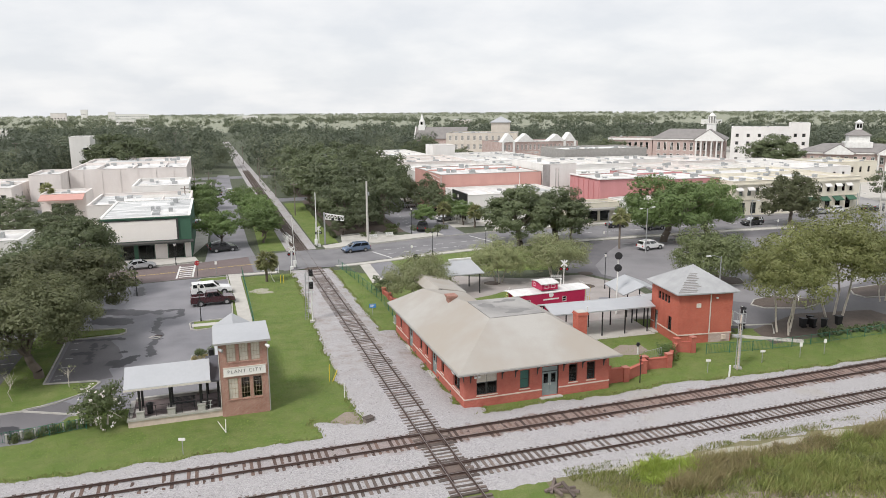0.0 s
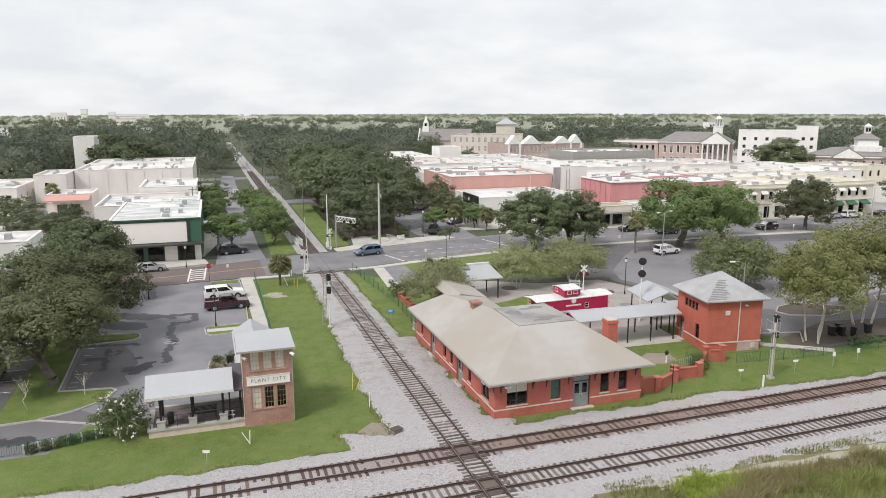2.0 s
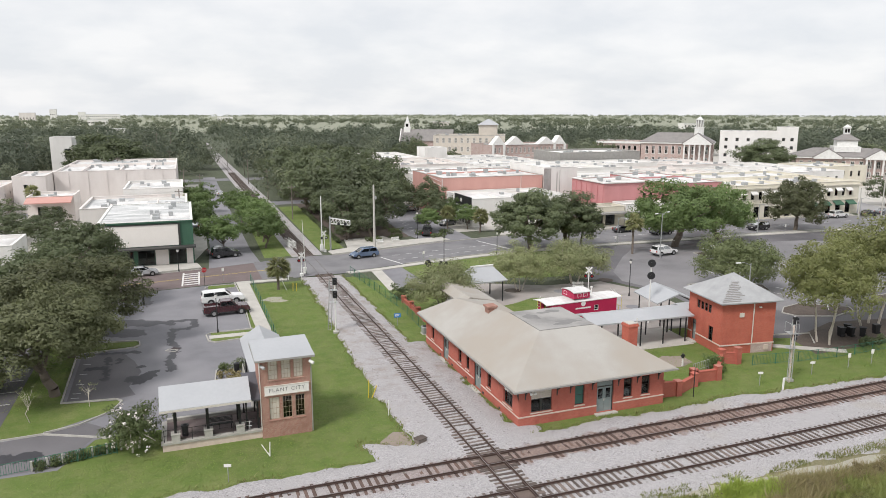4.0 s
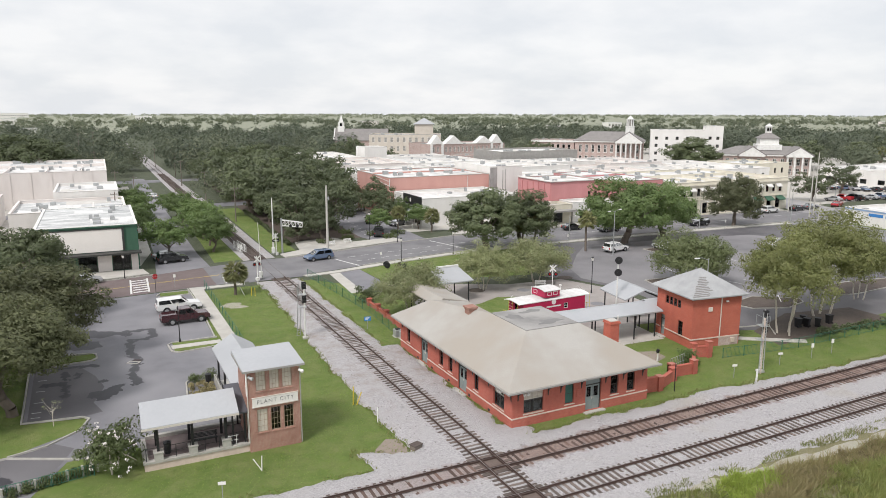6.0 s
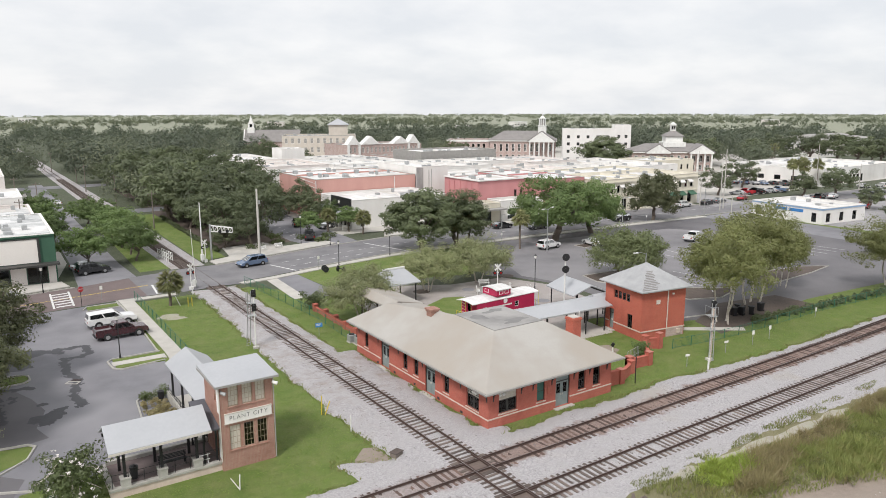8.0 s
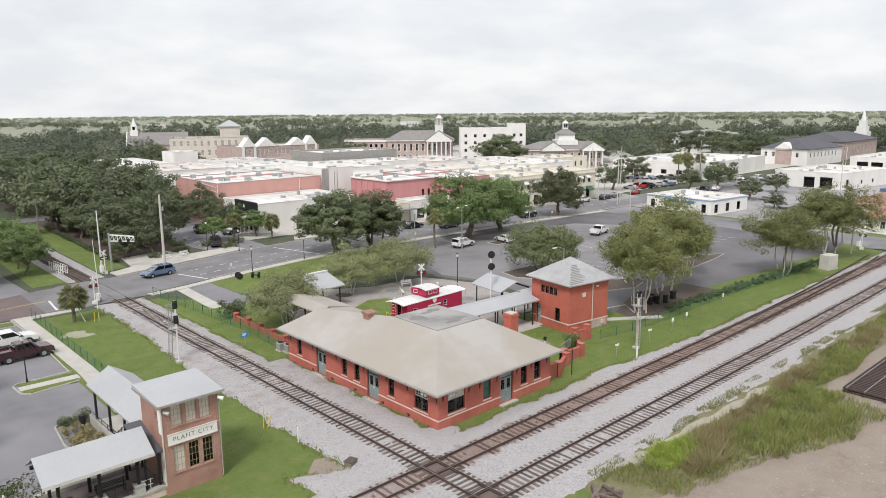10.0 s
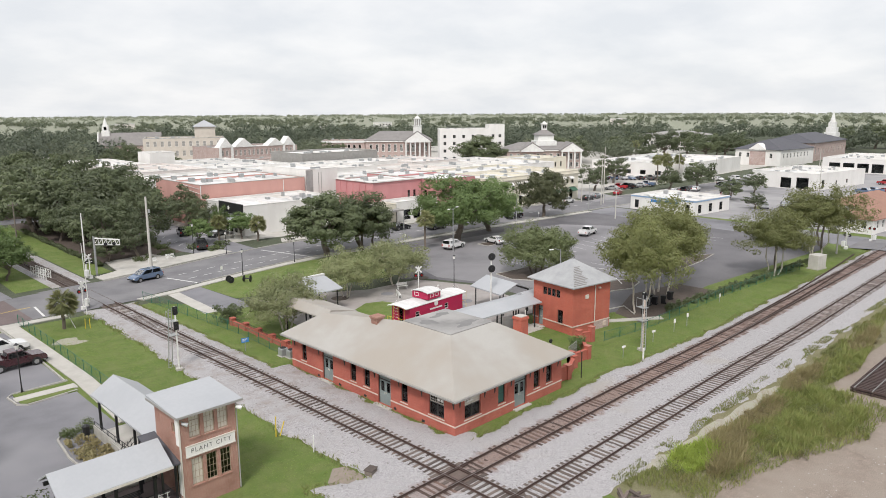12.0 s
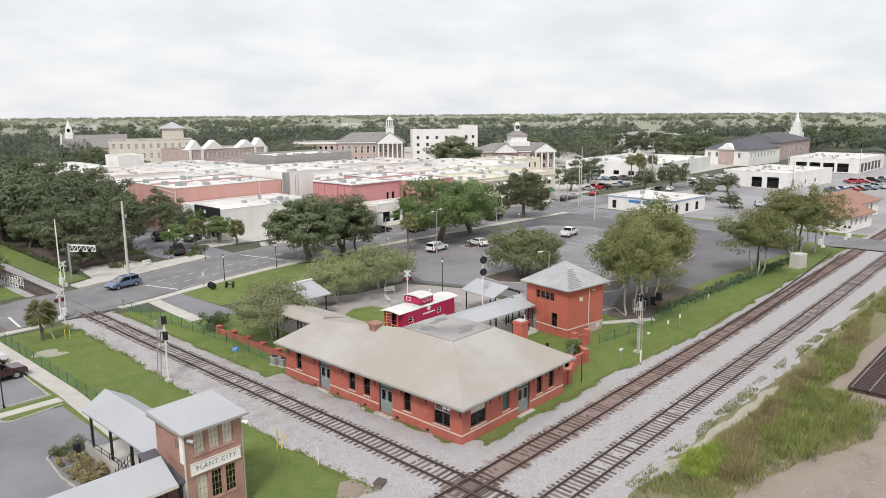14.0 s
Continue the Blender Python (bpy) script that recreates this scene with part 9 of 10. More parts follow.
signal_mast(-9.0, 29.6, 6.5, -10, "pale railway signal mast with ladder beside the track")
sm = signal_mast(28.5, 0.6, 6.3, 75, "pale railway signal mast with ladder by the main line")
part("side_mast", rods(((-0.45, 0.25, -0.05), (-0.45, 0.25, 5.6), 0.07), seg=8), M["limestone"], sm, "pale tan second mast")


def crossing_signal(x, y, rot, h=4.3, group="crossing signals"):
    s = thing("crossing_signal", "white level crossing signal with crossbuck", "crossing signal", pose(x, y, 0, 0, 0, rot), group)
    part("base", boxes((-0.25, 0.25, -0.25, 0.25, -0.05, 0.5)), M["whitepaint"], s)
    part("mast", rods(((0, 0, 0.4), (0, 0, h), 0.07), seg=10), M["whitepaint"], s)
    for a in (45, -45):
        part("crossbuck_board", box(bmesh.new(), -0.6, 0.6, -0.012, 0.012, -0.1, 0.1, Matrix.Translation((0, -0.1 - 0.012 * (a > 0) * 2.1, h - 0.45)) @ pose(0, 0, 0, 0, a, 0)), M["whitepaint"], s)
    for k in (-0.42, 0.42):
        t = part("flasher", rods(((k, -0.05, h - 1.25), (k, -0.1, h - 1.25), 0.26), seg=16), M["black"], s)
        part("lens", rods(((k, -0.1, h - 1.25), (k, -0.2, h - 1.25), 0.11), seg=12), M["lamp_red"], t)
    part("flasher_arm", boxes((-0.45, 0.45, -0.05, 0.0, h - 1.29, h - 1.21)), M["whitepaint"], s)
    return s


crossing_signal(26.2, 33.2, -25, 4.4)
for x, y, r, up in ((-8.4, 59.2, 10, 8.9), (-1.6, 77.2, 190, 8.1), (103, 3.6, 80, 7.0), (114, 2.6, 260, 0)):
    s = crossing_signal(x, y, r, 3.8)
    part("gate_mechanism", boxes((0.3, 0.75, -0.3, 0.3, 0.5, 1.4)), M["whitepaint"], s)
    if up:
        part("gate_arm", rods(((0.5, -0.35, 1.0), (0.05, -0.9, up), 0.07, 0.035), seg=6), M["whitepaint"], s, "raised white gate arm")
        part("counterweight", rods(((0.6, -0.35, 0.9), (0.75, -0.1, 0.3), 0.12), seg=8), M["galv"], s)


def cantilever():
    g = thing("signal_cantilever", "galvanised lattice cantilever with crossing lights", "crossing signal", pose(-0.3, 78.3, 0, 0, 0, -22))
    part("mast", rods(((0, 0, 0), (0, 0, 6.2), 0.17, 0.15), seg=10), M["galv"], g)
    bm = rods(((0, 0, 5.9), (3.6, 0, 5.4), 0.06), ((0, 0, 4.9), (3.6, 0, 4.6), 0.06), ((0, 0.6, 5.9), (3.6, 0.6, 5.4), 0.06), ((0, 0.6, 4.9), (3.6, 0.6, 4.6), 0.06), seg=6)
    for k in range(6):
        x0, x1 = 0.6 * k, 0.6 * (k + 1)
        for y in (0, 0.6):
            rod(bm, (x0, y, 4.9 - 0.05 * k), (x1, y, 5.82 - 0.085 * k), 0.035, seg=5), rod(bm, (x1, y, 4.85 - 0.05 * k), (x1, y, 5.82 - 0.085 * k), 0.035, seg=5)
        rod(bm, (x1, 0, 5.8 - 0.085 * k), (x1, 0.6, 5.8 - 0.085 * k), 0.03, seg=5)
    part("truss", bm, M["whitepaint"], g, "white lattice arm")
    for x in (1.6, 2.8):
        part("flasher", rods(((x, -0.1, 4.9), (x, -0.16, 4.9), 0.27), seg=14), M["black"], g)


cantilever()
gate = thing("barrier_gate", "white lattice walkway frame beside the track", "gate", pose(-6.2, 80.5, 0, 0, 0, 96))
bm = bmesh.new()
for y in (0, 0.7):
    for z in (0.35, 1.5):
        rod(bm, (0, y, z), (5.6, y, z), 0.05, seg=6)
    for k in range(7):
        rod(bm, (0.93 * k, y, 0.0), (0.93 * k, y, 1.5), 0.045, seg=6)
        if k < 6:
            rod(bm, (0.93 * k, y, 0.35), (0.93 * (k + 1), y, 1.5), 0.03, seg=5)
part("gate_frame", bm, M["whitepaint"], gate)


# ---- signs, markers, cabinets ----
def plate_sign(name, label, x, y, rot, h, w, ph, mat, post="galv", bars=False, octagon=False):
    s = thing(name, label, "sign", pose(x, y, 0, 0, 0, rot))
    part("post", rods(((0, 0, -0.1), (0, 0, h), 0.035), seg=6), M[post], s)
    if octagon:
        pts = [(w / 2 * math.cos(radians(22.5 + 45 * k)), w / 2 * math.sin(radians(22.5 + 45 * k))) for k in range(8)]
        pl = part("plate", prism(bmesh.new(), pts, 0, 0.02, Matrix.Translation((0, -0.04, h - w / 2)) @ pose(0, 0, 0, 90)), M[mat], s)
        lettering("STOP", 0.26, M["sign_white"], Matrix.Translation((0, -0.062, h - w / 2)) @ pose(0, 0, 0, 90), pl, "white letters")
    else:
        pl = part("plate", boxes((-w / 2, w / 2, -0.06, -0.037, h - ph, h)), M[mat], s)
        if bars:
            for k in range(3):
                part("text_bar", boxes((-w * 0.35, w * 0.3 - 0.1 * w * k, -0.066, -0.061, h - ph * (0.3 + 0.2 * k), h - ph * (0.2 + 0.2 * k))), M["sign_white" if mat == "blue" else "letter"], pl)
    return s


plate_sign("stop_sign", "red octagonal stop sign on a dark post", -22.6, 57.8, 20, 2.8, 0.78, 0, "redsign", "black", octagon=True)
plate_sign("blue_sign", "small bright blue notice on a post", -1.55, 30.0, -10, 1.5, 0.8, 0.5, "blue", bars=True)
for x, y in ((25.0, 0.6), (31.8, 1.1), (36.6, 1.2), (39.8, 1.3), (-22.6, -1.1)):
    plate_sign("track_sign", "small pale trackside sign on a thin post", x, y, -15, 1.35 if x < 36 else 1.6, 0.5 if x < 36 else 0.3, 0.22 if x < 36 else 0.45, "sign_white", bars=False)
for x, y, h in ((52.2, 3.2, 1.3), (49.6, 62.8, 2.2), (-19.9, 60.2, 2.0), (12, 61.6, 2.2), (90, 63.3, 2.2)):
    plate_sign("street_sign", "small white street sign on a post", x, y, 0, h, 0.35, 0.5, "sign_white")


def stake(x, y, h, mat, label, lean=0.0, r=0.05):
    s = thing("marker_post", label, "marker post", pose(x, y, 0), "marker posts")
    part("stake", rods(((0, 0, -0.1), (lean, 0.1 * lean, h), r), seg=8), M[mat], s)
    return s


for x, y, h, mat, lean in ((-10.0, 9.9, 1.7, "yellow", 0.05), (-9.75, 9.8, 1.1, "yellow", 0.5), (-9.3, 5.7, 1.35, "whitepaint", 0.0), (-10.5, 50.4, 1.2, "yellow", 0), (-10.95, 50.7, 1.2, "yellow", 0.05), (-11.7, 51.5, 1.6, "whitepaint", -0.7), (26.2, -1.0, 1.15, "whitepaint", 0.03), (-8.9, 56.5, 1.1, "whitepaint", 0), (-10.6, 57.8, 1.1, "whitepaint", 0)):
    stake(x, y, h, mat, "yellow marker post beside the track" if mat == "yellow" else "white marker post beside the track", lean, 0.09 if x == 26.2 else 0.045)
v = thing("sign_stub", "fallen pale sign post forming a narrow v", "marker post", pose(-19.5, 1.7, 0))
part("stake", rods(((0, 0, -0.05), (0.05, 0, 1.15), 0.04), ((0, 0, 0.05), (-0.55, 0.1, 1.0), 0.04), seg=6), M["sign_white"], v)
b = thing("junction_box", "weathered brown timber trackside box", "cabinet", pose(-8.3, 0.1, 0.02, 0, 0, 20))
part("body", bevelled(boxes((-0.4, 0.4, -0.3, 0.3, 0, 0.36)), 0.03), M["wood_pole"], b)
part("lid", boxes((-0.44, 0.44, -0.34, 0.34, 0.362, 0.41)), M["sleeper"], b)
b = thing("relay_cabinet", "pale grey relay cabinet on a concrete base", "cabinet", pose(82.7, 1.6, 0, 0, 0, -10))
part("base", boxes((-1.3, 1.3, -0.9, 0.9, 0, 0.2)), M["concrete"], b)
part("body", bevelled(boxes((-1.2, 1.2, -0.8, 0.8, 0.2, 2.3)), 0.04), M["pole"], b)
part("door", boxes((-1.0, -0.05, -0.83, -0.802, 0.35, 2.1)), M["pole"], b)
part("door", boxes((0.05, 1.0, -0.83, -0.802, 0.35, 2.1)), M["pole"], b)
for x, y in ((0.6, 26.0), (0.9, 24.9)):
    a = thing("air_conditioner", "grey outdoor air conditioning unit", "air conditioner", pose(x, y, 0), "air conditioners")
    part("case", bevelled(boxes((-0.4, 0.4, -0.4, 0.4, 0.05, 0.85)), 0.04), M["galv"], a)
    part("fan_grille", rods(((0, 0, 0.85), (0, 0, 0.9), 0.32), seg=14), M["black"], a)
    part("pad", boxes((-0.5, 0.5, -0.5, 0.5, 0, 0.048)), M["concrete"], a)
for x, y in ((45.6, 8.8), (46.8, 8.3), (49.2, 8.6), (44.6, 9.2), (46.2, 9.8)):
    w = thing("wheelie_bin", "black wheeled refuse bin with a lid", "bin", pose(x, y, 0.03, 0, 0, 20 * x), "refuse bins")
    bm = prism(bmesh.new(), [(-0.3, -0.32), (0.3, -0.32), (0.3, 0.32), (-0.3, 0.32)], 0.02, 1.0)
    for q in bm.verts:
        if q.co.z < 0.5:
            q.co.x *= 0.8; q.co.y *= 0.8
    part("body", bm, M["black"], w)
    part("lid", boxes((-0.34, 0.34, -0.36, 0.38, 1.001, 1.08)), M["black"], w)
    part("wheel", rods(((-0.3, 0.3, 0.1), (0.3, 0.3, 0.1), 0.1), seg=10), M["tyre"], w)
for x, y in ((18.4, 40.5), (34.2, 41.6), (30.5, 34.5)):
    t = thing("tree_ring", "round dark mulch ring set in the plaza", "planting bed", pose(x, y, 0.02), "mulch rings")
    part("mulch", rods(((0, 0, 0), (0, 0, 0.03), 1.2, 1.1), seg=20), M["soil"], t)
for x, y, r in ((24.5, 37.8, 0), (27.0, 26.2, 0), (29.5, 27.5, 0)):
    t = thing("round_planter", "round dark drain cover in the plaza", "drain cover", pose(x, y, 0.02), "plaza drains")
    part("cover", rods(((0, 0, 0), (0, 0, 0.02), 0.9), ((0, 0, 0.02), (0, 0, 0.03), 0.35), seg=20), M["asphalt"], t)


# ---- fences and garden walls ----
def mesh_fence(name, label, points, h=1.1, mat="fencegreen", gap=0.16, group="fences"):
    """A coated wire fence: posts, rails and thin upright wires."""
    f = thing(name, label, "fence", I4, group)
    wires = bmesh.new()
    for a, b in zip(points, points[1:]):
        a, b = Vector((*a, 0)), Vector((*b, 0))
        n = max(1, round((b - a).length / 2.4))
        for k in range(n + 1):
            p = a.lerp(b, k / n)
            part("post", rods(((p.x, p.y, -0.1), (p.x, p.y, h + 0.05), 0.035), seg=6), M[mat], f)
        part("top_rail", rods(((a.x, a.y, h), (b.x, b.y, h), 0.022), seg=5), M[mat], f)
        part("bottom_rail", rods(((a.x, a.y, 0.12), (b.x, b.y, 0.12), 0.018), seg=5), M[mat], f)
        m = int((b - a).length / gap)
        d = (b - a).normalized() * 0.012
        for k in range(m):
            p = a.lerp(b, (k + 0.5) / m)
            quad(wires, (p.x - d.x, p.y - d.y, 0.1), (p.x + d.x, p.y + d.y, 0.1), (p.x + d.x, p.y + d.y, h), (p.x - d.x, p.y - d.y, h))
    tagged(part("wire", wires, M[mat], f), kind="stuff")
    return f


mesh_fence("wire_fence", "green coated wire fence beside the footpath", [(-16.1, 58.4), (-15.95, 45), (-15.8, 31.5), (-15.9, 22)], 1.15)
mesh_fence("wire_fence", "green wire fence along the crossing track", [(-1.0, 58.6), (0.2, 45), (0.9, 36), (0.6, 26.5)], 1.2)
mesh_fence("wire_fence", "green wire fence beside the brick tower", [(28.2, 5.0), (33.4, 4.3), (38.2, 4.0), (56, 4.4), (80, 3.2)], 1.1)
mesh_fence("wire_fence", "low dark fence by the hedge", [(-45, 4.0), (-35.4, 5.2), (-30.2, 6.0)], 0.9)


def garden_wall(points, label, h=0.95, piers=True):
    w = thing("garden_wall", label, "wall", I4, "garden walls")
    for a, b in zip(points, points[1:]):
        a3, b3 = Vector((*a[:2], 0)), Vector((*b[:2], 0))
        ang = math.atan2((b3 - a3).y, (b3 - a3).x)
        m = Matrix.Translation(a3) @ Matrix.Rotation(ang, 4, "Z")
        n = (b3 - a3).length
        hh = a[2] if len(a) > 2 else h
        part("wall_run", box(bmesh.new(), 0, n, -0.14, 0.14, -0.1, hh, m), M["brick"], w)
        part("coping", box(bmesh.new(), -0.03, n + 0.03, -0.18, 0.18, hh + 0.002, hh + 0.09, m), M["brick"], w)
    if piers:
        for p in points:
            part("pier", boxes((p[0] - 0.28, p[0] + 0.28, p[1] - 0.28, p[1] + 0.28, -0.1, (p[2] if len(p) > 2 else h) + 0.35), (p[0] - 0.32, p[0] + 0.32, p[1] - 0.32, p[1] + 0.32, (p[2] if len(p) > 2 else h) + 0.352, (p[2] if len(p) > 2 else h) + 0.43)), M["brick"], w)
    return w


garden_wall([(14.4, 1.3, 1.3), (16.3, 1.2, 1.0), (19.1, 2.5, 0.9), (19.6, 3.2, 0.9)], "low red brick garden wall beside the station")
garden_wall([(19.6, 3.2, 1.0), (22.3, 3.1, 1.0), (25.7, 6.6, 1.1), (27.2, 6.0, 1.3)], "stepped red brick garden wall by the tower")
garden_wall([(2.0, 24.6, 0.5), (2.05, 27.6, 0.5), (2.1, 30.6, 0.5), (2.15, 33.6, 0.5), (2.2, 36.6, 0.5), (2.1, 39.6, 0.5)], "low red brick wall with piers along the path")
for k in range(5):
    ir = thing("iron_panel", "black iron railing panel between brick piers", "railing", pose(2.0 + 0.05 * k, 24.9 + 3.0 * k, 0.59), "iron panels")
    part("rail", rods(((0, 0, 0.32), (0, 2.4, 0.32), 0.02), ((0, 0, 0.04), (0, 2.4, 0.04), 0.015), seg=5), M["black"], ir)
    for j in range(9):
        part("bar", rods(((0, 0.15 + 0.27 * j, 0.0), (0, 0.15 + 0.27 * j, 0.32), 0.012), seg=5), M["black"], ir)
g = thing("garden_gate", "black metal post with lamp in the garden", "post", pose(17.4, 0.4, 0))
part("post", rods(((0, 0, 0), (0, 0, 2.6), 0.05), ((0, 0, 2.5), (0.5, 0.6, 2.5), 0.03), seg=6), M["black"], g)
g = thing("signal_stand", "small black switch stand in the garden", "switch stand", pose(21.5, 7.2, 0))
part("stand", rods(((0, 0, 0), (0, 0, 0.9), 0.09, 0.07), seg=8), M["whitepaint"], g)
part("lamp", rods(((0, 0, 0.9), (0, 0, 1.3), 0.14), ((-0.2, 0, 1.1), (0.2, 0, 1.1), 0.1), seg=10), M["black"], g)
g = thing("garden_trellis", "low weathered trellis among the garden walls", "trellis", pose(20.2, 4.0, 0, 0, 0, 15))
part("trellis", rods(*[((0.3 * k, 0, 0), (0.3 * k, 0, 1.5), 0.02) for k in range(9)], ((0, 0, 1.5), (2.4, 0, 1.5), 0.02), ((0, 0, 0.8), (2.4, 0, 0.8), 0.02), seg=5), M["galv"], g)
for x, y, r in ((9.5, 80.6, 10), (13.0, 81.8, 10), (24.5, 35, 60), (27.5, 38, -20)):
    b = thing("park_bench", "pale metal park bench", "bench", pose(x, y, 0.1, 0, 0, r), "park benches")
    for k in range(3):
        part("slat", boxes((-0.8, 0.8, 0.13 * k, 0.13 * k + 0.1, 0.42, 0.46)), M["whitepaint"], b)
        part("slat", boxes((-0.8, 0.8, 0.40, 0.44, 0.55 + 0.13 * k, 0.65 + 0.13 * k)), M["whitepaint"], b)
    for s in (-0.7, 0.64):
        part("leg", boxes((s, s + 0.06, 0, 0.06, 0, 0.42), (s, s + 0.06, 0.38, 0.44, 0, 0.95)), M["whitepaint"], b)
for k, (x, y) in enumerate(((33.0, 62.0), (12.1, 59.3), (14.2, 58.0))):
    m = thing("display_wheelset", "black display locomotive wheels beside the drive", "display", pose(x, y, 0.05, 0, 0, 30 + 50 * k)) if k else None
    if m:
        for s in (-0.5, 0.5):
            part("wheel", rods(((s - 0.06, 0, 0.5), (s + 0.06, 0, 0.5), 0.48), seg=18), M["black"], m)
        part("axle", rods(((-0.7, 0, 0.5), (0.7, 0, 0.5), 0.1), seg=8), M["black"], m)


dr = thing("storm_drain", "pale slotted storm drain in the car park", "drain", pose(-26.3, 29.9, 0.03, 0, 0, -35))
part("frame", wall(bmesh.new(), pose(-0.6, -0.35, 0, 90), 1.2, 0, 0.7, 0.03, [(0.12, 1.08, 0.12, 0.58)]), M["concrete"], dr)
for k in range(7):
    part("bar", boxes((-0.45 + 0.135 * k, -0.39 + 0.135 * k, -0.22, 0.22, -0.008, 0.015)), M["iron"], dr)
bk = thing("bicycle_rack", "white tubular rack on the platform edge", "rack", pose(-20.9, 5.25, 0.72))
for k, (a, b) in enumerate((((-0.3, 0, 0), (-0.3, 0, 0.75)), ((0.3, 0, 0), (0.3, 0, 0.75)), ((-0.45, 0, 0.7), (0.45, 0, 0.7)), ((-0.45, 0, 0.35), (0.45, 0, 0.35)))):
    part("tube", rods((a, b, 0.025), seg=6), M["whitepaint"], bk)


# scrap track panels stacked beside the weeds
sc = thing("track_panel_stack", "stack of rusty track panels with pale rails", "scrap metal", pose(31.8, -23.2, 0, 0, 0, 0.5))
for lay in range(2):
    for k in range(44):
        part("sleeper", boxes((0.1 + 0.42 * k, 0.30 + 0.42 * k, -1.0, 4.6, 0.02 + 0.3 * lay, 0.2 + 0.3 * lay)), M["iron"], sc)
    for y in (-0.4, 1.1, 2.75, 4.2):
        part("rail", boxes((-0.3, 18.8, y - 0.05, y + 0.05, 0.202 + 0.3 * lay, 0.32 + 0.3 * lay if lay else 0.318)), M["railtop" if lay else "rail"], sc)
rub = thing("timber_scraps", "heap of broken old sleepers beside the ballast", "debris", pose(1.6, -14.6, 0.05))
for k in range(7):
    part("timber", box(bmesh.new(), -0.7, 0.7, -0.1, 0.1, 0, 0.16, pose(0.5 * math.cos(k * 2.1), 0.5 * math.sin(k * 1.7), 0.03 * k, 4 * k - 10, 3 * k, 47 * k)), M["sleeper"], rub)


# ---- grass and weeds ----
def blades(rng, pts, h0, h1, w, lean=0.35):
    n = len(pts)
    h = rng.uniform(h0, h1, n)
    if h1 > 0.5:
        h *= np.array([0.75 + 0.9 * noise.noise(Vector((q[0] * 0.55, q[1] * 0.55, 21))) + 0.5 * noise.noise(Vector((q[0] * 1.9, q[1] * 1.9, 3))) for q in pts]).clip(0.25, 1.6)
    a = rng.uniform(0, math.tau, n)
    d = np.stack([np.cos(a), np.sin(a), np.zeros(n)], 1)
    tip_off = rng.normal(size=(n, 3)) * lean * h[:, None]
    tip_off[:, 2] = h
    s = d * (w * rng.uniform(0.6, 1.4, n))[:, None]
    base = pts
    mid = base + tip_off * 0.55 * np.array([0.6, 0.6, 1])
    return np.stack([base - s, mid - s * 0.9, base + tip_off, mid + s * 0.9], 1)


def scatter(rng, n, x0, x1, y0, y1, keep):
    out = []
    while len(out) < n:
        x, y = rng.uniform(x0, x1), rng.uniform(y0, y1)
        if keep(x, y):
            out.append((x, y, 0.0))
    return np.array(out)


def weed_north(x):
    """The northern edge of the tall weeds."""
    base = -13.7 - 0.075 * max(0, min(x, 20) - 8) + 0.06 * max(0, x - 20) if x < 32 else min(-13.9 + 0.02 * (x - 32), -13.0)
    return base + 0.5 * noise.noise(Vector((x * 0.35, 0, 9)))


def weed_zone(x, y):
    south = -18.2 - 0.3 * max(0, min(x, 24) - 8) + 0.9 * noise.noise(Vector((x * 0.3, y * 0.3, 1)))
    rise = 30.0 < x < 62 and y < -17.6 + 0.15 * abs(x - 38)
    return south < y < weed_north(x) and x > 3.6 - 0.25 * (y + 13) + 0.6 * noise.noise(Vector((x, y, 0))) and not rise


def weed_kind(x, y):
    return noise.noise(Vector((x * 0.16, y * 0.22, 31))) + 0.4 * noise.noise(Vector((x * 0.7, y * 0.7, 5)))


def low_zone(x, y):
    """Low straggling weeds between the ballast and the tall ones."""
    return (-13.0 + 0.012 * x < y < -12.2 + 0.018 * x or weed_north(x) - 0.2 < y < weed_north(x) + 0.5) and 3 < x < 75 and noise.noise(Vector((x * 0.3, y * 0.7, 14))) > -0.05


def patch(x, y, *ovals):
    """How far inside the nearest of some ragged ovals (x, y, rx, ry) a point lies; above 0 is inside."""
    wob = 0.45 * noise.noise(Vector((x * 0.8, y * 0.8, 4))) + 0.3 * noise.noise(Vector((x * 2.3, y * 2.3, 7)))
    return max(1 - ((x - a) / c) ** 2 - ((y - b) / d) ** 2 for a, b, c, d in ovals) + wob


BRIGHT = ((10.2, -14.9, 2.6, 1.3),)
LUSH = ((19, -18.6, 3.6, 1.5), (28, -17.6, 6.0, 1.3), (40, -16.2, 7.0, 0.9), (8.5, -13.2, 2.0, 0.5), (24, -20.5, 3.0, 1.0), (17.5, -16.6, 2.4, 0.6), (25.5, -15.2, 2.2, 0.5))
BROWN = ((14, -15.6, 2.2, 1.0), (20.5, -15.4, 2.8, 0.8), (10.5, -17.0, 2.0, 0.8), (31, -14.9, 4.0, 0.7), (47, -15.6, 4, 0.7))
rngw = np.random.default_rng(77)
ZONE = (1, 110, -27, -11.5)
NEAR_ZONE = (2, 56, -24, -12)
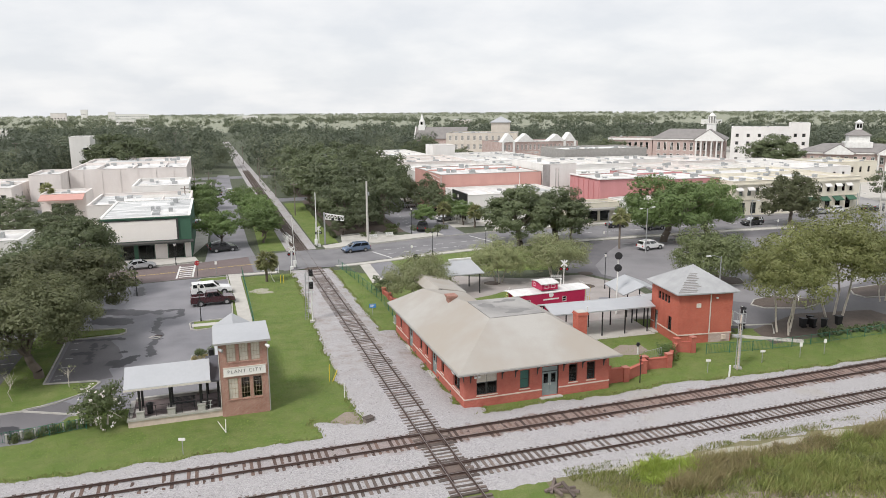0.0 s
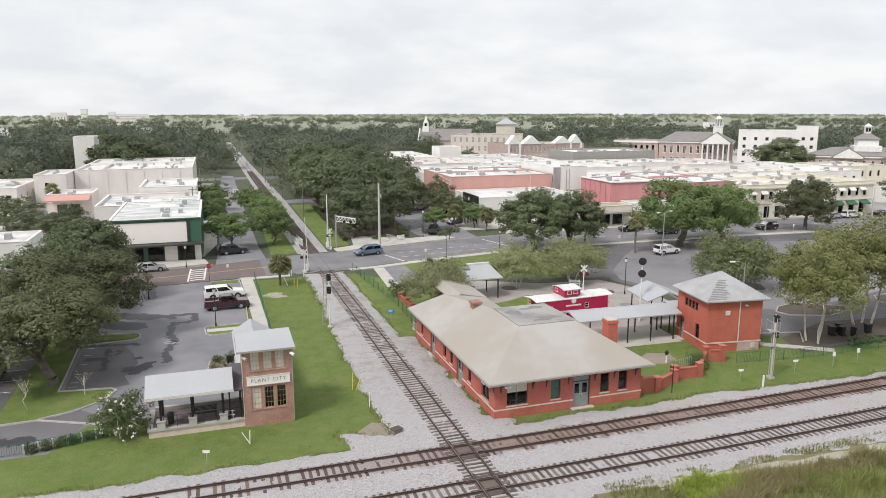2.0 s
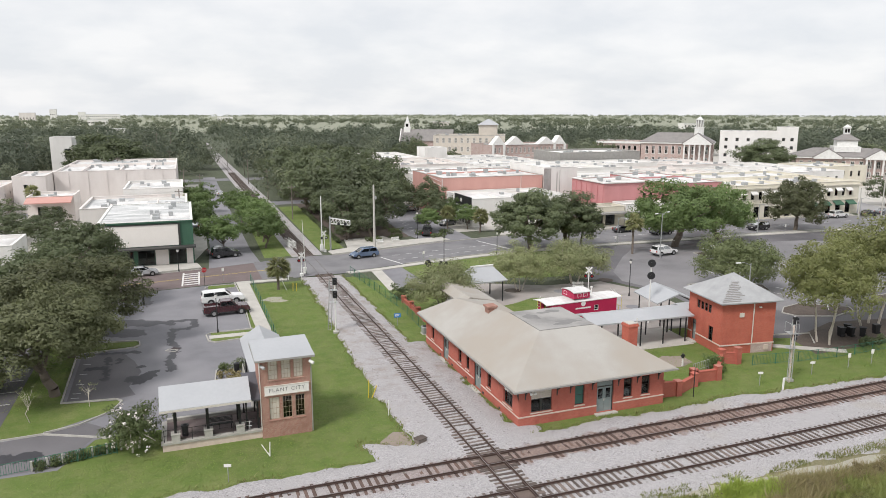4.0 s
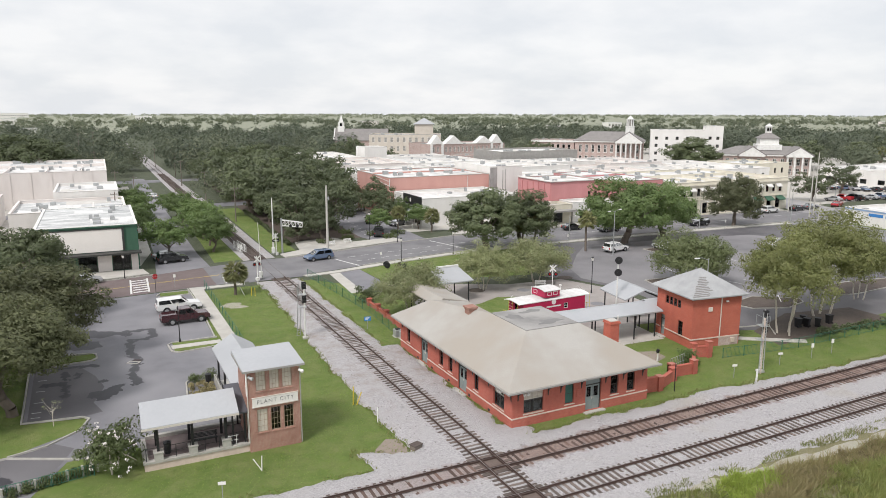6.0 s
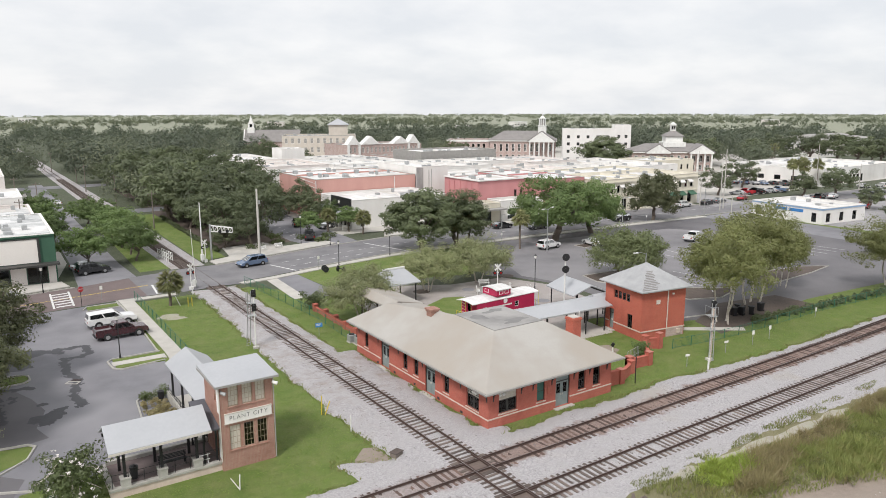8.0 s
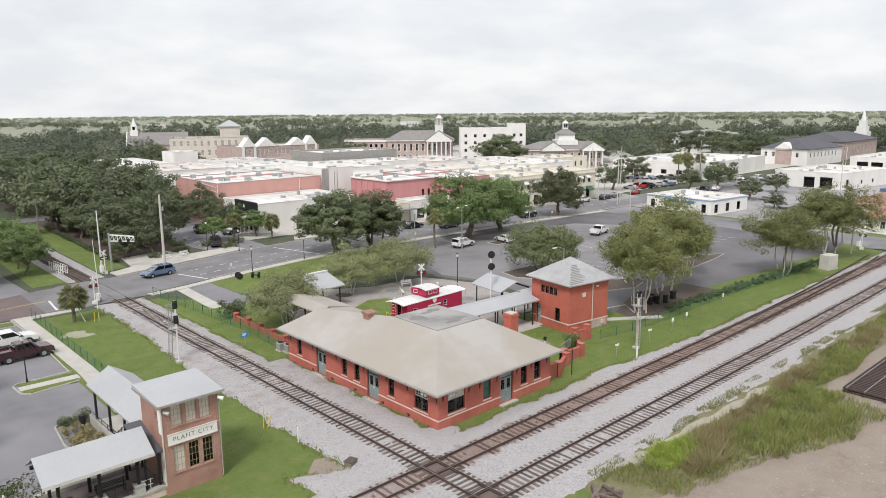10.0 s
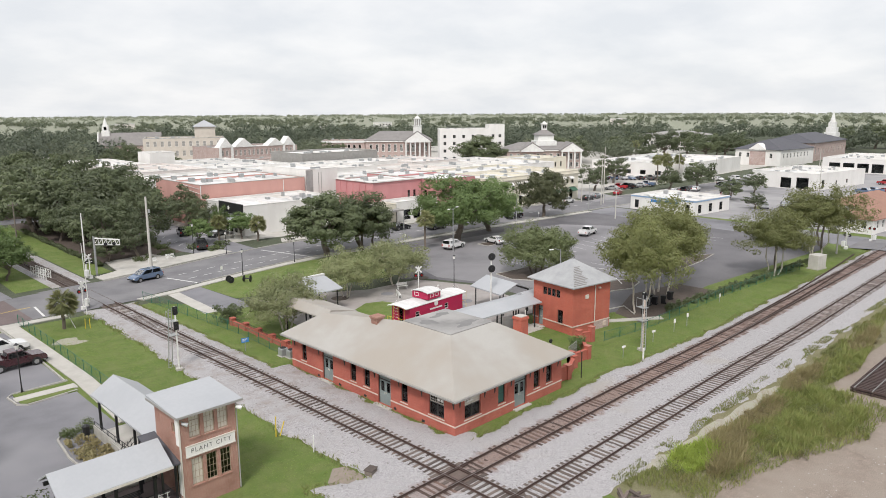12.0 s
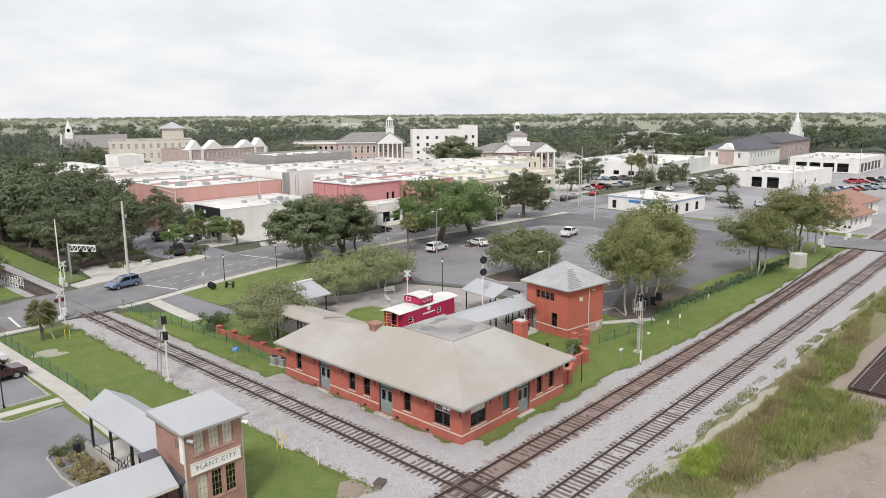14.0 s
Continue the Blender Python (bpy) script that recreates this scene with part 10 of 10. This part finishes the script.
for name, label, mat, n, h0, h1, w, zone, keep in (
    ("green_weeds", "mixed olive green weeds beside the tracks", "weeds", 46000, 0.25, 0.95, 0.032, ZONE, weed_zone),
    ("bright_grass", "bright yellow-green grass clump", "weeds_bright", 9000, 0.35, 0.95, 0.028, NEAR_ZONE, lambda x, y: weed_zone(x, y) and patch(x, y, *BRIGHT) > rngw.uniform(-0.5, 0.6)),
    ("lush_grass", "lush mid-green grass standing in drifts", "weeds_lush", 26000, 0.35, 1.1, 0.030, NEAR_ZONE, lambda x, y: weed_zone(x, y) and patch(x, y, *LUSH) > rngw.uniform(-0.9, 0.7)),
    ("dry_grass", "tall dry brownish seeding grass", "weeds_dry", 20000, 0.5, 1.45, 0.022, NEAR_ZONE, lambda x, y: weed_zone(x, y) and patch(x, y, *BROWN) > rngw.uniform(-0.9, 0.7)),
    ("low_weeds", "low straggling weeds on the sandy edge", "weeds", 9000, 0.08, 0.34, 0.03, ZONE, low_zone),
):
    pts = scatter(rngw, n, *zone, keep)
    tagged(linked(name, quads_mesh(name, blades(rngw, pts, h0, h1, w)), M[mat]), label, "weeds", "", "stuff")
for name, label, mat, count, low, high, keep in (
    ("weed_bushes", "bushy dark olive weeds standing in mounds", "weeds_bush", 190, 0.5, 1.3, lambda x, y: weed_zone(x, y) and weed_kind(x + 7, y) > -0.05 and patch(x, y, *BRIGHT) < 0),
    ("dry_weed_bushes", "brownish dried weeds standing in mounds", "weeds_brown", 60, 0.4, 1.0, lambda x, y: weed_zone(x, y) and patch(x, y, *BROWN) > -0.1),
):
    mounds = []
    for x, y in [(p[0], p[1]) for p in scatter(rngw, count, *ZONE, keep)]:
        h = rngw.uniform(low, high)
        c = np.stack([x + rngw.normal(0, 0.34 * h, 6), y + rngw.normal(0, 0.3 * h, 6), h * rngw.uniform(0.25, 0.85, 6)], 1)
        mounds.append(leaves_at(rngw, c, np.full(6, 0.34 * h), 34, 0.07, 0.9, 0.6))
    tagged(linked(name, tris_mesh(name, np.concatenate(mounds)), M[mat]), label, "weeds", "", "stuff")
pts = scatter(rngw, 220, 2, 31, -30, -17, lambda x, y: y < -19.2 - 0.3 * max(0, min(x, 24) - 8))
o = rngw.normal(size=(220, 4, 3)) * np.array([0.02, 0.02, 0.01]) + np.array([[-0.04, -0.04, 0], [0.04, -0.04, 0], [0.04, 0.04, 0.02], [-0.04, 0.04, 0.02]])
tagged(linked("pale_pebbles", quads_mesh("pale_pebbles", pts[:, None] + o + np.array([0, 0, 0.03])), M["concrete"]), "pale pebbles strewn on the dirt", "stones", "", "stuff")


def on_lawn(x, y):
    if ballast_edge(x, y) > -0.05 or y > 57.5:
        return False
    if -35.5 < x < -9.0 and y < 4.4 and y > -2.5 or -15.4 < x < -8 and 4 < y < 57:
        return not (-20.2 < x < -15.5 and 4.6 < y < 9.2)
    if 15.8 < x < 80 and -1.6 < y < 4.2 or 17 < x < 28 and 4 < y < 13:
        return not (x > 27.5 and y > 5.5)
    return -1.2 < x < 1.0 and 24 < y < 57 or 0.2 < x < 15 and -2.2 < y < -0.3 or -41 < x < -36.2 and 17 < y < 34


pts = scatter(rngw, 26000, -41, 80, -2.6, 57, on_lawn)
tagged(linked("grass_tufts", quads_mesh("grass_tufts", blades(rngw, pts, 0.03, 0.09, 0.03, 0.9)), M["turf"]), "short uneven lawn grass", "grass", "", "stuff")
pts = scatter(rngw, 5000, -40, 110, -3, 58, lambda x, y: -0.35 < ballast_edge(x, y) < 0.25 and not (-19 < x < -16))
tagged(linked("edge_weeds", quads_mesh("edge_weeds", blades(rngw, pts, 0.08, 0.32, 0.04, 0.5)), M["weeds"]), "straggling weeds along the ballast edge", "weeds", "", "stuff")
# loose darker stones strewn on the ballast
pts = scatter(rngw, 3500, -40, 90, -13, 57, lambda x, y: ballast_edge(x, y) > 0.2)
o = rngw.normal(size=(3500, 4, 3)) * np.array([0.035, 0.035, 0.012]) + np.array([[-0.035, -0.035, 0], [0.035, -0.035, 0], [0.035, 0.035, 0], [-0.035, 0.035, 0]])
tagged(linked("loose_stones", quads_mesh("loose_stones", pts[:, None] + o + np.array([0, 0, 0.165])), M["loose"]), "loose dark stones strewn on the ballast", "stones", "", "stuff")

# ---- railway tracks ----
def rail_bar(bm, pts, z):
    """A flat-bottomed rail along points."""
    sec = [(-0.075, 0), (0.075, 0), (0.075, 0.02), (0.012, 0.035), (0.012, 0.11), (0.036, 0.12), (0.036, 0.155), (-0.036, 0.155), (-0.036, 0.12), (-0.012, 0.11), (-0.012, 0.035), (-0.075, 0.02)]
    rings = []
    for i, p in enumerate(pts):
        a, b = Vector(pts[max(i - 1, 0)]), Vector(pts[min(i + 1, len(pts) - 1)])
        n = Vector(((b - a).y, -(b - a).x)).normalized()
        rings.append([bm.verts.new((p[0] + n.x * u, p[1] + n.y * u, z + v)) for u, v in sec])
    for a, b in zip(rings, rings[1:]):
        for k in range(len(sec)):
            bm.faces.new((a[k], b[k], b[(k + 1) % len(sec)], a[(k + 1) % len(sec)]))
    bm.faces.new(rings[0]), bm.faces.new(rings[-1][::-1])
    return bm


GAUGE = 0.755
sleeper_meshes = []
for k in range(6):
    r = random.Random(k)
    bm = boxes((-1.28 - r.uniform(0, 0.05), 1.28 + r.uniform(0, 0.06), -0.115, 0.115, -0.14, 0.0))
    for v in bm.verts:
        v.co += Vector((r.uniform(-0.02, 0.02), r.uniform(-0.012, 0.012), r.uniform(-0.008, 0.004) if v.co.z > -0.1 else 0))
    me = bpy.data.meshes.new("sleeper")
    bm.to_mesh(me)
    bm.free()
    me.materials.append(M["sleeper" if k < 3 else "sleeper_rust"])
    sleeper_meshes.append(me)


def track(name, label, point, way, t0, t1, near0, near1, spacing=0.53, far_ranges=(), rusty=False):
    """A track: two rails, singly laid sleepers over the near stretch, joined ones beyond."""
    tr = thing(name, label, "railway track")
    for side in (-1, 1):
        pts = []
        n = int((t1 - t0) / 6) + 1
        for k in range(n + 1):
            t = t0 + (t1 - t0) * k / n
            p, w = Vector(point(t)), Vector(way(t)).normalized()
            pts.append((p.x + w.y * side * GAUGE, p.y - w.x * side * GAUGE))
        rail = part("rail", rail_bar(bmesh.new(), pts, 0.185), M["rail"], tr)
        head = bmesh.new()
        for a, b in zip(pts, pts[1:]):
            d = (Vector(b) - Vector(a)).normalized()
            nx, ny = d.y * 0.022, -d.x * 0.022
            quad(head, (a[0] - nx, a[1] - ny, 0.3415), (a[0] + nx, a[1] + ny, 0.3415), (b[0] + nx, b[1] + ny, 0.3415), (b[0] - nx, b[1] - ny, 0.3415))
        part("rail_head", head, M["railtop"], rail, "worn shiny running surface")
    rng = random.Random(len(name))
    far = []
    t = t0
    while t < t1:
        if not any(a < t < b for a, b in far_ranges):
            p, w = Vector(point(t)), Vector(way(t)).normalized()
            turn = math.atan2(w.y, w.x) - math.pi / 2 + rng.uniform(-0.03, 0.03)
            m = Matrix.Translation((p.x + w.y * rng.uniform(-0.05, 0.05), p.y, (0.160 if rusty else 0.170) + rng.choice((-0.03, -0.015, -0.005, 0.005)) + rng.uniform(-0.01, 0.004))) @ Matrix.Rotation(turn, 4, "Z")
            if near0 < t < near1:
                s = linked("sleeper", sleeper_meshes[rng.randrange(3) + 3 * rusty], M["sleeper"], tr)
                s.matrix_basis = m
            else:
                far.append(m)
        t += spacing * rng.uniform(0.93, 1.07)
    if far:
        bm = bmesh.new()
        for m in far:
            box(bm, -1.28, 1.28, -0.115, 0.115, -0.14, 0.0, m)
        tagged(part("sleeper_rest", bm, M["sleeper_rust" if rusty else "sleeper"], tr), kind="stuff")
    return tr


track("crossing_track", "rusty single railway track crossing the main lines", lambda t: (cross_x(t), t), lambda t: (-0.0128, 1), -60, 520, -16, 59.5, far_ranges=((-10.9, -8.7), (-5.6, -3.4), (59.5, 73), (250, 520)))
track("north_main_track", "rusty main line track with dark sleepers", lambda t: (t, main_y(t, NORTH_TRACK)), lambda t: (1, 0.0187 + 0.00011 * t), -95, 190, -34, 108, far_ranges=((-5.6, -3.5), (104, 116)), rusty=True)
track("south_main_track", "main line track with dark sleepers in pale ballast", lambda t: (t, main_y(t, SOUTH_TRACK)), lambda t: (1, 0.0187 + 0.00011 * t), -95, 190, -14, 108, far_ranges=((-5.6, -3.5), (104, 116)))
# a siding leaves the north track over long curved switch rails
turnout = thing("siding_switch", "rusty switch rails leaving the north main track", "railway track")
for side in (-1, 1):
    pts = [(x, main_y(x, NORTH_TRACK) + side * GAUGE + 0.11 + (0.0006 * (x - 38) ** 2 if x < 90 else 1.62 + 0.0624 * (x - 90))) for x in range(38, 104, 6)]
    part("rail", rail_bar(bmesh.new(), pts, 0.183), M["rail"], turnout)
# heavy timbers and guard rails at the crossings
for name, off in (("crossing_diamond", NORTH_TRACK), ("crossing_diamond", SOUTH_TRACK)):
    d = thing(name, "bolted rail crossing on heavy dark timbers", "rail crossing", pose(cross_x(off), main_y(-4.4, off), 0, 0, 0, 0.8), "rail crossings")
    for k in range(5):
        part("timber", boxes((-1.5, 1.5, -1.3 + 0.6 * k, -1.02 + 0.6 * k, 0.02, 0.176)), M["sleeper"], d)
    for s in (-1, 1):
        part("guard_rail", boxes((-1.6, 1.6, s * 0.62 - 0.04, s * 0.62 + 0.04, 0.185, 0.325)), M["rail"], d)
        part("guard_rail", boxes((s * 0.62 - 0.04, s * 0.62 + 0.04, -1.6, 1.6, 0.182, 0.322)), M["rail"], d)
    part("plate", boxes((-0.95, 0.95, -0.95, 0.95, 0.17, 0.19)), M["rust"], d)
